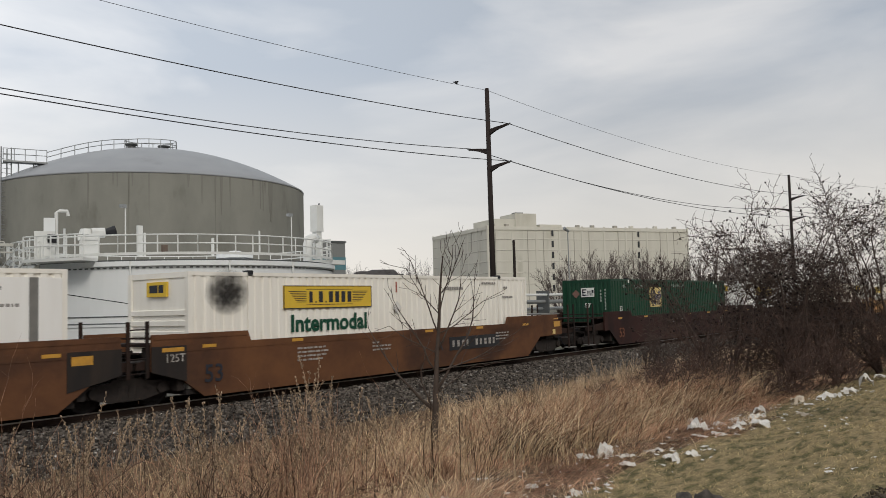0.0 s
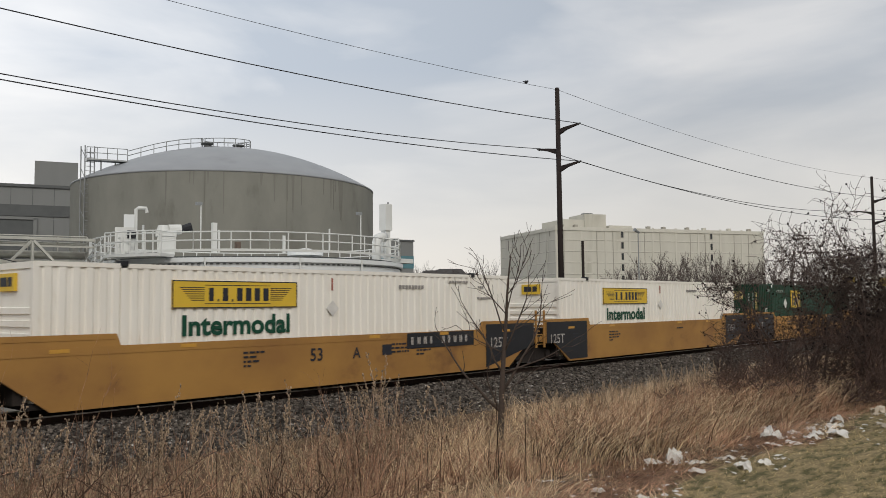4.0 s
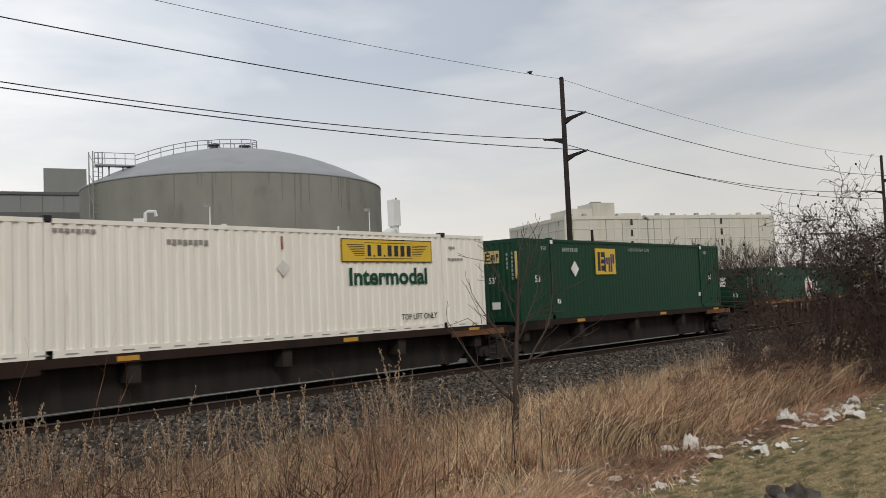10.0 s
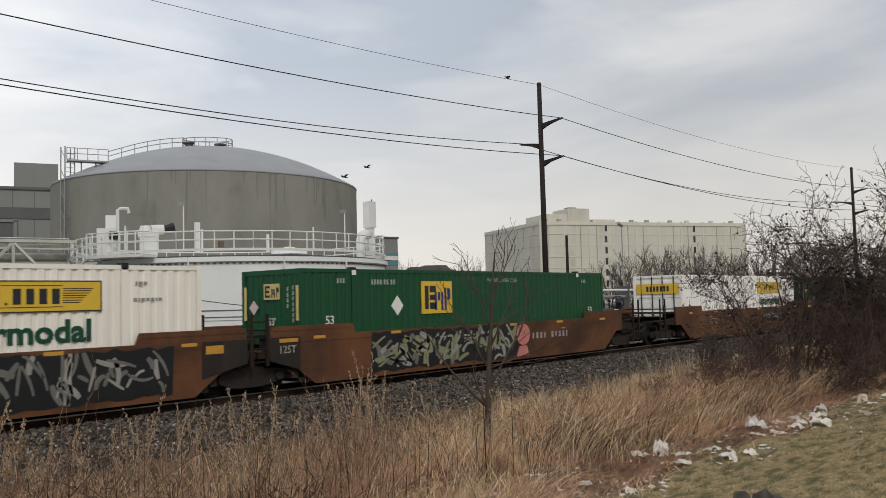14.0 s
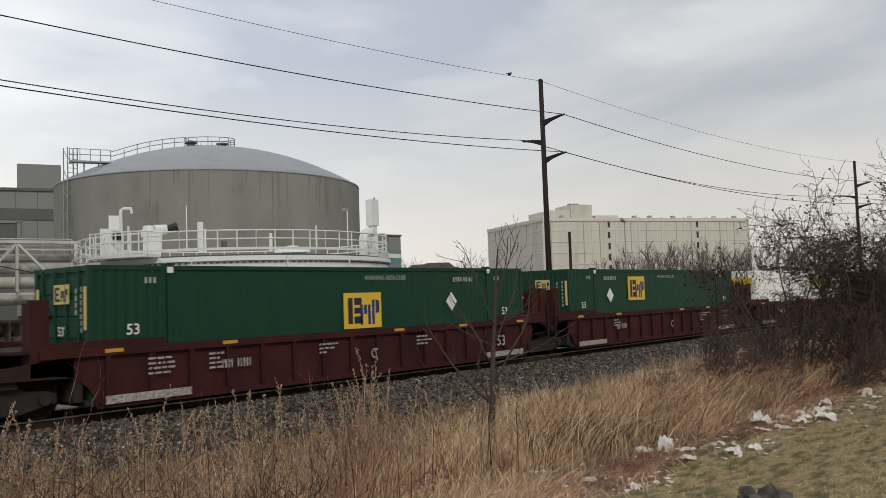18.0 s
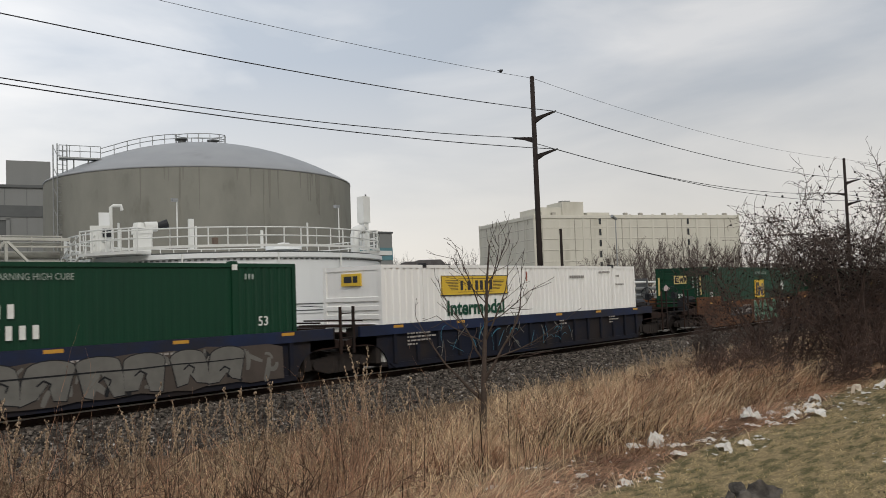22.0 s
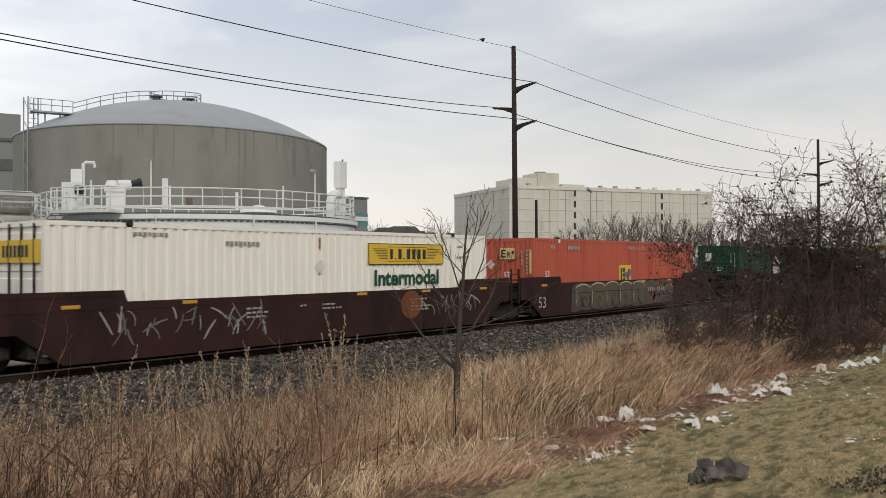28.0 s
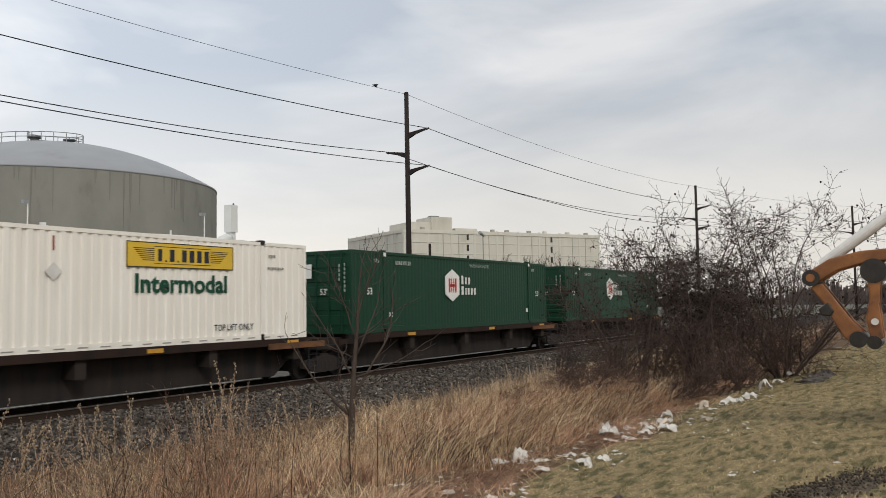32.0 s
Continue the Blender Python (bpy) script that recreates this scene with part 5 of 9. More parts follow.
part("ladder_tower", s, GALV, tank, "caged steel ladder tower")
deck_a, deck_b = on_tank(64.3, 84.3), on_tank(61.9, 84.6)
deck_a.z = deck_b.z = EYE_Z + 0.163 * 84.4
s = Shape().tilted(Matrix.Translation((deck_a + deck_b) / 2) @ pose(0, 0, 0, 0, 0, math.degrees(math.atan2(deck_b.y - deck_a.y, deck_b.x - deck_a.x))), -(deck_b - deck_a).length / 2, (deck_b - deck_a).length / 2, -0.5, 0.5, -0.14, 0)
part("landing", s, GALV, tank, "steel grating landing")
s = Shape()
for k in (0.35, 0.7):
    p = deck_a.lerp(deck_b, k)
    s.tube((p.x, p.y, p.z), (p.x, p.y, TRIM - 0.4), 0.07, n=5)
part("landing_support", s, GALV, tank)
rail_run([deck_a, deck_b], tank, GALV, 1.15, 0.035, 1.0)
crown = on_tank(55.9, 89.5)
walk_pts = []
for k in range(7):
    p = deck_b.lerp(Vector((crown.x - 2.2, crown.y + 0.6, 0)), k / 6)
    p.z = max(dome_z(math.hypot(p.x, p.y)) - 0.05, deck_b.z if k == 0 else 0)
    walk_pts.append(p)
rail_run(walk_pts, tank, GALV, 0.98, 0.04, 1.2, "walkway_railing")
ring = []
for i in range(15):
    a = 2 * math.pi * i / 14
    x, y = crown.x + 0.2 + 2.5 * math.cos(a), crown.y + 2.5 * math.sin(a)
    ring.append(Vector((x, y, dome_z(math.hypot(x, y)) - 0.12)))
rail_run(ring, tank, GALV, 0.98, 0.04, 1.2, "crown_railing")
for dx in (-2.2, 1.5):
    part("roof_vent", Shape().lathe([(0.0, 0.55), (0.62, 0.52), (0.62, 0.40), (0.4, 0.36), (0.4, 0)], 16, (crown.x + 0.2 + dx, crown.y)), GREY_DARK, tank, "dark mushroom vent", at=pose(0, 0, dome_z(math.hypot(crown.x + dx, crown.y)) - 0.1))

# white tank in front of it
WC, WR, WZ = polar(54.15, 50.0), 8.6, 4.62
wt = thing("white_tank", "white painted steel tank with railed roof", "storage tank", pose(WC.x, WC.y, 0))
part("shell", Shape().lathe([(WR, -0.6), (WR, 1.62), (WR + 0.05, 1.62), (WR + 0.05, 1.72), (WR, 1.72), (WR, WZ - 0.22)], 80), TANK_WHITE, wt, "white welded steel shell", smooth=False)
part("roof", Shape().lathe([(WR, WZ - 0.22), (WR + 0.16, WZ - 0.22), (WR + 0.16, WZ), (WR - 0.1, WZ + 0.02), (0, WZ + 0.42)], 80), TANK_WHITE, wt)
part("kick_band", Shape().lathe([(WR - 0.22, WZ + 0.03), (WR - 0.20, WZ + 0.09), (WR - 0.26, WZ + 0.09)], 80), GREY_DARK, wt, "dark recess above the rim")
part("rim_band", Shape().lathe([(WR - 0.05, WZ + 0.30), (WR + 0.05, WZ + 0.30), (WR + 0.05, WZ + 0.42), (WR - 0.05, WZ + 0.42)], 80), PIPE_WHITE, wt, "white kerb of the roof walk")
for z in (1.74, 2.06):
    part("weld_line", Shape().lathe([(WR - 0.01, z), (WR + 0.025, z), (WR + 0.025, z + 0.05), (WR - 0.01, z + 0.05)], 80), GREY_DARK, wt, "dark seam round the shell")
for i in range(70):
    a = radians(180 + i * 2.0)
    part("rim_bolt", skin("rim_bolt", lambda: Shape().box(-0.07, 0.07, -0.05, 0.02, -0.03, 0.03), GREY_DARK), GREY_DARK, wt, at=pose((WR + 0.02) * math.cos(a), (WR + 0.02) * math.sin(a), WZ - 0.30, 0, 0, math.degrees(a) + 90))
ringpts = [Vector((WR * math.cos(a), WR * math.sin(a), WZ + 0.34)) for a in (radians(6 * i) for i in range(61))]
for i in range(0, 60, 4):
    rail_run(ringpts[i:i + 5], wt, PIPE_WHITE, 0.90, 0.036, 0.95, "roof_railing")
for az in (62.2, 57.0, 51.0, 47.0):
    p = polar(az, 50 * math.cos(radians(az - 54.15)) - math.sqrt(max(0.0, WR ** 2 - (50 * math.sin(radians(az - 54.15))) ** 2))) - WC
    part("wall_pipe", Shape().tube((p.x * 1.02, p.y * 1.02, -0.3), (p.x * 1.02, p.y * 1.02, WZ), 0.05, n=6), PIPE_WHITE, wt)


def spot(az, r, el):
    """A place given by its bearing, distance and rise seen from the eye, in the white tank's space."""
    p = polar(az, r)
    return Vector((p.x - WC.x, p.y - WC.y, EYE_Z + el * r))


R1 = 44.5
a = spot(62.0, R1, 0.058)
part("instrument_cabinet", Shape().tilted(pose(a.x, a.y, a.z, 0, 0, -28), -0.45, 0.45, -0.3, 0.3, 0, 1.35), PIPE_WHITE, wt, "white instrument cabinet")
part("instrument_window", Shape().tilted(pose(a.x, a.y, a.z, 0, 0, -28), 0.12, 0.52, -0.36, -0.30, 0.80, 1.2), BLACK, wt, "dark instrument window")
part("upper_cabinet", Shape().tilted(pose(a.x, a.y, a.z, 0, 0, -28), -0.05, 0.45, -0.2, 0.3, 1.35, 2.0), TANK_WHITE, wt, "white upper box")
b = spot(61.35, R1, 0.062)
part("vent_pipe", Shape().line([(b.x, b.y, b.z), (b.x, b.y, b.z + 2.1), (b.x + 0.12, b.y - 0.06, b.z + 2.18), (b.x + 0.42, b.y - 0.22, b.z + 2.18), (b.x + 0.46, b.y - 0.24, b.z + 1.95)], 0.085, 8), PIPE_WHITE, wt, "bent white vent pipe")
c = spot(59.5, R1, 0.058)
part("pump_stand", Shape().tilted(pose(c.x, c.y, c.z, 0, 0, -30), -0.42, 0.42, -0.3, 0.3, 0, 0.95).tilted(pose(c.x, c.y, c.z, 0, 0, -30), -0.5, 0.5, -0.35, 0.35, 0.95, 1.25), PIPE_WHITE, wt, "white machine housing")
part("housing_dome", Shape().tube((c.x - 0.15, c.y, c.z + 1.2), (c.x - 0.15, c.y, c.z + 1.5), 0.36, 0.26, 12), PIPE_WHITE, wt)
d = spot(58.5, R1, 0.0865)
part("cowl_body", Shape().tube((d.x - 0.62, d.y + 0.25, d.z + 0.02), (d.x - 0.05, d.y + 0.05, d.z + 0.06), 0.26, 0.25, 12), PIPE_WHITE, wt, "white rounded machine hood", smooth=False)
part("dark_cowl", Shape().tube((d.x - 0.05, d.y + 0.05, d.z + 0.06), (d.x + 0.42, d.y - 0.15, d.z + 0.20), 0.17, 0.24, 12), BLACK, wt, "dark flared cowl")
for az, el0, el1 in ((57.35, 0.065, 0.1165), (46.9, 0.066, 0.1085)):
    p = spot(az, 46.0 if az > 50 else 47.5, el0)
    h = (el1 - el0) * 46.5
    part("lamp_post", Shape().tube(p, p + Vector((0, 0, h)), 0.035, n=6).tube(p + Vector((0, 0, h)), p + Vector((-0.2, 0.05, h + 0.06)), 0.03, n=6), PIPE_WHITE, wt, "thin white lamp post")
    part("lamp_head", Shape().box(p.x - 0.28, p.x + 0.02, p.y - 0.1, p.y + 0.1, p.z + h - 0.06, p.z + h + 0.1), GALV, wt, "small floodlight")
for az, el0, el1, w in ((56.5, 0.062, 0.096, 0.13), (56.2, 0.062, 0.088, 0.05), (60.9, 0.062, 0.092, 0.05), (49.0, 0.062, 0.09, 0.04), (52.0, 0.062, 0.082, 0.07)):
    p = spot(az, 45.5, el0)
    part("upright_post", Shape().box(p.x - w, p.x + w, p.y - w * 0.6, p.y + w * 0.6, p.z, p.z + (el1 - el0) * 45.5), PIPE_WHITE, wt)
p = spot(50.6, 46, 0.0605)
part("roof_hatch", Shape().lathe([(0, 0.32), (0.3, 0.28), (0.42, 0.15), (0.95, 0.13), (0.95, -0.1)], 18, (p.x, p.y)), TANK_WHITE, wt, "low white roof hatch", at=pose(0, 0, p.z))
p = spot(55.0, 45.5, 0.066)
part("dark_box", Shape().box(p.x - 0.13, p.x + 0.13, p.y - 0.1, p.y + 0.1, p.z, p.z + 0.38), SHADE_AND_BOX, wt, "small dark box on the roof")
p = spot(45.85, 48.2, 0.048)
part("overflow_pipe", Shape().line([(p.x, p.y, p.z), (p.x, p.y, p.z + 1.25), (p.x + 0.12, p.y + 0.02, p.z + 1.5), (p.x + 0.45, p.y + 0.05, p.z + 1.6), (p.x + 0.9, p.y + 0.3, p.z + 1.6)], 0.27, 10), PIPE_WHITE, wt, "fat bent white pipe", smooth=True)
q0, q1, q2, q3 = spot(45.6, 48.8, 0.055), spot(44.35, 48.8, 0.055), spot(44.35, 50.5, 0.0532), spot(45.6, 50.5, 0.0532)
part("side_platform", Shape().box(min(q0.x, q3.x), max(q1.x, q2.x), min(q1.y, q0.y), max(q2.y, q3.y), q0.z - 0.25, q0.z), PIPE_WHITE, wt, "railed side platform")
rail_run([q0, q1, q2, q3], wt, PIPE_WHITE, 1.15, 0.04, 0.5, "platform_railing")
s = Shape()
p = spot(45.22, 50.0, 0.056)
s.box(p.x - 0.19, p.x + 0.19, p.y - 0.19, p.y + 0.19, p.z, p.z + 1.6)
s.box(p.x - 0.27, p.x + 0.27, p.y - 0.27, p.y + 0.27, p.z + 1.6, p.z + 3.15)
part("flue", s, PIPE_WHITE, wt, "square white flue with wider head")
part("flue_cap", Shape().tube((p.x + 0.2, p.y, p.z + 3.15), (p.x + 0.2, p.y, p.z + 3.3), 0.05, n=6), GREY_DARK, wt)

# curved stair that winds down the tank's flank, its landings and the flight to the ground
stair = thing("tank_stair", "curved off-white steel stair with handrails round the tank", "staircase", pose(0, 0, 0))


def flank(az, out):
    """The nearer point on the ring that runs the given distance outside the shell."""
    k = radians(az - 54.15)
    return polar(az, 50 * math.cos(k) - math.sqrt((WR + out) ** 2 - (50 * math.sin(k)) ** 2))


def ring_at(phi, out, z):
    return Vector((WC.x + (WR + out) * math.cos(phi), WC.y + (WR + out) * math.sin(phi), z))


p, q = flank(62.75, 0.75) - WC, flank(64.65, 0.75) - WC
phi0, phi1 = math.atan2(p.y, p.x) % (2 * math.pi), math.atan2(q.y, q.x) % (2 * math.pi)
Z_TOP, Z_LOW = 4.80, 2.20
STEPS = 14
winding = [(phi0 + (phi1 - phi0) * k / STEPS, Z_TOP + (Z_LOW - Z_TOP) * k / STEPS) for k in range(STEPS + 1)]
for out in (0.28, 1.12):
    part("stringer", Shape().line([ring_at(f, out, z - 0.08) for f, z in winding], 0.075, 6), PIPE_WHITE, stair)
    part("handrail", Shape().line([ring_at(f, out, z + 0.95) for f, z in winding], 0.032, 6), PIPE_WHITE, stair)
    part("handrail", Shape().line([ring_at(f, out, z + 0.50) for f, z in winding], 0.026, 6), PIPE_WHITE, stair)
    for f, z in winding[::3]:
        part("baluster", Shape().tube(ring_at(f, out, z - 0.05), ring_at(f, out, z + 0.95), 0.026, n=5), PIPE_WHITE, stair)
for f, z in winding[1:]:
    p = ring_at(f, 0.70, z)
    part("tread", Shape().tilted(pose(p.x, p.y, p.z, 0, 0, math.degrees(f)), -0.40, 0.40, -0.125, 0.125, -0.03, 0.0), PIPE_DULL, stair, "steel tread")
low = polar(65.15, 47.6, Z_LOW)
part("lower_landing", Shape().box(low.x - 0.5, low.x + 0.55, low.y - 0.5, low.y + 0.5, Z_LOW - 0.12, Z_LOW), PIPE_DULL, stair)
rail_run([low + Vector((-0.5, 0.5, 0)), low + Vector((-0.5, -0.5, 0)), low + Vector((0.45, -0.5, 0))], stair, PALE_YELLOW, 1.10, 0.035, 0.35, "landing_railing")
foot = polar(62.2, 42.6, -0.35)
way = (foot - low) * Vector((1, 1, 0))
n = Vector((way.y, -way.x, 0)).normalized()
for side in (-0.4, 0.4):
    part("stringer", Shape().line([low + n * side, foot + n * side], 0.08, 6), PIPE_WHITE, stair)
for k in range(10):
    p = low.lerp(foot, (k + 0.7) / 10.5)
    part("tread", Shape().tilted(pose(p.x, p.y, p.z, 0, 0, math.degrees(math.atan2(way.y, way.x))), -0.13, 0.13, -0.38, 0.38, -0.02, 0.02), PIPE_DULL, stair)
for dx in (-0.45, 0.5):
    part("landing_leg", Shape().tube((low.x + dx, low.y - 0.4, -0.45), (low.x + dx, low.y - 0.4, Z_LOW - 0.1), 0.06, n=6), PIPE_DULL, stair)
phi2 = phi0 + (phi0 - phi1) * 0.9
sector = [phi0 + (phi2 - phi0) * k / 8 for k in range(9)]
s = Shape()
for f0, f1 in zip(sector, sector[1:]):
    m = ring_at((f0 + f1) / 2, 0.62, 0)
    s.tilted(pose(m.x, m.y, Z_TOP, 0, 0, math.degrees((f0 + f1) / 2)), -0.62, 0.62, -0.5 * abs(f1 - f0) * (WR + 1.2), 0.5 * abs(f1 - f0) * (WR + 1.2), -0.14, 0.0)
part("top_landing", s, PIPE_WHITE, stair, "curved landing along the rim")
rail_run([ring_at(f, 1.16, Z_TOP) for f in sector], stair, PIPE_WHITE, 1.05, 0.036, 0.6, "landing_railing")

# pipe bridge between the shed and tank; dark lines and valves added as shade
rack = thing("pipe_bridge", "grimy pale truss bridge carrying thick horizontal pipes", "pipe bridge", pose(0, 0, 0))
pa, pb = polar(71.2, 46.5), polar(64.0, 46.9)
for el, r, dy in ((0.0585, 0.20, 0.6), (0.047, 0.26, 0.2), (0.0315, 0.30, 0.0), (0.0135, 0.27, 0.3), (0.0700, 0.12, 0.4)):
    part("pipe", Shape().tube((pa.x, pa.y + dy, EYE_Z + el * 46.5), (pb.x, pb.y + dy, EYE_Z + el * 46.0), r, n=14), PIPE_DULL, rack, smooth=True)
for el, rr in ((0.0745, 0.10), (0.0665, 0.06), (0.0195, 0.09)):
    part("chord", Shape().tube((pa.x, pa.y - 0.5, EYE_Z + el * 46.5), (pb.x, pb.y - 0.5, EYE_Z + el * 46.0), rr, n=4), PIPE_MID, rack)
for azt, azb in ((67.26, 67.26), (67.2, 64.6), (67.3, 69.9), (70.6, 70.6)):
    p, q = polar(azt, 45.9, EYE_Z + 0.072 * 45.9), polar(azb, 45.9, EYE_Z + 0.022 * 45.9)
    part("brace", Shape().tube(p, q, 0.085, n=4), PIPE_MID, rack)
for az in (70.6, 65.9):
    p = polar(az, 45.9)
    part("leg", Shape().box(p.x - 0.12, p.x + 0.12, p.y - 0.12, p.y + 0.12, -0.5, EYE_Z + 0.03 * 46), PIPE_DULL, rack)
rail_run([polar(70.9, 46.2, EYE_Z + 0.062 * 46), polar(64.2, 46.7, EYE_Z + 0.062 * 46)], rack, PIPE_MID, 0.75, 0.03, 1.5, "bridge_railing")
# invented pipes whose dark brown stands for the shaded yard below the bridge
shade_pipes = thing("pipe_manifold", "dark brown pipes and valves added for the shade under the pipe bridge", "pipework", pose(0, 0, 0))
ma, mb = polar(70.0, 48.6), polar(65.6, 48.4)
for k, (z, r) in enumerate(((0.3, 0.26), (0.85, 0.22), (1.35, 0.24), (1.78, 0.16))):
    part("pipe", Shape().tube((ma.x, ma.y + 0.3 * k, z), (mb.x, mb.y + 0.3 * k, z), r, n=10), SHADE_AND_BOX, shade_pipes)
for k in range(7):
    p = ma.lerp(mb, (k + 0.5) / 7)
    part("upright", Shape().box(p.x - 0.06, p.x + 0.06, p.y - 0.35, p.y + 1.3, -0.5, 1.75 + 0.35 * ((k * 5) % 3) * (k % 2)), SHADE_AND_BOX, shade_pipes)
    part("valve", Shape().tube((p.x + 0.4, p.y - 0.55, 0.55 + 0.3 * (k % 2)), (p.x + 0.4, p.y - 0.1, 0.55 + 0.3 * (k % 2)), 0.24, 0.20, 10), SHADE_AND_BOX, shade_pipes, "added dark brown hand valve")

# pale blue shed, set askew to the track
shed = thing("blue_shed", "pale blue corrugated metal shed with two wings", "industrial building", pose(0, 0, 0))
SH = 7.15
cr, ci, cn = Vector((13.0, 36.0, 0)), Vector((7.57, 38.9, 0)), Vector((5.5, 33.9, 0))
along = (ci - cr).normalized()
cl = cn + along * 34
back = Vector((0.28, 0.96, 0))
cr2, cl2 = cr + back * 22, cl + back * 26


def sheet_wall(parent, a, b, z1, z0=-0.5, pitch=0.5):
    d = (b - a)
    ang = math.degrees(math.atan2(d.y, d.x))
    s = Shape()
    ribs(s, 0, d.length, 0, z0, z1, pitch, 0.045, -1)
    s.box(0, d.length, 0.01, 0.16, z0, z1)
    return part("cladding", s, SHED_BLUE, parent, "ribbed pale blue wall", at=pose(a.x, a.y, 0, 0, 0, ang))


sheet_wall(shed, ci, cr, SH)
sheet_wall(shed, cn, ci, SH)
sheet_wall(shed, cl, cn, SH)
sheet_wall(shed, cr, cr2, SH)
s = Shape()
s.v += [tuple(p + Vector((0, 0, SH + h))) for p, h in ((cr, 0.0), (cr2, 1.2), (cl2, 1.2), (cl, 0.0), (cn, 0.0), (ci, 0.0))]
s.face(0, 1, 2, 3, 4, 5)
part("roof", s, SHED_TRIM, shed)
for a, b in ((ci, cr), (cn, ci), (cl, cn)):
    d = b - a
    part("eaves_trim", Shape().box(-0.1, d.length + 0.1, -0.22, 0.05, SH - 0.22, SH + 0.08), SHED_TRIM, shed, "grey eaves gutter", at=pose(a.x, a.y, 0, 0, 0, math.degrees(math.atan2(d.y, d.x))))
for p in (cr, cn):
    part("corner_trim", Shape().tube((p.x, p.y, -0.5), (p.x, p.y, SH), 0.14, n=4), SHED_TRIM, shed)
for k in (0.2, 0.45):
    p = cl.lerp(cn, 1 - k * 0.25)
    part("roof_cowl", Shape().lathe([(0.0, 0.35), (0.22, 0.3), (0.22, 0.2), (0.12, 0.15), (0.12, -0.2)], 10, (p.x, p.y)), GALV, shed, at=pose(0, 0, SH + 0.15))
p = ci.lerp(cr, 0.9)
part("aerial", Shape().tube((p.x, p.y + 0.3, SH - 0.2), (p.x, p.y + 0.3, SH + 0.85), 0.04, n=5), BLACK, shed, "short dark rod on the roof")
p = ci.lerp(cr, 0.6)
part("roof_pipe", Shape().line([(p.x, p.y + 0.6, SH), (p.x, p.y + 0.6, SH + 0.45), (p.x + 0.3, p.y + 0.6, SH + 0.5)], 0.06, 6), PIPE_WHITE, shed)

# grey works hall behind the tanks
hall = thing("grey_hall", "grey clad works hall with a darker band and roof box", "industrial building", pose(0, 0, 0))
h0, h1 = polar(64.6, 115), polar(80, 118)
d = h1 - h0
rot_h = math.degrees(math.atan2(d.y, d.x))
H_TOP = EYE_Z + 0.129 * 115
hallm = pose(h0.x, h0.y, 0, 0, 0, rot_h)
part("wall", Shape().box(0, d.length, -25, 0, -0.5, H_TOP), GREY_SHEET, hall, at=hallm)
part("roof_edge", Shape().box(-0.2, d.length + 0.2, -25.2, 0.2, H_TOP, H_TOP + 0.35), GREY_DARK, hall, at=hallm)
part("window_band", Shape().box(0.4, d.length, 0.0, 0.12, EYE_Z + 0.098 * 115, EYE_Z + 0.110 * 115), GREY_DARK, hall, "dark ribbon window", at=hallm)
part("big_door", Shape().box(5.2, 14, 0.0, 0.25, -0.4, EYE_Z + 0.094 * 115), GREY_DARK, hall, "dark roller door", at=hallm)
part("door_frame", Shape().box(4.9, 5.3, 0.0, 0.4, -0.4, EYE_Z + 0.096 * 115).box(4.9, 14.2, 0.0, 0.4, EYE_Z + 0.094 * 115, EYE_Z + 0.097 * 115), GREY_SHEET, hall, at=hallm)
part("roof_box", Shape().box(0.3, 5.3, -9, -2, H_TOP + 0.3, EYE_Z + 0.158 * 117), GREY_SHEET, hall, "grey box on the roof", at=hallm)
for k in range(12):
    part("panel_joint", Shape().box(0.6 + k * 2.4, 0.66 + k * 2.4, 0.0, 0.03, -0.4, H_TOP - 0.1), GREY_DARK, hall, at=hallm)

# small grey and teal building right of the tanks
teal = thing("teal_band_building", "small grey building with a teal band", "industrial building", pose(0, 0, 0))
t0, t1 = polar(43.36, 95), polar(45.3, 100)
d = t1 - t0
tm = pose(t0.x, t0.y, 0, 0, 0, math.degrees(math.atan2(d.y, d.x)))
zt = EYE_Z + 0.0745 * 95
part("wall", Shape().box(0, d.length, 0, 8, -0.5, zt), GREY_SHEET, teal, at=tm)
part("band", Shape().box(-0.03, d.length, -0.03, 8.03, zt - 3.0, zt - 1.6), TEAL, teal, "teal painted band", at=tm)
part("coping", Shape().box(-0.1, d.length + 0.1, -0.1, 8.1, zt, zt + 0.2), GREY_DARK, teal, at=tm)

# cream concrete warehouse in the distance
BC = polar(33.72, 320.0)
bdir, bside = Vector((52, -29, 0)).normalized(), Vector((29, 52, 0)).normalized()
ware = thing("cream_warehouse", "tall cream concrete warehouse with few window slots", "warehouse", pose(BC.x, BC.y, 0, 0, 0, math.degrees(math.atan2(bdir.y, bdir.x))))
BL, BS, BH = 95.0, 51.8, EYE_Z + 0.0895 * 320
part("wall", Shape().box(0, BL, 0, BS, -1, BH), CREAM, ware, "cream painted concrete wall")
part("parapet", Shape().box(-0.3, BL + 0.3, -0.3, BS + 0.3, BH - 1.0, BH + 0.35), CREAM_EDGE, ware)
for i in range(10):
    x = i * BL / 9
    part("pilaster", Shape().box(x - 0.4, x + 0.4, -0.16, 0.0, -1, BH + 0.75), CREAM_EDGE, ware)
for i in range(7):
    y = i * BS / 6
    part("pilaster", Shape().box(-0.16, 0.0, y - 0.4, y + 0.4, -1, BH + 0.75), CREAM_EDGE, ware)
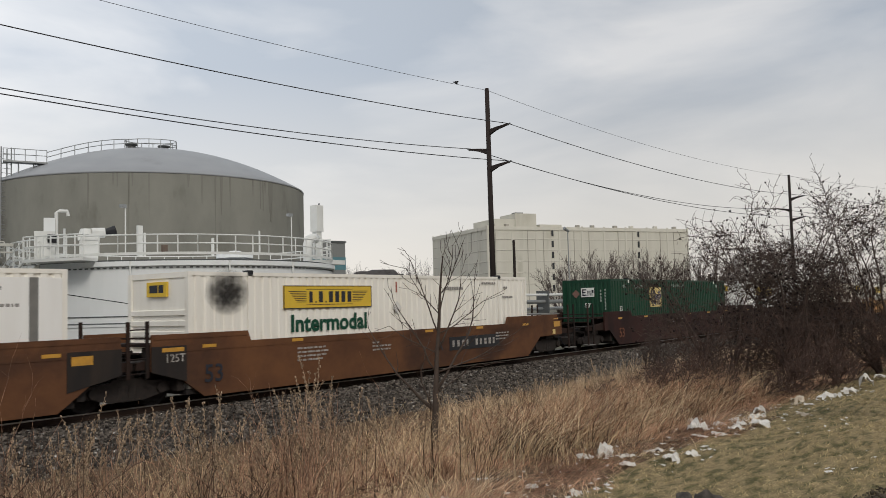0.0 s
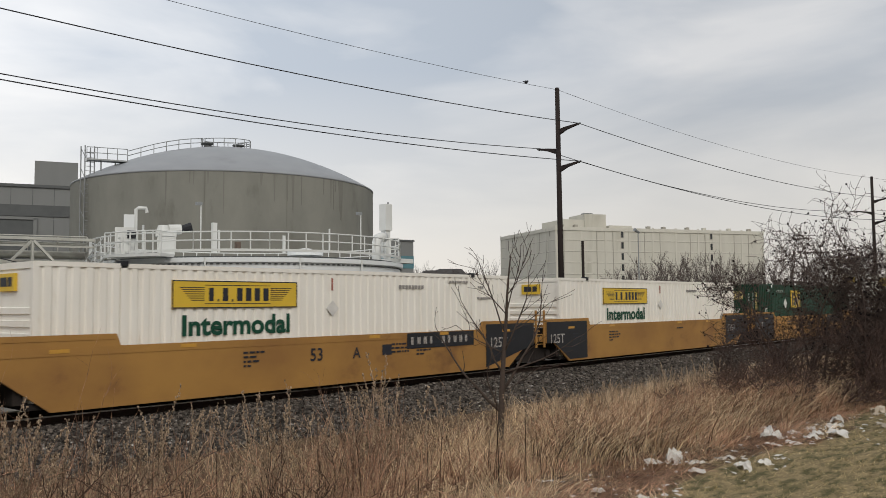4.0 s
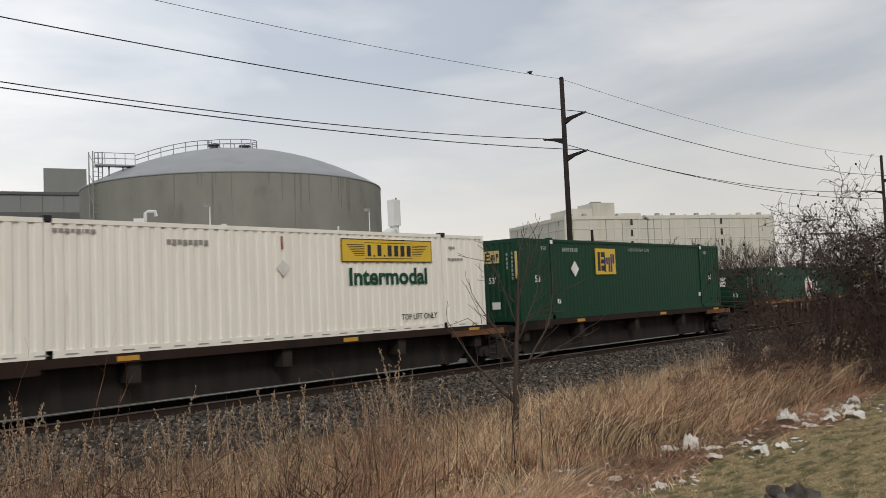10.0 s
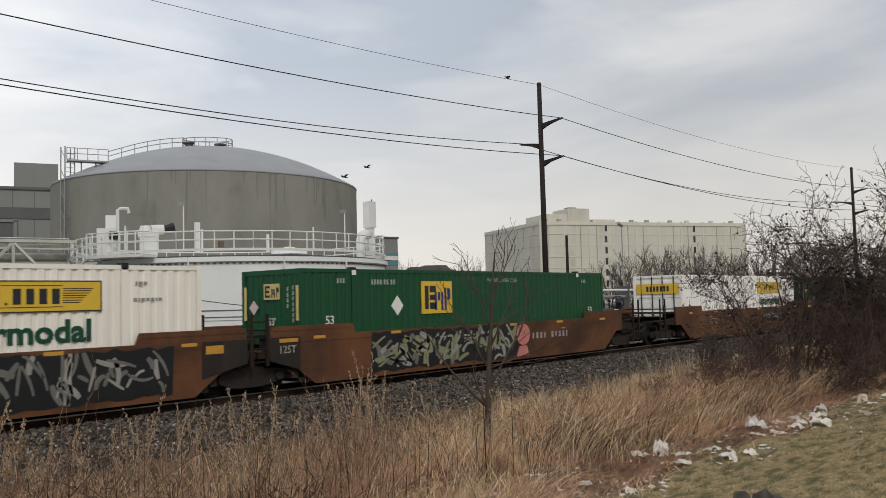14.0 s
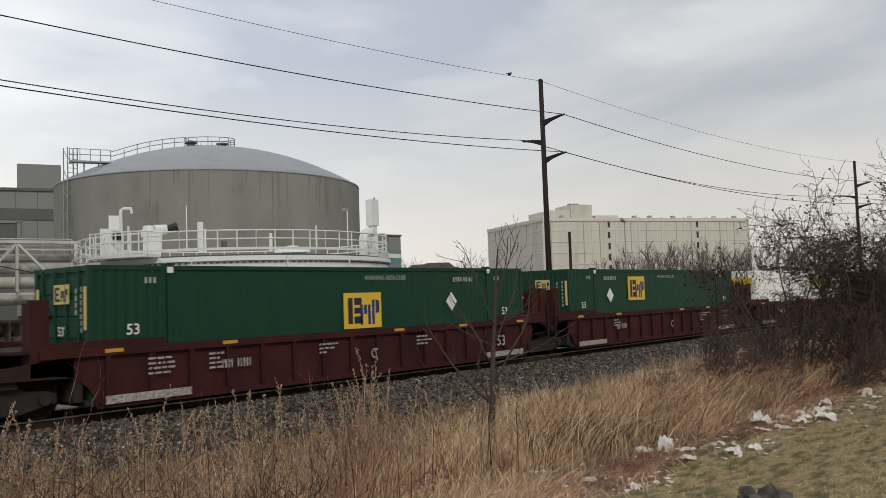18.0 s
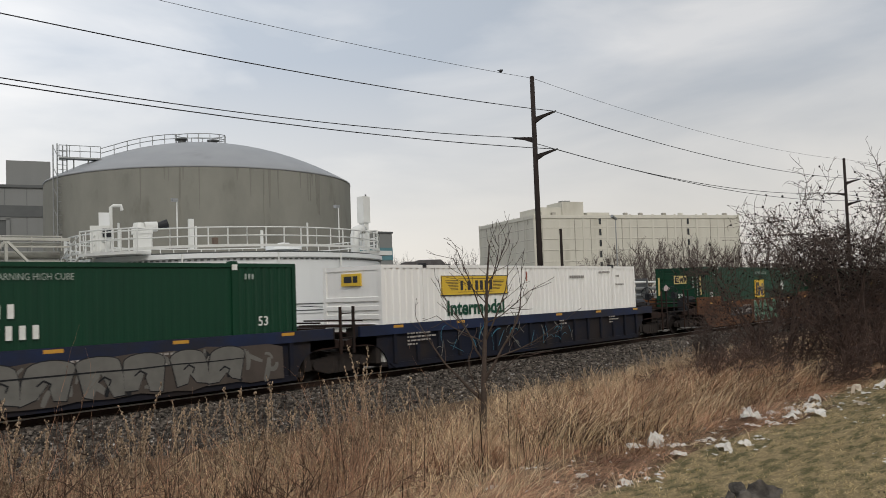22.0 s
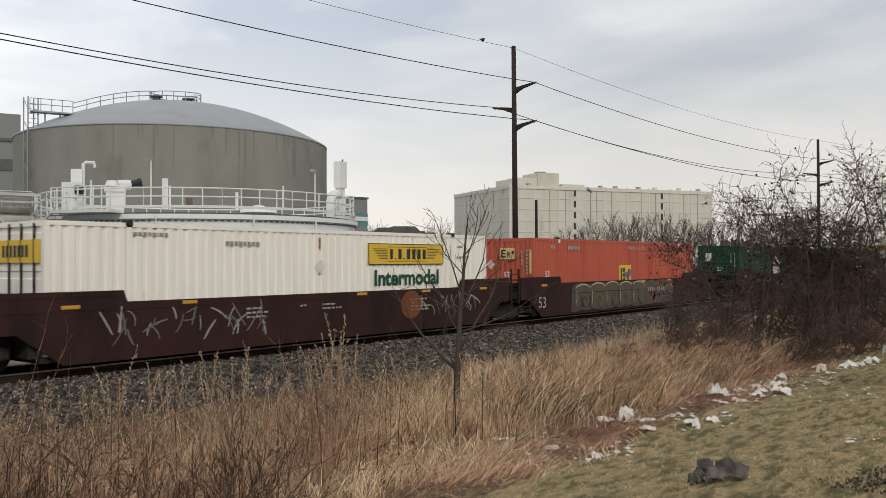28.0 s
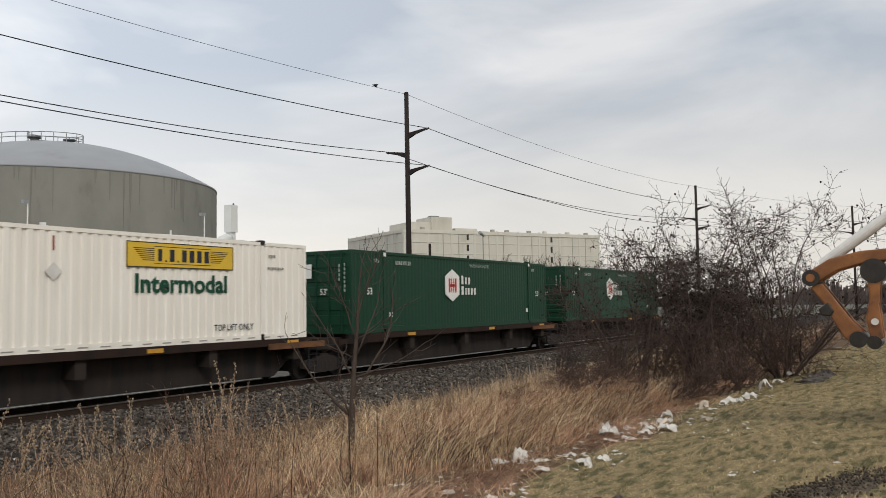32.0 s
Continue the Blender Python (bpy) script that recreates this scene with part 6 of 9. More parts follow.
for k in range(6):
    z = BH - 4.6 - 4.3 * k
    part("floor_band", Shape().box(-0.12, BL, -0.12, 0, z, z + 0.45), CREAM_EDGE, ware)
    part("floor_band", Shape().box(-0.12, 0, 0, BS, z, z + 0.45), CREAM_EDGE, ware)
    # shadow line below each floor band, put in as a darker strip
    part("floor_joint", Shape().box(-0.05, BL, -0.05, 0, z - 0.16, z), SHADE_AND_DRAIN, ware)
    part("floor_joint", Shape().box(-0.05, 0, 0, BS, z - 0.16, z), SHADE_AND_DRAIN, ware)
    for x in (28.4, 69.5):
        w = part("window", Shape().box(x - 0.55, x + 0.55, -0.1, 0.05, z + 1.3, z + 3.8), GLASS_DARK, ware, "dark upright window slot")
        part("window_frame", Shape().box(x - 0.75, x - 0.55, -0.2, 0.0, z + 1.2, z + 3.9).box(x + 0.55, x + 0.75, -0.2, 0.0, z + 1.2, z + 3.9), CREAM_EDGE, w)
    part("window", Shape().box(-0.1, 0.05, 35 - 0.4, 35 + 0.4, z + 1.2, z + 3.9), GLASS_DARK, ware, "dark upright window slot")
part("stair_head", Shape().box(4, 22, 2, 20, BH, BH + 3.4), CREAM, ware, "cream stair head on the roof")
part("lift_head", Shape().box(13, 22.3, 1.5, 14, BH, BH + 5.6), CREAM, ware, "cream lift head on the roof")
part("roof_fan", Shape().box(15, 18.5, 5, 8, BH + 5.6, BH + 6.4), GREY_SHEET, ware)
part("roof_house", Shape().box(23.5, 33.5, 1, 10, BH, BH + 1.4), CREAM, ware)
for i in range(9):
    x = (i + 0.5) * BL / 9 + (1.4 if i % 2 else -2.1)
    part("drain_pipe", Shape().box(x - 0.10, x + 0.10, -0.22, -0.10, -1, BH - 1.2), SHADE_AND_DRAIN, ware, "thin dark drain pipe")
for i in range(5):
    y = (i + 0.6) * BS / 6
    part("drain_pipe", Shape().box(-0.22, -0.10, y - 0.12, y + 0.12, BH - 3 - (i % 3) * 5, BH - 0.6), SHADE_AND_DRAIN, ware, "thin dark drain pipe")
for x in (2, 8, 40, 47, 58, 66, 78, 88):
    part("roof_stub", Shape().box(x, x + 1.4, 0.2, 1.6, BH, BH + 1.3), SHADE_AND_DRAIN if int(x) % 3 else CREAM_EDGE, ware)

# ---- steel poles and their cables ----
POLES = [(Vector((-9.4, 28.0, 0)), 13.7), (Vector((37.6, 24.8, 0)), 13.67), (polar(14.32, 87.4), 13.67), (polar(5.15, 116.0), 13.67)]
ARMS = ((11.5, -1), (10.46, 1), (9.50, -1))
tips = []
for (p, top), lean in zip(POLES, (0, 0.10, 0, 0)):
    pole = thing("utility_pole", "slim dark weathered steel utility pole with bracket arms", "utility pole", pose(p.x, p.y, 0), "poles along the track")
    part("shaft", Shape().tube((0, 0, -0.6), (-lean, 0, top), 0.17, 0.12, 12), POLE_STEEL, pole, smooth=True)
    part("cap", Shape().tube((-lean, 0, top), (-lean, 0, top + 0.1), 0.13, 0.10, 12), POLE_STEEL, pole)
    got = [Vector((p.x - lean, p.y, top))]
    for z, sy in ARMS:
        zz = z * top / 13.67
        tip = Vector((-0.06, sy * 1.22, zz + 0.16))
        arm = Shape()
        for yy, z0, z1, w in ((sy * 0.10, zz - 0.26, zz + 0.04, 0.07), (sy * 0.55, zz - 0.06, zz + 0.11, 0.06), (sy * 1.22, zz + 0.10, zz + 0.19, 0.05)):
            arm.v += [(-lean * 0.8 - w, yy, z0), (-lean * 0.8 + w, yy, z0), (-lean * 0.8 + w, yy, z1), (-lean * 0.8 - w, yy, z1)]
        for k in (0, 4):
            for q in range(4):
                arm.face(k + q, k + (q + 1) % 4, k + 4 + (q + 1) % 4, k + 4 + q)
        arm.face(0, 1, 2, 3)
        arm.face(8, 9, 10, 11)
        part("arm", arm, POLE_STEEL, pole, "tapered bracket arm")
        part("insulator", Shape().tube(tip - Vector((0, 0, 0.04)), tip + Vector((0, sy * 0.16, 0.03)), 0.055, 0.04, 8), GREY_DARK, pole)
        got.append(Vector((p.x, p.y + sy * 1.22, zz + 0.2)))
    tips.append(got)
SAG = (0.70, 0.76, 1.00, 0.85)
for a, b in zip(tips, tips[1:]):
    for k, (u, v) in enumerate(zip(a, b)):
        pts = []
        for i in range(25):
            f = i / 24
            q = u.lerp(v, f)
            q.z -= 4 * SAG[k] * f * (1 - f) * ((v - u).length / 47) ** 2
            pts.append(q)
        single("overhead_cable", Shape().line(pts, 0.020 if k else 0.010, 5), CABLE, "thin dark overhead cable between steel poles" if k else "hair-thin dark earth wire along the pole tops", "cable", "overhead cables")
far_end = [t + Vector((200, -60, 0)) for t in tips[-1]]
for k, (u, v) in enumerate(zip(tips[-1], far_end)):
    pts = []
    for i in range(13):
        q = u.lerp(v, i / 12)
        q.z -= 4 * 2.2 * (i / 12) * (1 - i / 12)
        pts.append(q)
    single("overhead_cable", Shape().line(pts, 0.02, 5), CABLE, "thin dark overhead cable leading on", "cable", "overhead cables")
# low service cable that drops past the shed to the tank
pts = []
for i in range(25):
    f = i / 24
    x = -9.4 + 46.9 * f
    pts.append(Vector((x, 28.0 - 3.0 * min(1.0, f / 0.3), 1.94 + 0.00617 * (23 - x) ** 2 + 0.048 * (23 - x))))
single("service_cable", Shape().line(pts, 0.015, 5), CABLE, "low slack dark service cable", "cable", "overhead cables")

# pole and lamp in front of the warehouse, low pipe racks behind the track
wood = polar(31.97, 95)
pole = thing("wooden_pole", "short weathered wooden pole", "utility pole", pose(wood.x, wood.y, 0))
part("shaft", Shape().tube((0, 0, -0.5), (0, 0, EYE_Z + 0.0728 * 95), 0.19, 0.15, 10), POLE_STEEL, pole)
lampp = polar(28.34, 150)
pole = thing("street_lamp", "tall thin grey street lamp", "street lamp", pose(lampp.x, lampp.y, 0))
part("post", Shape().tube((0, 0, -0.5), (0, 0, EYE_Z + 0.081 * 150), 0.13, 0.09, 8), GALV, pole)
part("lamp_head", Shape().tube((0.3, 0, EYE_Z + 0.081 * 150), (-0.9, 0.2, EYE_Z + 0.0845 * 150), 0.22, 0.3, 8), GALV, pole, "flat lamp head")
for n, (xa, xb, yy) in enumerate(((30, 47, 29.0), (46, 66, 31.0), (66, 100, 30.0))):
    low = thing("low_pipe_rack", "low steel rack with grey pipes behind the track", "pipe rack", pose(xa, yy, 0), "low pipe racks")
    L = xb - xa
    for k, (z, r, m) in enumerate(((2.75, 0.09, PIPE_WHITE), (2.25, 0.14, GREY_SHEET), (1.75, 0.11, GALV), (1.25, 0.10, PIPE_WHITE))):
        part("pipe", Shape().tube((0, 0.2 * k, z), (L, 0.2 * k, z), r, n=8), m, low)
    for k in range(int(L / 4) + 1):
        part("frame_post", Shape().box(k * 4 - 0.08, k * 4 + 0.08, -0.15, 0.85, -0.5, 3.05), GREY_DARK, low)
for k, az in enumerate((37.4, 35.6)):
    q = polar(az, 60)
    single("horizontal_vessel", Shape().tube((q.x - 2.2, q.y, 1.3), (q.x + 2.2, q.y, 1.3), 0.75, n=16).box(q.x - 1.6, q.x - 1.2, q.y - 0.5, q.y + 0.5, -0.5, 1.0).box(q.x + 1.2, q.x + 1.6, q.y - 0.5, q.y + 0.5, -0.5, 1.0), GREY_DARK, "dark horizontal vessel on saddles in the yard", "vessel", "yard vessels")

# far houses
rnd = random.Random(5)
for k, (az, el, wd) in enumerate(((43.0, 0.036, 9), (42.1, 0.040, 13), (41.0, 0.0415, 16), (40.1, 0.036, 10), (39.2, 0.034, 9), (36.9, 0.032, 12))):
    r = 340 + 25 * (k % 3)
    p = polar(az, r)
    z = EYE_Z + el * r
    house = thing("far_house", "distant low house with pitched grey roof", "house", pose(p.x, p.y, 0, 0, 0, az + 90 + rnd.uniform(-15, 15)), "far houses")
    part("wall", Shape().box(-wd / 2, wd / 2, -6, 6, -1, z - 3.2), BRICK_FAR, house)
    part("roof", Shape().prism([(-wd / 2 - 0.5, z - 3.2), (wd / 2 + 0.5, z - 3.2), (wd / 2 - 3, z), (-wd / 2 + 3, z)], -6.5, 6.5), ROOF_FAR, house)
    for w in range(3):
        x = -wd / 3 + w * wd / 3
        part("window", Shape().box(x - 0.9, x + 0.9, 6.0, 6.15, z - 7.5, z - 5), GLASS_DARK, house)

# ---- plants: all bare or dead, early spring ----
STRAW_BLADE = surface("pale_dead_grass_blade", (0.69, 0.53, 0.345), 0.8, second=(0.37, 0.245, 0.145), scale=1.5, amount=1.0, vary=0.75)
RUSSET_BLADE = surface("russet_dead_grass_blade", (0.47, 0.27, 0.165), 0.8, second=(0.175, 0.09, 0.058), scale=1.2, amount=1.0, vary=0.8)
TURF_BLADE = surface("short_turf_blade", (0.56, 0.435, 0.23), 0.8, second=(0.31, 0.232, 0.122), scale=12, amount=0.9, vary=0.6, stain=(0.155, 0.140, 0.062), stain_scale=6.0, stain_at=0.46, stretch=(0.45, 1, 1), crumb=8, crumb_rough=0.66)
BLEACHED = surface("bleached_straw", (0.64, 0.50, 0.31), 0.75, second=(0.44, 0.30, 0.17), scale=2, amount=1.0, vary=0.6)
THORN = surface("reddish_thorn_twig", (0.095, 0.062, 0.050), 0.9, second=(0.06, 0.042, 0.036), scale=4, vary=0.5)
BARK = surface("grey_brown_bark", (0.075, 0.056, 0.045), 0.85, second=(0.045, 0.034, 0.029), scale=14, bump=0.4, bump_scale=60)
TWIG = surface("dark_twig_bark", (0.070, 0.052, 0.045), 0.9, second=(0.11, 0.078, 0.064), scale=4, vary=0.4)
CANE = surface("reddish_cane", (0.42, 0.25, 0.16), 0.8, second=(0.13, 0.072, 0.05), scale=2, amount=1.0, vary=0.7)
WEED = surface("dry_weed_stem", (0.54, 0.41, 0.28), 0.85, second=(0.21, 0.14, 0.092), scale=3, amount=1.0, vary=0.55)
SEED = surface("dry_seed_head", (0.42, 0.32, 0.22), 0.95, second=(0.18, 0.125, 0.083), scale=20, amount=1.0, vary=0.55)
BERRY = surface("dried_dark_berry", (0.018, 0.013, 0.012), 0.7, scale=8)
FAR_TWIG = surface("far_bare_wood", (0.125, 0.10, 0.09), 0.95, second=(0.09, 0.074, 0.068), scale=0.3, vary=0.3)


FAR_DARK = surface("far_dark_wood", (0.075, 0.06, 0.055), 0.95, second=(0.05, 0.042, 0.04), scale=0.3, vary=0.3)
DARK_STEM = surface("dark_dead_stem", (0.085, 0.05, 0.034), 0.85, second=(0.045, 0.03, 0.023), scale=3, amount=1.0, vary=0.6)


GX, GY = np.array(gx), np.array(LINE_Y, float)
GZ = np.array([q[2] for q in g.v]).reshape(len(GY), len(GX))


def lie_many(x, y):
    """The height of the ground sheet under many places."""
    i = np.clip(np.searchsorted(GX, x) - 1, 0, len(GX) - 2)
    j = np.clip(np.searchsorted(GY, y) - 1, 0, len(GY) - 2)
    u, w = (x - GX[i]) / (GX[i + 1] - GX[i]), (y - GY[j]) / (GY[j + 1] - GY[j])
    return GZ[j, i] * (1 - u) * (1 - w) + GZ[j, i + 1] * u * (1 - w) + GZ[j + 1, i] * (1 - u) * w + GZ[j + 1, i + 1] * u * w


def blades(name, x, y, height, width, lean, heading, material, label, category, levels=3, droop=0.6, sink=0.03):
    """A sward of single tapered, bending blades in one mesh."""
    n = len(x)
    z = lie_many(x, y)
    side = np.stack([-np.sin(heading), np.cos(heading)], 1)
    ahead = np.stack([np.cos(heading), np.sin(heading)], 1)
    face = np.random.uniform(0, 2 * np.pi, n)
    side = np.stack([np.cos(face), np.sin(face)], 1)
    vs = np.zeros((n, (levels + 1) * 2, 3))
    for k in range(levels + 1):
        f = k / levels
        out = lean * (f ** 1.7) * height
        up = height * f * (1 - droop * lean * f * 0.45)
        w = width * (1 - 0.85 * f)
        for s, sg in enumerate((-1, 1)):
            vs[:, 2 * k + s, 0] = x + ahead[:, 0] * out + sg * side[:, 0] * w / 2
            vs[:, 2 * k + s, 1] = y + ahead[:, 1] * out + sg * side[:, 1] * w / 2
            vs[:, 2 * k + s, 2] = z - sink + np.maximum(up, 0.02)
    base = (np.arange(n) * (levels + 1) * 2)[:, None, None]
    quad = np.array([[2 * k, 2 * k + 1, 2 * k + 3, 2 * k + 2] for k in range(levels)])[None]
    faces = (base + quad).reshape(-1, 4)
    return tagged(new(name, raw_mesh(name, vs.reshape(-1, 3), faces, material)), label, category, kind="stuff")


rng = np.random.default_rng(11)


def scatter(n, x0, x1, y0, y1, power=1.6):
    """Places that thin out away from x0."""
    return x0 + (x1 - x0) * rng.random(n) ** power, y0 + (y1 - y0) * rng.random(n)


def patchy(x, y, size, cut):
    v = np.sin(x / size + 1.3 * np.sin(y / size * 0.9 + 0.4)) + np.sin(y / size * 1.3 + 0.8 * np.sin(x / size * 0.7)) + rng.normal(0, 0.5, len(x))
    return v > cut


def tussocks(name, cx, cy, per, radius, tall, material, label, lean=(0.15, 0.9), drift=(0.0, 0.0), width=(0.004, 0.009), levels=3, droop=0.6):
    """Clumps of blades that fan out from their middles."""
    n = len(cx) * per
    a = rng.uniform(0, 6.283, n)
    f = rng.random(n) ** 0.6
    rad = f * np.repeat(radius * rng.uniform(0.6, 1.4, len(cx)), per)
    hx = np.cos(a) * f * 0.8 + drift[0] + np.repeat(rng.normal(0, 0.55, len(cx)), per) + rng.normal(0, 0.30, n)
    hy = np.sin(a) * f * 0.8 + drift[1] + np.repeat(rng.normal(0, 0.55, len(cx)), per) + rng.normal(0, 0.30, n)
    high = np.repeat(tall, per) * rng.uniform(0.35, 1.12, n)
    return blades(name, np.repeat(cx, per) + rad * np.cos(a), np.repeat(cy, per) + rad * np.sin(a), high, rng.uniform(*width, n),
                  rng.uniform(*lean, n) * (0.45 + 0.75 * f), np.arctan2(hy, hx), material, label, "grass", levels, droop)


# tall pale grass below the ballast, in clumps
x, y = scatter(4300, 1.0, 75.0, 5.4, 14.6, 1.6)
edge = np.interp(x, (4, 9, 13, 20, 30), (10.7, 10.9, 11.6, 12.6, 13.6)) + 0.45 * np.sin(x * 1.7) + 0.3 * np.sin(x * 4.3) + rng.normal(0, 0.25, len(x))
keep = (patchy(x, y, 0.8, -0.45) | ((x < 10) & patchy(x, y, 0.5, -1.0))) & (y > np.interp(x, (2, 8, 13, 25), (5.3, 5.6, 8.4, 8.8)) + 0.6 * np.sin(x * 0.9) * (x > 9)) & (y < edge)
x, y = x[keep], y[keep]
tussocks("pale_dead_grass", x, y, 26, 0.15, rng.uniform(0.28, 0.72, len(x)) * np.interp(x, (3, 9, 14), (0.55, 0.70, 1.0)), STRAW_BLADE, "clumps of tall pale dead grass along the ditch", lean=(0.2, 1.2), drift=(0.25, -0.1), width=(0.006, 0.013))
# russet grass nearer
x, y = scatter(2600, 1.5, 60.0, 4.9, 11.5, 1.5)
keep = patchy(x, y, 0.5, -0.35) & ((x > 8.5) | (rng.random(len(x)) < 0.35)) & (y > 5.5 + 0.25 * np.sin(x * 1.1) + 0.008 * x)
x, y = x[keep], y[keep]
tussocks("russet_dead_grass", x, y, 24, 0.16, rng.uniform(0.30, 0.75, len(x)) * np.clip((y - 5.2) / 2.2, 0.30, 1.0), RUSSET_BLADE, "clumps of russet dead grass bent over", lean=(0.4, 1.9), drift=(0.1, -0.35), width=(0.007, 0.014))
# high tangled bank of grass that runs up to the thicket
f = rng.random(640)
x, y = 12.0 + 8.2 * f, 7.6 - 0.7 * f + rng.normal(0, 0.75, 640)
keep = y > 5.6
x, y, f = x[keep], y[keep], f[keep]
tussocks("tangled_grass_bank", x, y, 22, 0.18, rng.uniform(0.55, 1.05, len(x)) * (0.75 + 0.3 * f) * np.clip((y - 5.0) / 1.6, 0.35, 1.0), RUSSET_BLADE, "high tangled bank of tan and russet grass", lean=(0.2, 2.0), drift=(0.05, -0.2), width=(0.008, 0.017), levels=4)
tussocks("pale_grass_in_bank", x[::3], y[::3], 22, 0.22, rng.uniform(0.5, 1.0, len(x[::3])) * np.clip((y[::3] - 5.0) / 1.6, 0.35, 1.0), STRAW_BLADE, "pale straws standing in the tangled bank", lean=(0.2, 1.2), drift=(0.1, -0.4), levels=4)
n = 1500
f = rng.random(n)
x, y = 10.5 + 10.5 * f, 7.4 - 0.7 * f + rng.normal(0, 0.9, n)
keep = y > 5.5
x, y, n = x[keep], y[keep], int(keep.sum())
blades("arching_stalks", x, y, rng.uniform(0.7, 1.35, n) * np.clip((y - 4.6) / 1.8, 0.4, 1.0), rng.uniform(0.009, 0.016, n), rng.uniform(0.6, 1.7, n), rng.normal(-0.9, 1.1, n), BLEACHED, "long pale stalks arching out of the bank", "grass", levels=6, droop=0.9)
n = 1300
f = rng.random(n)
x, y = 10.5 + 11.0 * f, 7.3 - 0.7 * f + rng.normal(0, 0.8, n)
keep = y > 5.5
x, y, n = x[keep], y[keep], int(keep.sum())
blades("dark_arching_stalks", x, y, rng.uniform(0.6, 1.25, n) * np.clip((y - 4.6) / 1.8, 0.4, 1.0), rng.uniform(0.009, 0.016, n), rng.uniform(0.4, 1.7, n), rng.normal(-0.9, 1.3, n), DARK_STEM, "long dark stalks arching out of the bank", "weed", levels=6, droop=0.9)
# bleached single straws over all
x, y = scatter(7000, 1.0, 45.0, 5.3, 11.8, 1.4)
n = len(x)
blades("bleached_straws", x, y, rng.uniform(0.35, 1.0, n) * np.clip((y - 4.9) / 1.5, 0.3, 1.0), rng.uniform(0.006, 0.011, n), rng.uniform(0.2, 1.5, n), rng.uniform(0, 6.28, n), BLEACHED, "loose bleached grass straws leaning all ways", "grass", levels=4)
# dark stems of last year's weeds
x, y = scatter(9000, 1.0, 40.0, 5.6, 12.4, 1.5)
keep = patchy(x, y, 0.45, 0.1) & ((x > 9) | (rng.random(len(x)) < 0.55))
x, y = x[keep], y[keep]
n = len(x)
blades("dark_weed_stems", x, y, rng.uniform(0.30, 1.0, n), rng.uniform(0.006, 0.011, n), rng.uniform(0.05, 0.9, n), rng.uniform(0, 6.28, n), DARK_STEM, "thin dark stems of dead weeds", "weed", levels=4)
# straight single stalks in the foreground
n = 70
x, y = rng.uniform(1.2, 9.5, n), rng.uniform(6.4, 9.8, n)
blades("straight_dead_stalks", x, y, rng.uniform(0.9, 1.65, n), rng.uniform(0.012, 0.020, n), rng.uniform(0.0, 0.14, n), rng.uniform(0, 6.28, n), DARK_STEM, "straight single stalks of dead weeds", "weed", levels=3)
# thatch: flattened stalks over the slope and the edge of the turf
x, y = scatter(52000, 1.5, 34.0, 4.2, 9.4, 1.5)
keep = patchy(x, y, 0.5, -0.9) & (y > 4.85 + 0.35 * np.sin(x * 1.3) + 0.2 * np.sin(x * 4.1) + rng.normal(0, 0.14, len(x)))
x, y = x[keep], y[keep]
n = len(x)
swirl = 1.3 * np.sin(x * 0.9 + 1.1 * np.sin(y * 1.3)) + 0.9 * np.cos(y * 1.7) - 0.5
blades("flattened_thatch", x, y, rng.uniform(0.12, 0.42, n), rng.uniform(0.005, 0.010, n), rng.uniform(1.1, 2.2, n), swirl + rng.normal(0, 0.6, n), RUSSET_BLADE, "flattened russet thatch along the turf edge", "grass", levels=2, droop=0.9, sink=0.0)
x, y = scatter(14000, 1.5, 30.0, 4.4, 9.0, 1.5)
keep = patchy(x, y, 0.6, -0.2)
x, y = x[keep], y[keep]
n = len(x)
swirl = 1.3 * np.sin(x * 0.9 + 1.1 * np.sin(y * 1.3)) + 0.9 * np.cos(y * 1.7) - 0.5
blades("flattened_pale_thatch", x, y, rng.uniform(0.15, 0.45, n), rng.uniform(0.005, 0.009, n), rng.uniform(1.0, 2.2, n), swirl + rng.normal(0, 0.8, n), STRAW_BLADE, "flattened pale stalks over the russet thatch", "grass", droop=0.9, sink=0.0)
# turf in small tufts
cx, cy = scatter(21000, 3.0, 40.0, -0.5, 5.5, 1.9)
cx, cy = np.append(cx, rng.normal(4.0, 7.0, 3500)), np.append(cy, np.minimum(rng.normal(-1.5, 4.0, 3500), 5.4))
keep = (cy < 4.95 + 0.35 * np.sin(cx * 1.3) + 0.2 * np.sin(cx * 4.1) + rng.normal(0, 0.18, len(cx)))
cx, cy = cx[keep], cy[keep]
n = len(cx) * 8
spread = np.repeat(rng.uniform(0.02, 0.10, len(cx)), 8)
x, y = np.repeat(cx, 8) + rng.normal(0, 1, n) * spread, np.repeat(cy, 8) + rng.normal(0, 1, n) * spread
big = np.repeat(rng.uniform(0.5, 1.2, len(cx)), 8)
blades("short_turf", x, y, rng.uniform(0.026, 0.066, n) * big, rng.uniform(0.005, 0.009, n) * (1 + x / 25), rng.uniform(0.2, 1.2, n), rng.uniform(0, 6.28, n), TURF_BLADE, "short patchy green and straw-coloured turf", "lawn", levels=2, sink=0.008)


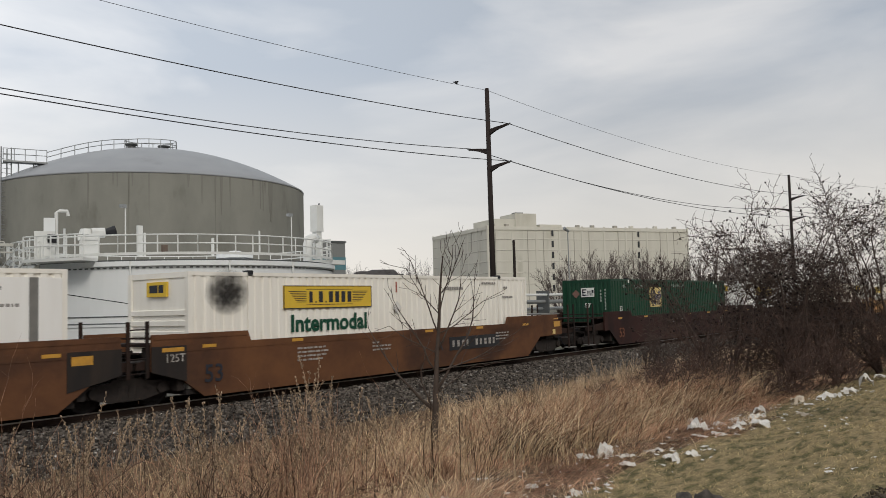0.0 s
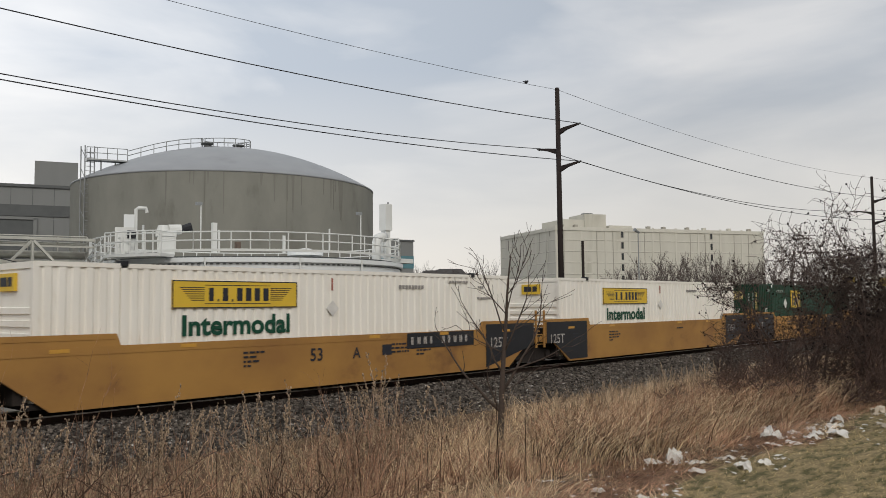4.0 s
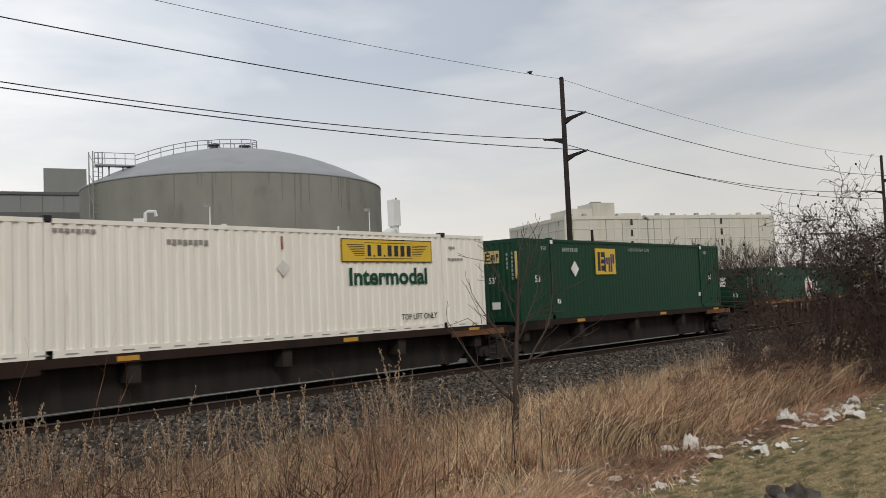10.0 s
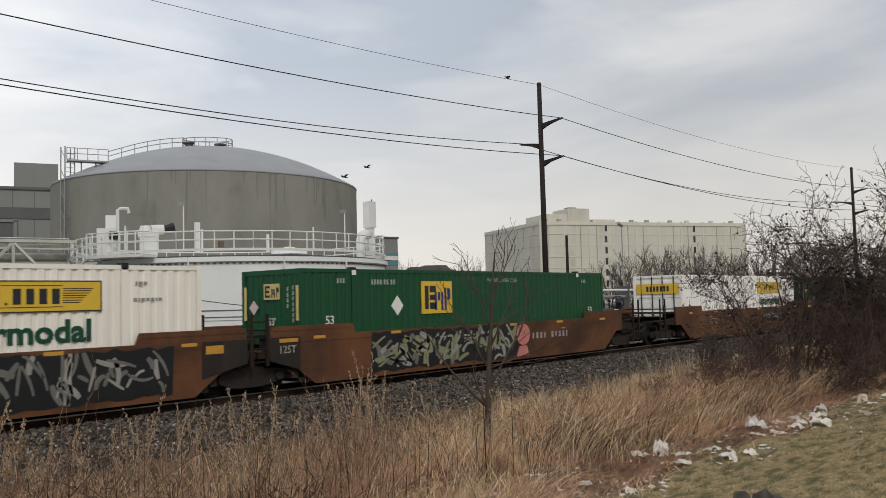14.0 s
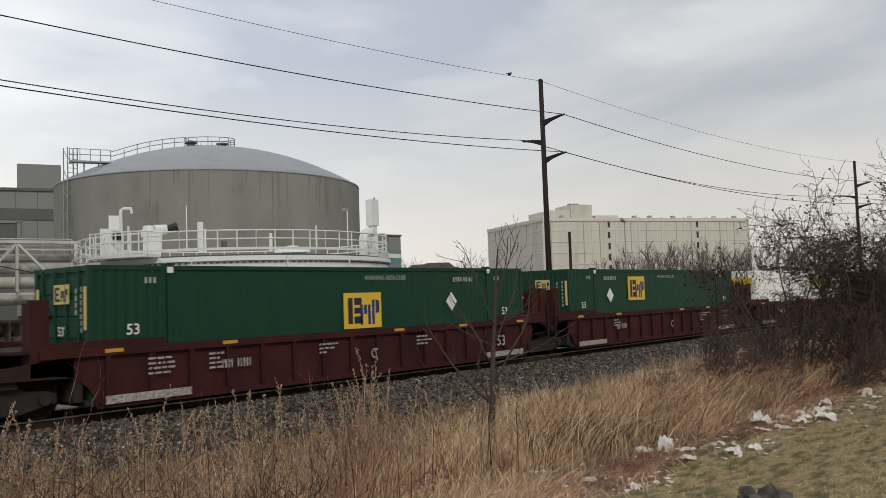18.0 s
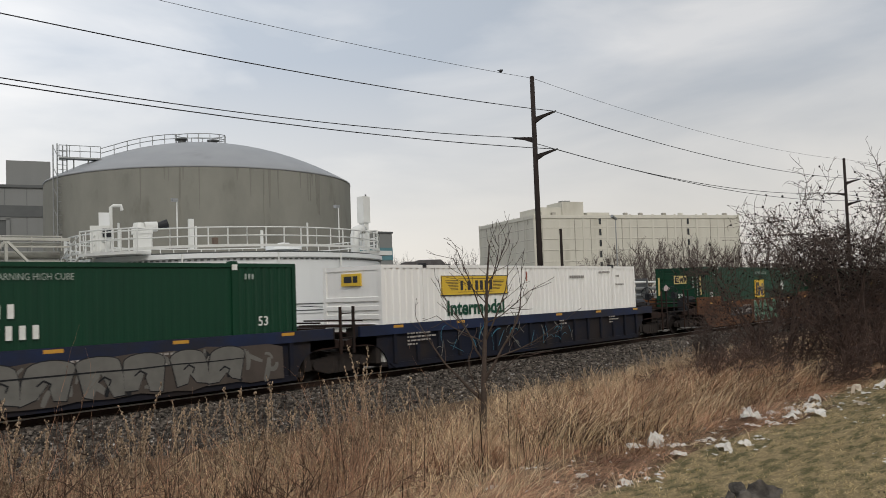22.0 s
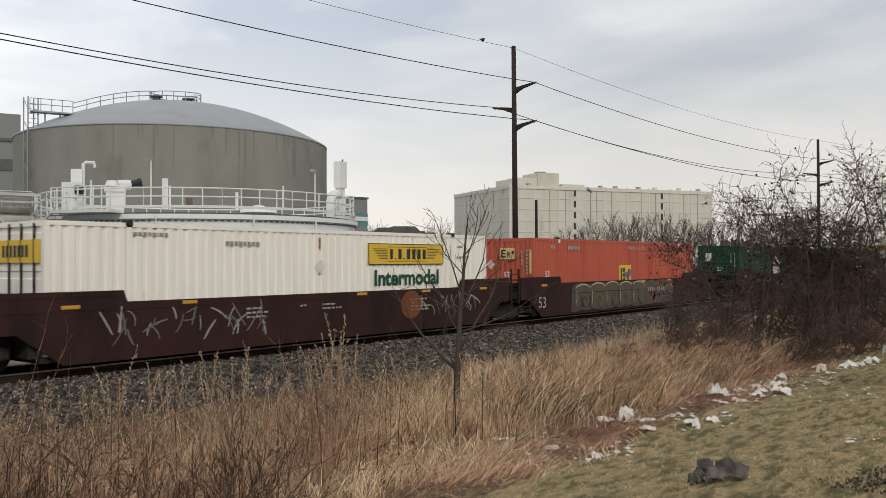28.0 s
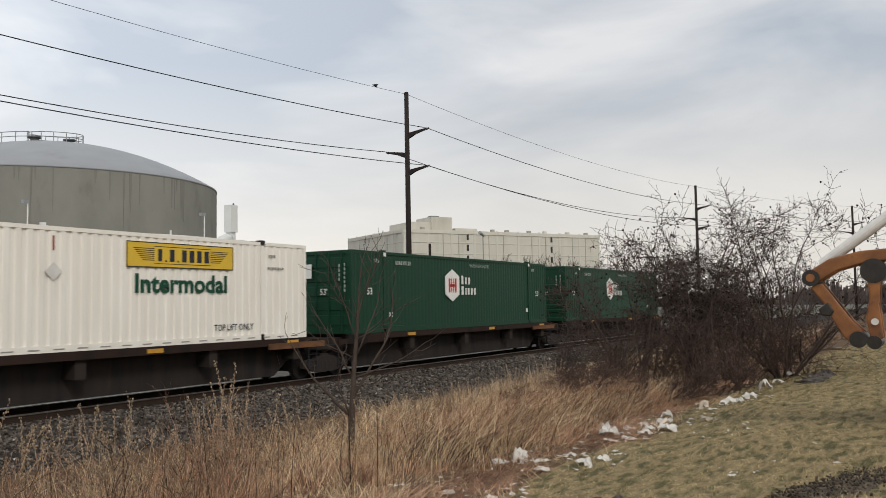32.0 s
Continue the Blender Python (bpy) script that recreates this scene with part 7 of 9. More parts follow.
def tubes(segs, sides=3):
    """Many thin tapered tubes as arrays: places and four-cornered faces."""
    a = np.array([s[0] for s in segs], float)
    b = np.array([s[1] for s in segs], float)
    r0 = np.array([s[2] for s in segs])[:, None]
    r1 = np.array([s[3] for s in segs])[:, None]
    d = b - a
    d /= np.linalg.norm(d, axis=1, keepdims=True) + 1e-9
    ref = np.where(np.abs(d[:, 2:3]) < 0.9, np.array([[0, 0, 1.0]]), np.array([[1.0, 0, 0]]))
    u = np.cross(d, ref)
    u /= np.linalg.norm(u, axis=1, keepdims=True) + 1e-9
    w = np.cross(d, u)
    vs = []
    for c, r in ((a, r0), (b, r1)):
        for i in range(sides):
            t = 2 * math.pi * i / sides
            vs.append(c + u * r * math.cos(t) + w * r * math.sin(t))
    v = np.stack(vs, 1).reshape(-1, 3)
    base = (np.arange(len(segs)) * 2 * sides)[:, None, None]
    q = np.array([[i, (i + 1) % sides, sides + (i + 1) % sides, sides + i] for i in range(sides)])[None]
    return v, (base + q).reshape(-1, 4)


def grow(segs, ends, p, d, length, r, depth, rnd, spread=0.6, bend=0.25, kids=(2, 4), shrink=0.68, rise=0.15, steps=3):
    """A limb that bends, tapers and branches; its segments go into segs[depth]."""
    a, dirn = Vector(p), Vector(d).normalized()
    r_end = r * 0.62
    forks = rnd.randint(*kids) if depth > 0 else 0
    for i in range(steps):
        dirn = (dirn + Vector((rnd.gauss(0, bend), rnd.gauss(0, bend), rnd.gauss(0, bend) + rise * 0.5))).normalized()
        b = a + dirn * (length / steps)
        ra, rb = r + (r_end - r) * i / steps, r + (r_end - r) * (i + 1) / steps
        segs.setdefault(depth, []).append((tuple(a), tuple(b), ra, rb))
        if depth > 0:
            for _ in range(forks // steps + (1 if i < forks % steps else 0) + (1 if i == steps - 1 else 0)):
                side = Vector((rnd.gauss(0, 1), rnd.gauss(0, 1), rnd.gauss(0, 0.7))).normalized()
                nd = (dirn + side * spread * rnd.uniform(0.6, 1.3) + Vector((0, 0, rise))).normalized()
                grow(segs, ends, b, nd, length * shrink * rnd.uniform(0.7, 1.15), rb * rnd.uniform(0.5, 0.75), depth - 1, rnd, spread, bend, kids, shrink, rise, steps)
        a = b
    if depth == 0:
        ends.append(tuple(a))


def woody(name, parent, segs, material, label="", least=0.0):
    """Limbs and twigs of one plant; none is thinner than least."""
    segs = [(a, b, max(r0, least), max(r1, least * 0.8)) for a, b, r0, r1 in segs]
    v, f = tubes(segs, 3 if len(segs) > 60 else 6)
    ob = part(name, raw_mesh(name, v, f, material), material, parent, label)
    return tagged(ob, kind="stuff") if len(segs) > 60 else ob


def blobs(places, size, rnd, stretch=1.0):
    """Small pointed seed heads, buds or berries: eight-sided pods as arrays of four-cornered faces."""
    p = np.array(places, float)
    s = np.array([size * rnd.uniform(0.6, 1.3) for _ in places])[:, None]
    corners = np.array([(-1, -1, -1), (1, -1, -1), (1, 1, -1), (-1, 1, -1), (-1, -1, 1), (1, -1, 1), (1, 1, 1), (-1, 1, 1)], float) * (0.5, 0.5, 0.5 * stretch)
    v = (p[:, None, :] + corners[None] * s[:, None, :]).reshape(-1, 3)
    q = np.array([(0, 3, 2, 1), (4, 5, 6, 7), (0, 1, 5, 4), (1, 2, 6, 5), (2, 3, 7, 6), (3, 0, 4, 7)])[None]
    return v, ((np.arange(len(p)) * 8)[:, None, None] + q).reshape(-1, 4)


def limb_run(segs, p, d, length, r0, r1, steps, rnd, bend, rise=0.0, pull=None):
    """A crooked tapering limb; returns its joints as (place, direction, radius)."""
    a, dirn = Vector(p), Vector(d).normalized()
    out = [(a, dirn, r0)]
    for i in range(steps):
        dirn = dirn + Vector((rnd.gauss(0, bend), rnd.gauss(0, bend), rnd.gauss(0, bend) + rise))
        if pull is not None:
            dirn = dirn + pull * (i / steps)
        dirn.normalize()
        b = a + dirn * (length / steps)
        ra, rb = r0 + (r1 - r0) * i / steps, r0 + (r1 - r0) * (i + 1) / steps
        segs.append((tuple(a), tuple(b), ra, rb))
        out.append((b, dirn, rb))
        a = b
    return out


def limb_part(name, parent, joints, material, label="", sides=6):
    """One unbroken tapering limb through its joints."""
    s, side = Shape(), None
    for p, d, r in joints:
        side = d.orthogonal().normalized() if side is None else (side - d * side.dot(d)).normalized()
        u = d.cross(side)
        s.v += [tuple(p + side * (r * math.cos(w)) + u * (r * math.sin(w))) for w in (2 * math.pi * j / sides for j in range(sides))]
    for i in range(len(joints) - 1):
        for j in range(sides):
            q = (j + 1) % sides
            s.face(i * sides + j, i * sides + q, (i + 1) * sides + q, (i + 1) * sides + j)
    s.face(*reversed(range(sides)))
    s.face(*range((len(joints) - 1) * sides, len(joints) * sides))
    return part(name, s, material, parent, label, smooth=True)


def sideways(d, rnd, wide):
    """A direction that leaves d at about the angle wide."""
    s = Vector((rnd.gauss(0, 1), rnd.gauss(0, 1), rnd.gauss(0, 1)))
    s = (s - d * s.dot(d)).normalized()
    return d * math.cos(wide) + s * math.sin(wide)


# sapling between the camera and the track: a forked trunk and crooked spreading limbs
rnd = random.Random(23)
bx, by = 11.96, 9.23
sap = thing("bare_sapling", "slim bare forked sapling with crooked grey-brown branches", "tree", pose(bx, by, lie(bx, by) - 0.05))
right = Vector((math.sin(radians(37.6)), -math.cos(radians(37.6)), 0))       # across the slope
ahead = Vector((math.cos(radians(37.6)), math.sin(radians(37.6)), 0))
wood, twigs = [], []
trunk = limb_run(wood, (0, 0, 0), right * -0.10 + Vector((0, 0, 1)), 3.45, 0.066, 0.011, 10, rnd, 0.06, 0.10)
limb_part("trunk", sap, trunk, BARK, "thin grey-brown trunk", 8)
for up, dx, dz, ln, r in ((2, -0.95, 0.80, 1.55, 0.036), (2, -0.62, 1.0, 0.95, 0.022), (3, 0.50, 1.0, 1.75, 0.032), (4, 0.85, 0.55, 1.15, 0.020), (4, -0.55, 0.9, 1.2, 0.020), (5, 0.55, 1.0, 1.25, 0.020),
                          (5, -0.9, 0.35, 0.8, 0.013), (6, -0.45, 1.0, 1.1, 0.016), (6, 0.9, 0.25, 0.8, 0.012), (7, 0.40, 1.0, 1.05, 0.015), (7, -0.7, 0.7, 0.8, 0.012), (8, 0.6, 0.8, 0.7, 0.010), (3, 0.95, 0.25, 0.75, 0.012)):
    q = trunk[up][0]
    limb = []
    run = limb_run(limb, q, right * dx + ahead * rnd.uniform(-0.4, 0.4) + Vector((0, 0, dz)), ln * 1.25, r * 0.95, 0.0055, 6, rnd, 0.13, 0.08)
    limb_part("limb", sap, run, BARK)
    for c, d, rr in run[2:]:
        for _ in range(rnd.choice((1, 1, 2))):
            sub = limb_run(twigs, c, sideways(d, rnd, rnd.uniform(0.5, 1.1)), rnd.uniform(0.25, 0.65), max(0.0058, rr * 0.5), 0.0042, 3, rnd, 0.16, 0.12)
            if rnd.random() < 0.5:
                limb_run(twigs, sub[2][0], sideways(sub[2][1], rnd, 0.8), rnd.uniform(0.08, 0.22), 0.0036, 0.0028, 2, rnd, 0.15, 0.10)
for c, d, rr in trunk[4:]:
    limb_run(twigs, c, sideways(d, rnd, 0.8), rnd.uniform(0.3, 0.6), 0.006, 0.003, 4, rnd, 0.15, 0.12)
woody("twig_mass", sap, twigs, TWIG, "", 0.0042)


def thorn_bush(label, place, stems, height, width, seed, fruit=0.5, tangle=1.0):
    """An old shrub: several crooked stems from one foot, arching branches, short spurs and dried fruits."""
    rnd = random.Random(seed)
    px, py = place
    th = thing("bare_thicket", label, "shrub", pose(px, py, lie(px, py) - 0.05))
    fine, pods = [], []
    for i in range(stems):
        a = 2 * math.pi * (i + rnd.uniform(-0.3, 0.3)) / stems
        out = Vector((math.cos(a), math.sin(a), 0))
        far = rnd.uniform(0.25, 1.0)
        stem = []
        run = limb_run(stem, out * rnd.uniform(0.05, 0.35), out * far * 0.72 * width / height + Vector((0, 0, 1)), height * rnd.uniform(0.78, 1.0) * (1 - 0.12 * far), rnd.uniform(0.030, 0.050), 0.007, 9, rnd, 0.14, 0.03,
                       Vector((out.x * 0.10, out.y * 0.10, -0.05 * far)))
        limb_part("stem", th, run, TWIG, "crooked dark stem")
        for k, (c, d, r) in enumerate(run[1:], 1):
            f = k / 9
            for _ in range(rnd.choice((1, 2, 2, 3))):
                bd = sideways(d, rnd, rnd.uniform(0.7, 1.35))
                bd.z = bd.z * 0.6 + 0.12
                branch = limb_run(fine, c, bd, width * rnd.uniform(0.16, 0.36) * (1.1 - 0.5 * f), max(0.0075, r * 0.34), 0.0052, 5, rnd, 0.20, 0.02)
                for bc, bdir, br in branch[1:]:
                    for _ in range(max(1, round(rnd.uniform(1.5, 3.6) * tangle))):
                        twig = limb_run(fine, bc, sideways(bdir, rnd, rnd.uniform(0.6, 1.3)), rnd.uniform(0.18, 0.60), 0.0058, 0.0044, 3, rnd, 0.24, 0.05)
                        for tc, tdir, _ in twig[1:]:
                            if rnd.random() < 0.45:
                                limb_run(fine, tc, sideways(tdir, rnd, 1.0), rnd.uniform(0.06, 0.16), 0.0055, 0.0045, 1, rnd, 0.1)
                            if rnd.random() < fruit * 0.24 and c.z > height * 0.25:
                                pods.append(tuple(tc + Vector((rnd.gauss(0, 0.02), rnd.gauss(0, 0.02), -0.02))))
    woody("twig_mass", th, fine, TWIG, "", 0.0045)
    if pods:
        v, f = blobs(pods, 0.032, rnd, 1.2)
        tagged(part("fruit_mass", raw_mesh("fruit_mass", v, f, BERRY), BERRY, th, "scattered dried dark fruits"), kind="stuff")
    return th


thorn_bush("large dark bare thicket of thorny stems with dried fruits", (25.1, 4.2), 11, 5.7, 5.8, 3, 0.6)
thorn_bush("dark bare thicket of tangled stems beside the ditch", (23.8, 6.1), 10, 5.3, 5.4, 8, 0.55)
thorn_bush("dark bare thicket leaning over the dead grass", (22.8, 7.6), 9, 4.3, 4.6, 9, 0.45)
thorn_bush("dark bare thicket with crooked thorny stems", (25.8, 5.8), 7, 4.6, 4.6, 11, 0.55)


def thicket(name, label, place, stems, height, width, seed, material, depth=4, spread=0.62, lean=0.5, thin=1.0):
    """Low brush: many thin tangled shoots."""
    rnd = random.Random(seed)
    px, py = place
    th = thing(name, label, "shrub", pose(px, py, lie(px, py) - 0.05))
    segs, ends = {}, []
    for i in range(stems):
        a = rnd.uniform(0, 2 * math.pi)
        q = Vector((math.cos(a), math.sin(a), 0)) * rnd.uniform(0, width * 0.22)
        out = Vector((math.cos(a), math.sin(a), 0)) * rnd.uniform(0.1, lean) * width / height
        grow(segs, ends, q, out + Vector((0, 0, 1)), height * rnd.uniform(0.28, 0.40), rnd.uniform(0.02, 0.05) * height / 5, depth, rnd, spread, 0.20, (2, 4), 0.70, 0.04, 3)
    high = sorted(q[2] for q in ends)[int(len(ends) * 0.985)]
    wide = sorted(math.hypot(q[0], q[1]) for q in ends)[int(len(ends) * 0.95)]
    fz, fx = height / high, width / 2 / wide
    segs = {k: [((a[0] * fx, a[1] * fx, a[2] * fz), (b[0] * fx, b[1] * fx, b[2] * fz), r0, r1) for a, b, r0, r1 in v] for k, v in segs.items()}
    woody("stem_mass", th, [s for k, v in segs.items() if k >= depth - 1 for s in v], material, "crowded bare stems", 0.010 * thin)
    woody("twig_mass", th, [s for k, v in segs.items() if k < depth - 1 for s in v], material, "", 0.0055 * thin)
    return th


thicket("bare_thicket", "low reddish bare thicket tangled at the foot of the slope", (21.2, 7.0), 7, 1.9, 4.4, 15, THORN, 4, 0.85, 0.9)
thicket("bare_thicket", "low reddish bare thicket above the litter", (23.0, 5.2), 7, 2.4, 5.0, 16, THORN, 4, 0.85, 0.9)
thicket("bare_thicket", "low reddish bare thicket behind the larger one", (25.8, 6.3), 7, 2.4, 4.8, 17, THORN, 4, 0.85, 0.9)
thicket("bare_thicket", "low reddish brush reaching over the dead grass", (19.6, 6.3), 5, 1.2, 3.6, 18, THORN, 4, 0.85, 0.9)
thicket("bare_thicket", "low reddish brush at the edge of the turf", (20.8, 5.5), 5, 1.5, 3.4, 19, THORN, 4, 0.85, 0.9)
thicket("bare_thicket", "low dark brush rising out of the grass bank", (18.3, 7.5), 6, 1.15, 3.4, 31, THORN, 4, 0.85, 0.9)
thicket("bare_thicket", "low dark brush between grass and thicket", (20.2, 7.9), 6, 1.7, 3.6, 32, TWIG, 4, 0.85, 0.9)
thicket("bare_thicket", "bare brush beyond the thicket", (31.5, 8.0), 9, 2.6, 4.5, 27, THORN, 4, 0.7, 0.8)
thicket("bare_thicket", "low brown brush at the end of the thicket", (26.6, 3.9), 6, 1.9, 4.0, 28, THORN, 4, 0.85, 0.9)


for k, (az, r, n, h, wd) in enumerate(((82.5, 6.3, 9, 1.75, 1.7), (79.3, 6.2, 8, 1.55, 1.5), (76.0, 6.7, 8, 1.25, 1.5), (70.0, 6.8, 7, 1.05, 1.3), (65.0, 7.1, 7, 1.0, 1.3), (58.5, 7.5, 6, 0.85, 1.2), (52.0, 7.7, 6, 0.85, 1.1))):
    q = polar(az, r)
    thicket("bare_thicket", "small dark bare bush of branching stems in the near grass", (q.x, q.y), n, h, wd, 60 + k, DARK_STEM, 3, 0.7, 0.6, 0.5)


def canes(place, n, height, seed, label="bare reddish canes arching out of dead grass", material=None):
    rnd = random.Random(seed)
    px, py = place
    th = thing("bramble_canes", label, "shrub", pose(px, py, lie(px, py) - 0.04), "canes in the foreground")
    segs, ends = {}, []
    for i in range(int(n * 1.1)):
        a = rnd.uniform(0, 2 * math.pi)
        p = Vector((math.cos(a), math.sin(a), 0)) * rnd.uniform(0, 0.6)
        bent = i % 4 == 0
        d = Vector((math.cos(a) * (0.5 if bent else 0.16), math.sin(a) * (0.5 if bent else 0.16), 1))
        hgt = height * rnd.uniform(0.5, 1.1)
        r = (rnd.uniform(0.005, 0.011) if bent else rnd.uniform(0.0032, 0.0062)) * (1.35 if material else 1.0)
        arch = rnd.uniform(0.05, 0.35) if bent else rnd.uniform(0.0, 0.07)
        for k in range(7):
            d = (d.normalized() + Vector((rnd.gauss(0, 0.12) + math.cos(a) * arch * 0.5, rnd.gauss(0, 0.12) + math.sin(a) * arch * 0.5, -arch * k * 0.16))).normalized()
            q = p + d * hgt / 6
            if q.z < 0.02:
                break
            segs.setdefault(0, []).append((tuple(p), tuple(q), r * (1 - k / 9), r * (1 - (k + 1) / 9)))
            if rnd.random() < (0.55 if bent or material else 0.22) and k > 1:
                grow(segs, ends, q, d + Vector((rnd.gauss(0, 0.8), rnd.gauss(0, 0.8), 0.3)), hgt * 0.28, r * 0.45, 1, rnd, 0.7, 0.2, (1, 2), 0.6, 0.1, 3)
            p = q
    woody("stem_mass", th, [s for v in segs.values() for s in v], material or CANE, "thin reddish stems" if material is None else "dark branching stems", 0.0 if material is None else 0.0035)


for k, (az, r, n, h) in enumerate(((84, 6.4, 18, 1.75), (81, 6.1, 18, 1.75), (78, 5.9, 18, 1.5), (76, 6.6, 18, 1.4), (73, 6.0, 16, 1.15), (69, 6.1, 16, 1.1), (64.5, 6.4, 16, 1.05), (60.5, 6.7, 16, 1.0), (57, 6.9, 16, 1.0), (71, 7.2, 18, 1.15), (66, 7.6, 16, 1.1), (62, 7.9, 18, 1.1), (58.5, 8.3, 14, 1.05), (55, 8.2, 20, 1.25), (51.5, 8.6, 22, 1.15), (48.5, 9.0, 18, 1.0), (87, 6.6, 14, 1.7), (73.5, 8.8, 14, 1.2), (68.5, 9.4, 14, 1.2), (64, 9.6, 12, 1.1), (45.5, 9.6, 12, 0.8), (46.4, 9.7, 40, 1.30), (44.9, 10.3, 32, 1.25), (47.8, 9.3, 26, 1.1), (60.8, 8.8, 28, 1.25), (67.0, 8.3, 32, 1.35), (69.2, 7.9, 30, 1.40), (75.3, 8.4, 30, 1.45), (78.0, 7.6, 28, 1.5))):
    q = polar(az, r)
    canes((q.x, q.y), n, h, 100 + k)
for k, (az, r, n, h) in enumerate(((86.5, 6.5, 16, 1.35), (83.5, 6.3, 20, 1.65), (81.2, 6.1, 20, 1.55), (78.5, 6.4, 16, 1.25), (76.0, 6.2, 12, 1.1), (70.5, 6.3, 6, 1.0), (63, 6.6, 7, 1.0), (58, 7.0, 6, 0.95), (53.5, 7.4, 8, 0.95), (50.0, 8.0, 6, 0.85), (66.5, 7.2, 8, 1.05), (61.0, 7.6, 7, 0.95), (74.5, 6.7, 8, 1.05))):
    q = polar(az, r)
    canes((q.x, q.y), n, h, 160 + k, "dark bare bush of branching stems in dead grass", DARK_STEM)


def weed_clump(place, n, height, seed):
    """Dry weeds that curve up and out of one root, with narrow spikes of seed pods."""
    rnd = random.Random(seed)
    px, py = place
    th = thing("dry_weed", "clump of tall dry weeds with narrow spikes of seed pods", "weed", pose(px, py, lie(px, py) - 0.03), "dry weeds along the ditch")
    segs, pods = [], []

    def spike(p, d, length, steps, r):
        for c, dd, _ in limb_run(segs, p, d, length, r, 0.0016, steps, rnd, 0.07, 0.03)[1:]:
            for _ in range(rnd.randint(3, 5)):
                s = sideways(dd, rnd, rnd.uniform(0.4, 0.9)) * rnd.uniform(0.012, 0.034)
                q = c - dd * rnd.uniform(0, length / steps)
                segs.append((tuple(q), tuple(q + s), 0.0016, 0.001))
                pods.append(tuple(q + s))
    for i in range(max(6, int(n * 1.1))):
        a, rad = rnd.uniform(0, 6.28), rnd.uniform(0, 0.20)
        out = Vector((math.cos(a), math.sin(a), 0))
        h = height * rnd.choice((rnd.uniform(0.35, 0.8), rnd.uniform(0.7, 1.1)))
        run = limb_run(segs, out * rad, out * rnd.uniform(0.05, 0.55) + Vector((0, 0, 1)), h * 0.72, rnd.uniform(0.0055, 0.0085), 0.0040, 7, rnd, 0.07, 0.09)
        spike(run[-1][0], run[-1][1], h * rnd.uniform(0.20, 0.34), 7, 0.0032)
        for c, d, _ in run[3:]:
            if rnd.random() < 0.55:
                spike(c, sideways(d, rnd, rnd.uniform(0.35, 0.8)) + Vector((0, 0, 0.25)), h * rnd.uniform(0.08, 0.24), 4, 0.0026)
            if rnd.random() < 0.35:
                limb_run(segs, c, sideways(d, rnd, 1.2), rnd.uniform(0.06, 0.16), 0.0030, 0.0014, 3, rnd, 0.35, -0.12)
    woody("stem_mass", th, segs, WEED)
    v, f = blobs(pods, 0.0098, rnd, 2.0)
    tagged(part("seed_head_mass", raw_mesh("seed_head_mass", v, f, SEED), SEED, th, "dry pale seed pods"), kind="stuff")


for k, (az, r, n, h) in enumerate(((45.3, 11.5, 26, 1.75), (46.3, 11.7, 14, 1.45), (52.3, 11.2, 14, 1.55), (53.6, 11.4, 12, 1.35), (60.0, 10.6, 16, 1.55), (61.4, 10.8, 10, 1.25), (66.6, 10.4, 18, 1.55), (68.4, 10.2, 18, 1.65), (71.5, 10.6, 14, 1.55), (75.0, 10.5, 26, 1.75), (76.5, 10.6, 16, 1.6), (80.0, 10.6, 12, 1.4),
                                   (49.0, 12.6, 8, 1.2), (56.8, 12.3, 8, 1.25), (64.2, 11.6, 10, 1.3), (40.8, 14.8, 7, 1.05), (36.0, 15.2, 6, 0.95), (30.0, 19.5, 7, 1.1), (26.5, 21.0, 8, 1.2), (33.4, 17.0, 6, 1.0), (24.2, 22.0, 9, 1.3), (43.2, 12.6, 9, 1.2))):
    q = polar(az, r)
    weed_clump((q.x, q.y), n, h, 300 + k)

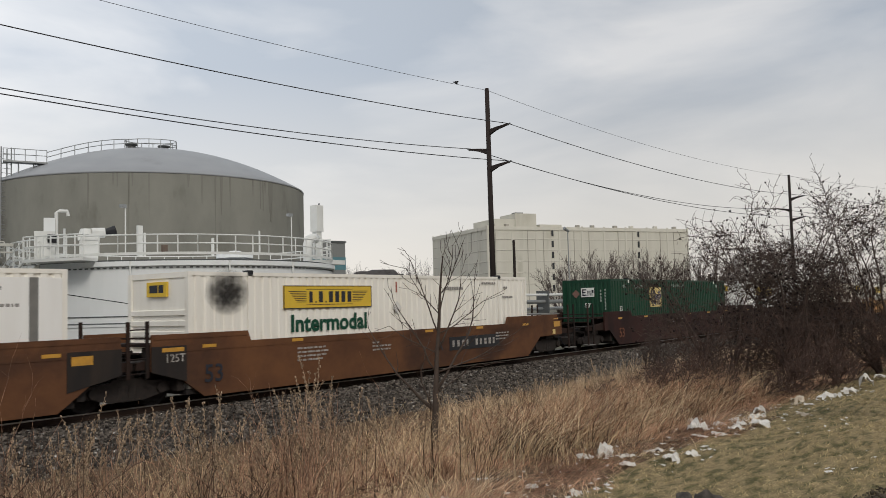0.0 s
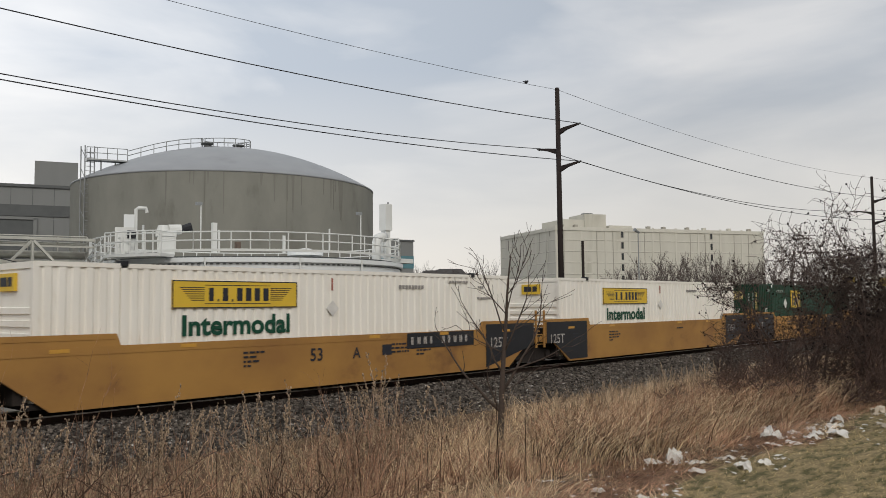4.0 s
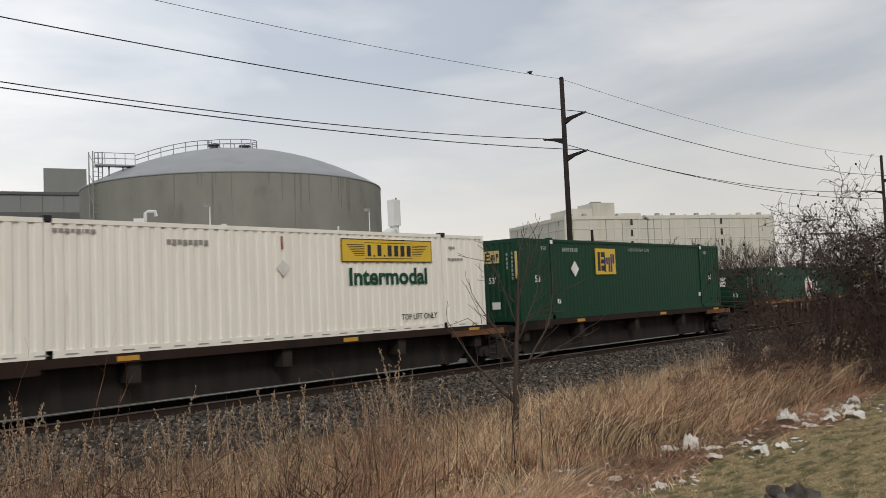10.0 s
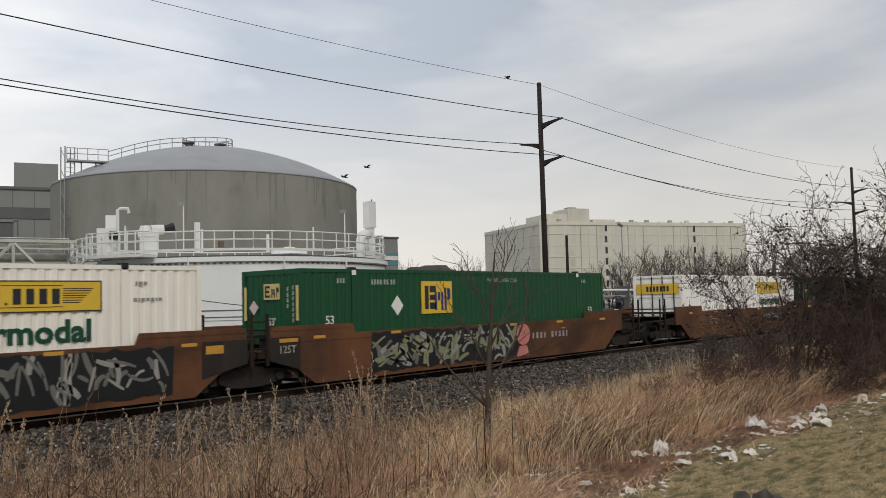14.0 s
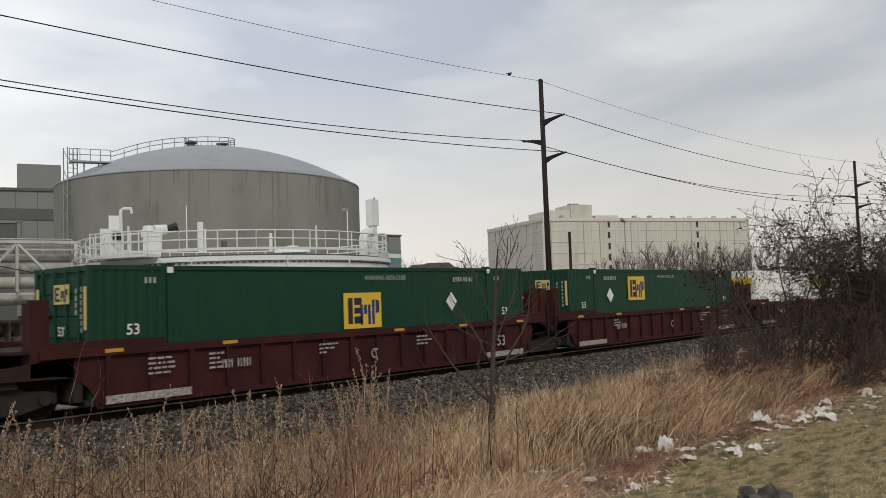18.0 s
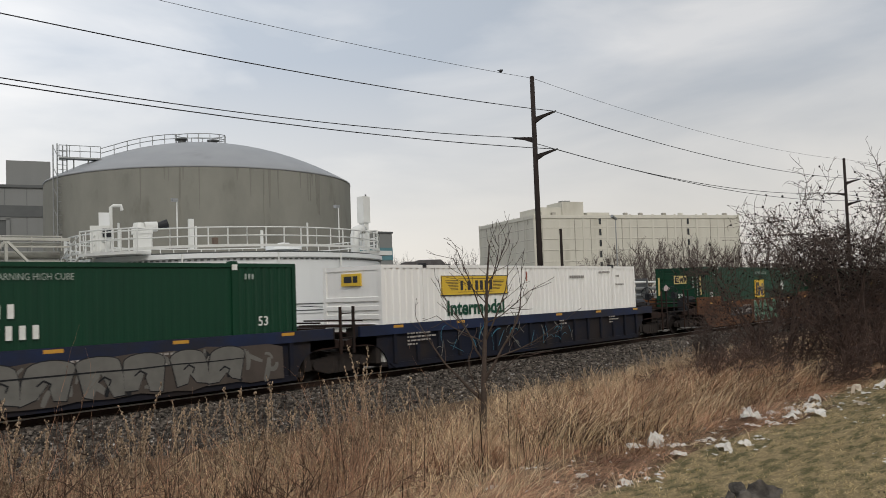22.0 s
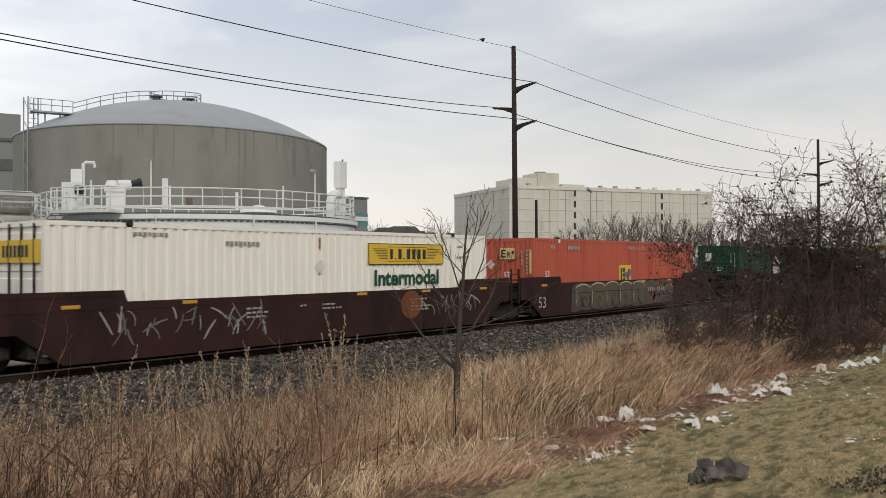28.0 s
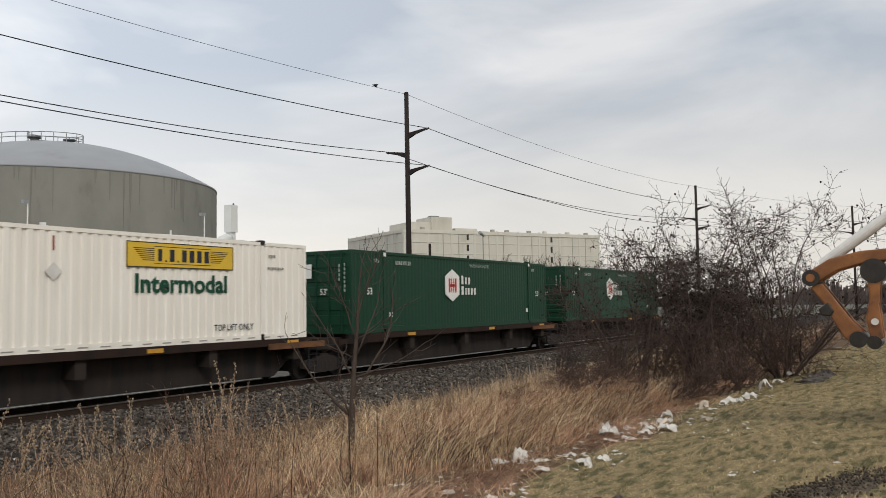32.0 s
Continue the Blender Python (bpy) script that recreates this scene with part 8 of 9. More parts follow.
# far bare trees before the warehouse, and one by the houses
for k, (az, r, top, wd) in enumerate(((29.0, 165, 0.046, 9), (27.6, 160, 0.054, 10), (26.2, 168, 0.054, 10), (24.9, 160, 0.052, 9), (23.6, 172, 0.053, 10), (22.2, 165, 0.050, 10), (20.6, 160, 0.049, 10), (19.0, 165, 0.050, 10), (17.6, 158, 0.050, 9), (16.0, 165, 0.046, 10), (38.75, 280, 0.0565, 18), (39.9, 300, 0.046, 12), (39.35, 290, 0.041, 10), (38.2, 300, 0.040, 10), (40.7, 310, 0.036, 9), (41.6, 300, 0.038, 9), (42.7, 305, 0.043, 9), (37.5, 310, 0.036, 10), (43.1, 300, 0.051, 10), (42.3, 310, 0.047, 9), (11.5, 150, 0.040, 10), (8.0, 160, 0.042, 10), (3.5, 170, 0.045, 12))):
    rnd = random.Random(500 + k)
    p = polar(az, r)
    h = EYE_Z + top * r
    th = thing("far_tree", "distant bare tree with a fine twiggy crown", "tree", pose(p.x, p.y, -0.5), "far bare trees")
    wood_mat = FAR_TWIG if r < 250 else FAR_DARK
    wood, fine = [], []
    size = (h + 0.5) * 0.84
    for i in range(7 if r < 250 else 8):
        a = 2 * math.pi * i / 7 + rnd.uniform(-0.3, 0.3)
        out = Vector((math.cos(a), math.sin(a), 0)) * rnd.uniform(0.15, 0.75) * wd / size
        run = limb_run(wood, (rnd.uniform(-0.3, 0.3), rnd.uniform(-0.3, 0.3), 0), out + Vector((0, 0, 1)), size * rnd.uniform(0.78, 1.0), 0.16, 0.035, 7, rnd, 0.07, 0.05)
        limb_part("trunk", th, run, wood_mat, "", 5)
        for c, d, _ in run[2:]:
            for _ in range(3):
                sub = limb_run(fine, c, sideways(d, rnd, rnd.uniform(0.4, 0.9)) + Vector((0, 0, 0.25)), size * rnd.uniform(0.14, 0.30), 0.034, 0.022, 3, rnd, 0.10, 0.08)
                for sc, sd, _ in sub[1:]:
                    for _ in range(3 if r < 250 else 1):
                        limb_run(fine, sc, sideways(sd, rnd, rnd.uniform(0.3, 0.9)) + Vector((0, 0, 0.2)), size * rnd.uniform(0.05, 0.13), 0.022, 0.016, 2, rnd, 0.12, 0.06)
    woody("crown", th, fine, wood_mat, "fine bare twigs")

# woods along the horizon
n = 9000
ang = np.radians(rng.uniform(-15, 112, n))
rad = rng.uniform(420, 620, n)
x, y = rad * np.cos(ang), rad * np.sin(ang)
hh = (7.0 + 3.0 * np.sin(ang * 23) + 2.0 * np.sin(ang * 61)) * rng.uniform(0.5, 1.15, n)
face = rng.uniform(0, 3.14, n)
v = np.zeros((n, 4, 3))
for i, (s, zz) in enumerate(((-1, 0), (1, 0), (0.35, 1), (-0.35, 1))):
    v[:, i, 0] = x + s * np.cos(face) * 1.6
    v[:, i, 1] = y + s * np.sin(face) * 1.6
    v[:, i, 2] = np.where(zz == 0, -1.0, hh)
tagged(new("far_woods", raw_mesh("far_woods", v.reshape(-1, 3), np.arange(n * 4).reshape(-1, 4), FAR_TWIG)), "band of bare woods along the horizon", "woods", kind="stuff")

# ---- litter, debris and the digger ----
PLASTIC = surface("dirty_white_plastic", (0.64, 0.615, 0.57), 0.5, second=(0.44, 0.40, 0.345), scale=9, stain=(0.28, 0.225, 0.165), stain_scale=4, stain_at=0.62)
CARD = surface("wet_cardboard", (0.50, 0.43, 0.34), 0.8, second=(0.40, 0.33, 0.25), scale=7)
CLOD = surface("black_clod", (0.045, 0.040, 0.036), 0.85, second=(0.13, 0.115, 0.10), scale=10, amount=1.0, bump=1.0, bump_scale=18)
MULCH = surface("dark_churned_soil", (0.045, 0.037, 0.029), 0.95, second=(0.11, 0.085, 0.06), scale=11, vary=0.6, amount=1.0, bump=1.0, bump_scale=25)
DIGGER = surface("worn_digger_orange", (0.30, 0.125, 0.042), 0.6, second=(0.15, 0.062, 0.028), scale=3, amount=1.0, stain=(0.06, 0.036, 0.026), stain_scale=3.2, stain_at=0.55, bump=0.3, bump_scale=20)
DIGGER_WHITE = surface("digger_arm_white", (0.70, 0.68, 0.64), 0.45, second=(0.5, 0.47, 0.42), scale=4)
DIGGER_RED = surface("digger_arm_red", (0.085, 0.022, 0.022), 0.45, scale=4)
GREASE = surface("greasy_steel", (0.035, 0.032, 0.03), 0.4, 0.6, second=(0.07, 0.06, 0.05), scale=9)


def crumple(size, tall, seed, nx=13):
    """A crushed sheet or bag: a fine lattice folded by noise, with a torn outline."""
    s = Shape()
    o = Vector((seed * 3.7, seed * 1.9, seed * 0.7))
    for j in range(nx):
        for i in range(nx):
            u, w = i / (nx - 1) - 0.5, j / (nx - 1) - 0.5
            p = Vector((u, w, 0))
            edge = max(0.0, 1 - 2.0 * math.hypot(u, w))
            fold = abs(noise.noise(p * 3.2 + o)) + 0.35 * abs(noise.noise(p * 8 + o))
            h = tall * (edge ** 0.35) * (0.45 + 0.9 * fold) + 0.03 * fold
            s.v.append(((u + 0.16 * noise.noise(p * 4 + o * 2)) * size, (w + 0.16 * noise.noise(p * 4 - o)) * size * 0.7, h))
    for j in range(nx - 1):
        for i in range(nx - 1):
            u, w = (i + 0.5) / (nx - 1) - 0.5, (j + 0.5) / (nx - 1) - 0.5
            if math.hypot(u, w) > 0.42 + 0.2 * noise.noise(Vector((u * 3, w * 3, seed * 2.3))):
                continue
            a = j * nx + i
            s.face(a, a + 1, a + nx + 1, a + nx)
    return s


LITTER = [(11.33, 5.62, 0.50, 0.34, 0), (11.0, 5.75, 0.45, 0.10, 0), (11.13, 5.20, 0.42, 0.07, 0), (10.94, 4.46, 0.50, 0.14, 0), (11.25, 4.30, 0.34, 0.10, 0), (11.6, 4.35, 0.22, 0.05, 0), (10.36, 4.84, 0.34, 0.08, 0),
          (13.98, 5.23, 0.62, 0.26, 0), (13.39, 4.66, 0.40, 0.08, 0), (13.9, 4.57, 0.44, 0.12, 0), (14.35, 4.31, 0.66, 0.20, 0), (13.2, 4.95, 0.3, 0.06, 0), (14.7, 4.75, 0.4, 0.1, 0), (15.42, 3.9, 0.40, 0.10, 1), (8.77, 4.76, 0.30, 0.10, 0), (9.0, 4.55, 0.22, 0.07, 0), (8.65, 4.95, 0.2, 0.08, 1),
          (17.29, 4.48, 0.55, 0.26, 1), (17.96, 4.11, 0.5, 0.24, 0), (18.5, 4.0, 0.45, 0.14, 0), (19.27, 3.96, 0.5, 0.22, 0), (20.51, 3.86, 0.6, 0.48, 0), (17.0, 4.2, 0.3, 0.04, 0), (15.65, 4.74, 0.6, 0.18, 0), (15.07, 5.68, 0.6, 0.2, 0), (15.06, 5.26, 0.4, 0.1, 0), (15.49, 5.1, 0.4, 0.1, 0), (16.3, 4.9, 0.3, 0.2, 0),
          (8.13, 6.17, 0.30, 0.06, 0), (8.98, 5.45, 0.3, 0.05, 0), (12.2, 3.0, 0.2, 0.03, 0), (10.2, 2.2, 0.16, 0.03, 0), (13.8, 3.2, 0.2, 0.03, 0), (9.6, 6.3, 0.2, 0.1, 0), (12.6, 7.6, 0.3, 0.25, 0), (22.5, 3.9, 0.5, 0.2, 0), (25.0, 4.0, 0.5, 0.2, 0), (15.0, 8.2, 0.3, 0.3, 0), (11.9, 5.05, 0.3, 0.05, 0), (12.4, 5.3, 0.28, 0.06, 1)]
for k, (x, y, size, tall, card) in enumerate(LITTER):
    if size < 0.29:
        continue
    single("litter", crumple(size * 0.76, tall * 0.70, k + 1), CARD if card else PLASTIC,
           "crumpled wet cardboard scrap on the slope" if card else ("upright dirty white plastic bag on the slope" if tall > 0.3 else "crumpled dirty white plastic and paper scrap"), "litter", "litter along the grass edge",
           at=pose(x, y, lie(x, y) + 0.005, 0, 0, (k * 77) % 360))


def clod(place, size, seed, label, name="earth_clod"):
    rnd = random.Random(seed)
    bm = bmesh.new()
    bmesh.ops.create_icosphere(bm, subdivisions=3, radius=1.0)
    for v in bm.verts:
        d = 1 + 0.75 * noise.noise(v.co * 1.7 + Vector((seed, 0, 0))) + 0.35 * noise.noise(v.co * 4.1 + Vector((0, seed, 0)))
        v.co = Vector((v.co.x * size[0] * d, v.co.y * size[1] * d, max(-0.03, v.co.z * size[2] * d)))
    me = bpy.data.meshes.new(name)
    bm.to_mesh(me)
    bm.free()
    me.materials.append(CLOD)
    ob = new(name, me)
    ob.matrix_basis = pose(place[0], place[1], lie(*place) + 0.01, 0, 0, seed * 40)
    return tagged(ob, label, "clod")


single("torn_sack", crumple(0.56, 0.20, 37, 23), CLOD, "torn black sack of debris lying on the turf", "litter", at=pose(7.58, 2.86, lie(7.58, 2.86) + 0.005, 0, 0, 118))
clod((7.42, 3.02), (0.07, 0.06, 0.10), 4, "small black clod beside a torn sack")
rs = np.random.default_rng(9)
soil = Shape()
SU, SW = 44, 22
for j in range(SW + 1):
    for i in range(SU + 1):
        u, w = i / SU * 2 - 1, j / SW * 2 - 1
        px, py = 8.5 + 1.15 * u + 0.12 * w, 1.15 - 0.42 * u + 0.33 * w
        rim = max(0.0, 1 - u * u - w * w)
        k = noise.noise((px * 3, py * 3, 2.0)) + 0.5 * noise.noise((px * 9, py * 9, 5.0)) + 0.35 * noise.noise((px * 23, py * 23, 1.0))
        soil.v.append((px, py, lie_many(np.array([px]), np.array([py]))[0] - 0.012 + (0.045 + 0.06 * k) * rim ** 0.7))
for j in range(SW):
    for i in range(SU):
        u, w = (i + 0.5) / SU * 2 - 1, (j + 0.5) / SW * 2 - 1
        if u * u + w * w + 0.55 * noise.noise((u * 3.1, w * 2.3, 4.4)) < 0.92:
            q = j * (SU + 1) + i
            soil.face(q, q + 1, q + SU + 2, q + SU + 1)
single("soil_heap", soil, MULCH, "dark churned patch of torn soil on the turf", "soil")
n = 1200
f, across = rs.uniform(-1.1, 1.1, n), rs.normal(0, 0.55, n)
lx, ly = 8.5 + 1.15 * f + 0.12 * across, 1.15 - 0.42 * f + 0.33 * across
size = rs.uniform(0.003, 0.010, n) * rs.uniform(0.5, 1.5, n)
corner = np.array([(-1, -1, -1), (1, -1, -1), (1, 1, -1), (-1, 1, -1), (-1, -1, 1), (1, -1, 1), (1, 1, 1), (-1, 1, 1)], float)
v = np.stack([lx, ly, lie_many(lx, ly) + 0.02 + 0.05 * np.clip(1 - f ** 2 - across ** 2, 0, 1)], 1)[:, None, :] + corner[None] * size[:, None, None] * rs.uniform(0.3, 1.4, (n, 8, 3))
q = np.array([(0, 3, 2, 1), (4, 5, 6, 7), (0, 1, 5, 4), (1, 2, 6, 5), (2, 3, 7, 6), (3, 0, 4, 7)])[None]
tagged(new("churned_soil", raw_mesh("churned_soil", v.reshape(-1, 3), ((np.arange(n) * 8)[:, None, None] + q).reshape(-1, 4), MULCH)), "scattered dark crumbs of churned soil on the turf", "soil", kind="stuff")
for k, (x, y, sx, sy, sz) in enumerate(((21.8, 3.05, 0.30, 0.12, 0.09), (22.5, 3.0, 0.25, 0.14, 0.11), (23.2, 3.0, 0.35, 0.16, 0.12), (24.0, 2.95, 0.3, 0.15, 0.13))):
    clod((x, y), (sx, sy, sz), 20 + k, "dark ridge of torn turf and soil on the slope", "torn_turf")
# scraps too small to tell apart
rs = np.random.default_rng(5)
n = 320
band = rs.choice(len(LITTER), n)
cx = np.array([q[0] for q in LITTER])[band] + rs.normal(0, 0.45, n)
cy = np.array([q[1] for q in LITTER])[band] + rs.normal(0, 0.30, n)
sz = rs.uniform(0.012, 0.055, n)
ang = rs.uniform(0, 6.28, n)
v = np.zeros((n, 4, 3))
for i in range(4):
    rr = sz * rs.uniform(0.5, 1.3, n)
    v[:, i, 0] = cx + rr * np.cos(ang + i * 1.57)
    v[:, i, 1] = cy + rr * np.sin(ang + i * 1.57)
    v[:, i, 2] = [lie(a, b) + 0.02 for a, b in zip(cx, cy)] + rs.uniform(0, 0.03, n)
tagged(new("litter_scraps", raw_mesh("litter_scraps", v.reshape(-1, 3), np.arange(n * 4).reshape(-1, 4), PLASTIC)), "small torn scraps of paper and plastic in the grass", "litter", kind="stuff")

# arm and bucket linkage of a digger that stands beside the slope
dig = thing("digger_arm", "worn orange digger arm with bucket linkage and toothed bucket", "excavator arm", pose(14.0, 0, 0))


def plate(name, pts, y0, y1, material, label=""):
    """An outline in the picture plane of the arm, given as (across, up); the arm lies nearly square to the line of sight."""
    s = Shape()
    k, n = 0, len(pts)
    s.v += [(y0, a, b) for a, b in pts] + [(y1, a, b) for a, b in pts]
    s.face(*range(n))
    s.face(*reversed(range(n, 2 * n)))
    for i in range(n):
        j = (i + 1) % n
        s.face(j, i, n + i, n + j)
    ob = part(name, s, material, dig, label)
    bev = ob.modifiers.new("worn_edge", "BEVEL")
    bev.width, bev.segments, bev.limit_method = 0.022, 2, "ANGLE"
    return ob


def pin(a, b, r, x0=-0.28, x1=0.28, material=None, name="pin_boss"):
    return part(name, Shape().tube((x0, a, b), (x1, a, b), r, n=20), material or DIGGER, dig)


up = 0.13
P0, P1, P2, P3 = (1.93, 2.52 + up), (1.20, 2.56 + up), (1.27, 1.62 + up), (1.02, 1.60 + up)
for x0, x1 in ((-0.24, -0.14), (0.14, 0.24)):
    # curved upper link
    plate("curved_link", [(1.96, 2.50 + up), (1.88, 2.64 + up), (1.62, 2.80 + up), (1.20, 2.90 + up), (0.70, 2.93 + up), (0.20, 2.92 + up), (0.20, 2.76 + up), (0.70, 2.76 + up), (1.15, 2.72 + up), (1.52, 2.62 + up), (1.74, 2.48 + up), (1.86, 2.42 + up)], x0, x1, DIGGER, "curved orange link bar")
    # slanting side link from the front pin to the bucket pin
    plate("side_link", [(1.90, 2.38 + up), (1.74, 2.44 + up), (1.60, 2.24 + up), (1.34, 1.86 + up), (1.20, 1.72 + up), (1.16, 1.58 + up), (1.32, 1.50 + up), (1.46, 1.62 + up), (1.62, 1.90 + up), (1.70, 2.10 + up)], x0 + 0.02, x1 + 0.02, DIGGER, "slanting orange link bar")
    plate("ear", [(1.80, 2.05 + up), (1.66, 2.16 + up), (1.58, 2.02 + up), (1.62, 1.94 + up), (1.76, 1.95 + up)], x0, x1, GREASE, "dark lug")
    # upright link
    plate("upright_link", [(1.12, 2.52 + up), (0.94, 2.52 + up), (0.98, 2.1 + up), (0.94, 1.62 + up), (1.10, 1.56 + up), (1.16, 1.9 + up), (1.10, 2.2 + up)], x0 - 0.03, x1 - 0.03, DIGGER, "upright orange link")
pin(1.88, 2.52 + up, 0.125, material=GREASE)
pin(1.88, 2.52 + up, 0.06, -0.32, 0.32, DIGGER, "pin")
pin(1.03, 2.60 + up, 0.18, material=GREASE)
pin(1.27, 1.60 + up, 0.12, material=GREASE)
pin(1.06, 1.56 + up, 0.10, material=GREASE)
pin(1.04, 1.86 + up, 0.05, -0.3, 0.3, PLACARD, "pin")
part("ram", Shape().tube((0, 1.75, 2.72 + up), (0, -0.6, 4.45 + up), 0.085, n=14), DIGGER_WHITE, dig, "pale hydraulic ram")
part("stick", Shape().tilted(Matrix.Translation((0, 0.2, 3.05 + up)) @ pose(0, 0, 0, -33), -0.18, 0.18, -1.6, 0.62, -0.20, 0.22), DIGGER_RED, dig, "dark red dipper stick")
# bucket, resting on the turf outside the view
g0 = lie(14.0, 0.1)
plate("bucket_side", [(0.80, 1.45 + up), (0.74, 1.66 + up), (-0.45, 1.60), (-0.55, 0.9), (-0.20, g0 + 0.02), (0.55, g0 + 0.02), (0.60, 0.95)], -0.55, -0.50, DIGGER)
plate("bucket_side", [(0.80, 1.45 + up), (0.74, 1.66 + up), (-0.45, 1.60), (-0.55, 0.9), (-0.20, g0 + 0.02), (0.55, g0 + 0.02), (0.60, 0.95)], 0.50, 0.55, DIGGER)
s = Shape()
sk = [(0.72, 1.64 + up), (-0.45, 1.58), (-0.55, 0.9), (-0.20, g0 + 0.02), (0.55, g0 + 0.02)]
for a, b in zip(sk, sk[1:]):
    k = len(s.v)
    s.v += [(-0.5, *a), (0.5, *a), (0.5, *b), (-0.5, *b)]
    s.face(k, k + 1, k + 2, k + 3)
part("bucket_shell", s, DIGGER, dig)
for i in range(5):
    part("tooth", Shape().box(-0.46 + i * 0.21, -0.38 + i * 0.21, 0.55, 0.78, g0 + 0.02, g0 + 0.08), GREASE, dig)

# birds: one sits on the topmost wire
bird = tips[0][0].lerp(tips[1][0], 0.945)
bird.z -= 4 * SAG[0] * 0.945 * 0.055
bm = bmesh.new()
bmesh.ops.create_icosphere(bm, subdivisions=2, radius=0.09)
for v in bm.verts:
    v.co = Vector((v.co.x * 1.5, v.co.y * 0.8, v.co.z * 0.9 + 0.09))
me = bpy.data.meshes.new("bird")
bm.to_mesh(me)
bm.free()
me.materials.append(BLACK)
perched = thing("bird", "small dark bird perched on the top wire", "bird", pose(bird.x, bird.y, bird.z))
o = new("body", me)
o.parent = perched
part("head", Shape().tube((0.10, 0, 0.15), (0.19, 0, 0.18), 0.05, 0.03, 8), BLACK, perched)
part("tail", Shape().box(-0.26, -0.1, -0.03, 0.03, 0.06, 0.09), BLACK, perched)
bird2 = tips[1][3].lerp(tips[2][3], 0.62)
bird2.z -= 4 * SAG[3] * 0.62 * 0.38
copy_thing(perched, pose(bird2.x, bird2.y, bird2.z))

# two birds that fly past the great tank: seconds and place
FLIGHT_A = ((0, 260, 200, 12), (11, 120, 84, 10), (12.7, 46, 39, 8.2), (13.2, 33.0, 33, 8.4), (13.5, 33.2, 33, 8.9), (13.7, 32.7, 33, 9.1), (14.0, 30.9, 33, 9.0), (14.3, 28.7, 33, 8.4), (14.5, 27.3, 33, 7.9), (16, 15, 30, 8.6), (19, -25, 27, 11), (32, -190, 40, 20))
FLIGHT_B = ((0, 270, 205, 12), (11, 124, 86, 10), (12.7, 47, 40, 8.0), (13.2, 33.6, 33, 8.3), (13.5, 33.7, 33, 9.0), (13.7, 33.7, 33, 9.4), (14.0, 32.6, 33, 9.7), (14.3, 30.6, 33, 9.3), (14.5, 29.1, 33, 8.8), (16, 17, 30, 9.4), (19, -22, 26, 12), (32, -180, 38, 21))


def flier(label):
    th = thing("flying_bird", label, "bird", pose(0, 0, 0), "flying birds")
    part("body", Shape().tube((-0.16, 0, 0), (0.14, 0, 0.02), 0.03, 0.05, 8).tube((0.14, 0, 0.02), (0.2, 0, 0.03), 0.045, 0.015, 8), BLACK, th)
    for sy in (-1, 1):
        s = Shape()
        s.v += [(0.08, sy * 0.03, 0.03), (-0.06, sy * 0.03, 0.03), (-0.10, sy * 0.2, 0.12), (0.04, sy * 0.2, 0.13), (-0.14, sy * 0.34, 0.10), (0.08, sy * 0.03, 0.015), (-0.06, sy * 0.03, 0.015), (-0.10, sy * 0.2, 0.105), (0.04, sy * 0.2, 0.115)]
        for q in ((0, 1, 2, 3), (3, 2, 4), (5, 8, 7, 6), (8, 4, 7), (0, 3, 8, 5), (1, 6, 7, 2), (3, 4, 8), (2, 7, 4)):
            s.face(*q)
        part("wing", s, BLACK, th)
    part("tail", Shape().box(-0.26, -0.14, -0.03, 0.03, -0.01, 0.01), BLACK, th)
    return th


FLIERS = [(flier("small dark bird flying past the great tank"), FLIGHT_A), (flier("small dark bird gliding past the great tank"), FLIGHT_B)]

# ---- stones of the ballast and the sleepers ----
n = 46000
sx = 1.0 + 60 * rng.random(n) ** 1.6
sy = rng.uniform(13.9, 17.9, n)
sz = np.interp(sy, (13.7, 14.3, 17.0, 17.5, 18.2), (-0.56, -0.50, -0.20, -0.17, -0.17)) + rng.uniform(-0.01, 0.035, n)
size = rng.uniform(0.009, 0.029, n) * (1 + sx / 50)
corner = np.array([(-1, -1, -1), (1, -1, -1), (1, 1, -1), (-1, 1, -1), (-1, -1, 1), (1, -1, 1), (1, 1, 1), (-1, 1, 1)], float)
v = np.stack([sx, sy, sz], 1)[:, None, :] + corner[None] * size[:, None, None] * rng.uniform(0.45, 1.25, (n, 8, 3)) * (1, 1, 0.8)
ang = rng.uniform(0, 3.14, n)
ca, sa = np.cos(ang)[:, None], np.sin(ang)[:, None]
dx, dy = v[:, :, 0] - sx[:, None], v[:, :, 1] - sy[:, None]
v[:, :, 0], v[:, :, 1] = sx[:, None] + dx * ca - dy * sa, sy[:, None] + dx * sa + dy * ca
q = np.array([(4, 5, 6, 7), (0, 1, 5, 4), (1, 2, 6, 5), (2, 3, 7, 6), (3, 0, 4, 7)])[None]
tagged(new("ballast_stones", raw_mesh("ballast_stones", v.reshape(-1, 3), ((np.arange(n) * 8)[:, None, None] + q).reshape(-1, 4), STONE)), "loose grey crushed stones on the ballast shoulder", "ballast", kind="stuff")
for i in range(150):
    part("tie", tie_mesh, TIE, railway, at=pose(-4 + 0.55 * i, 0, 0))

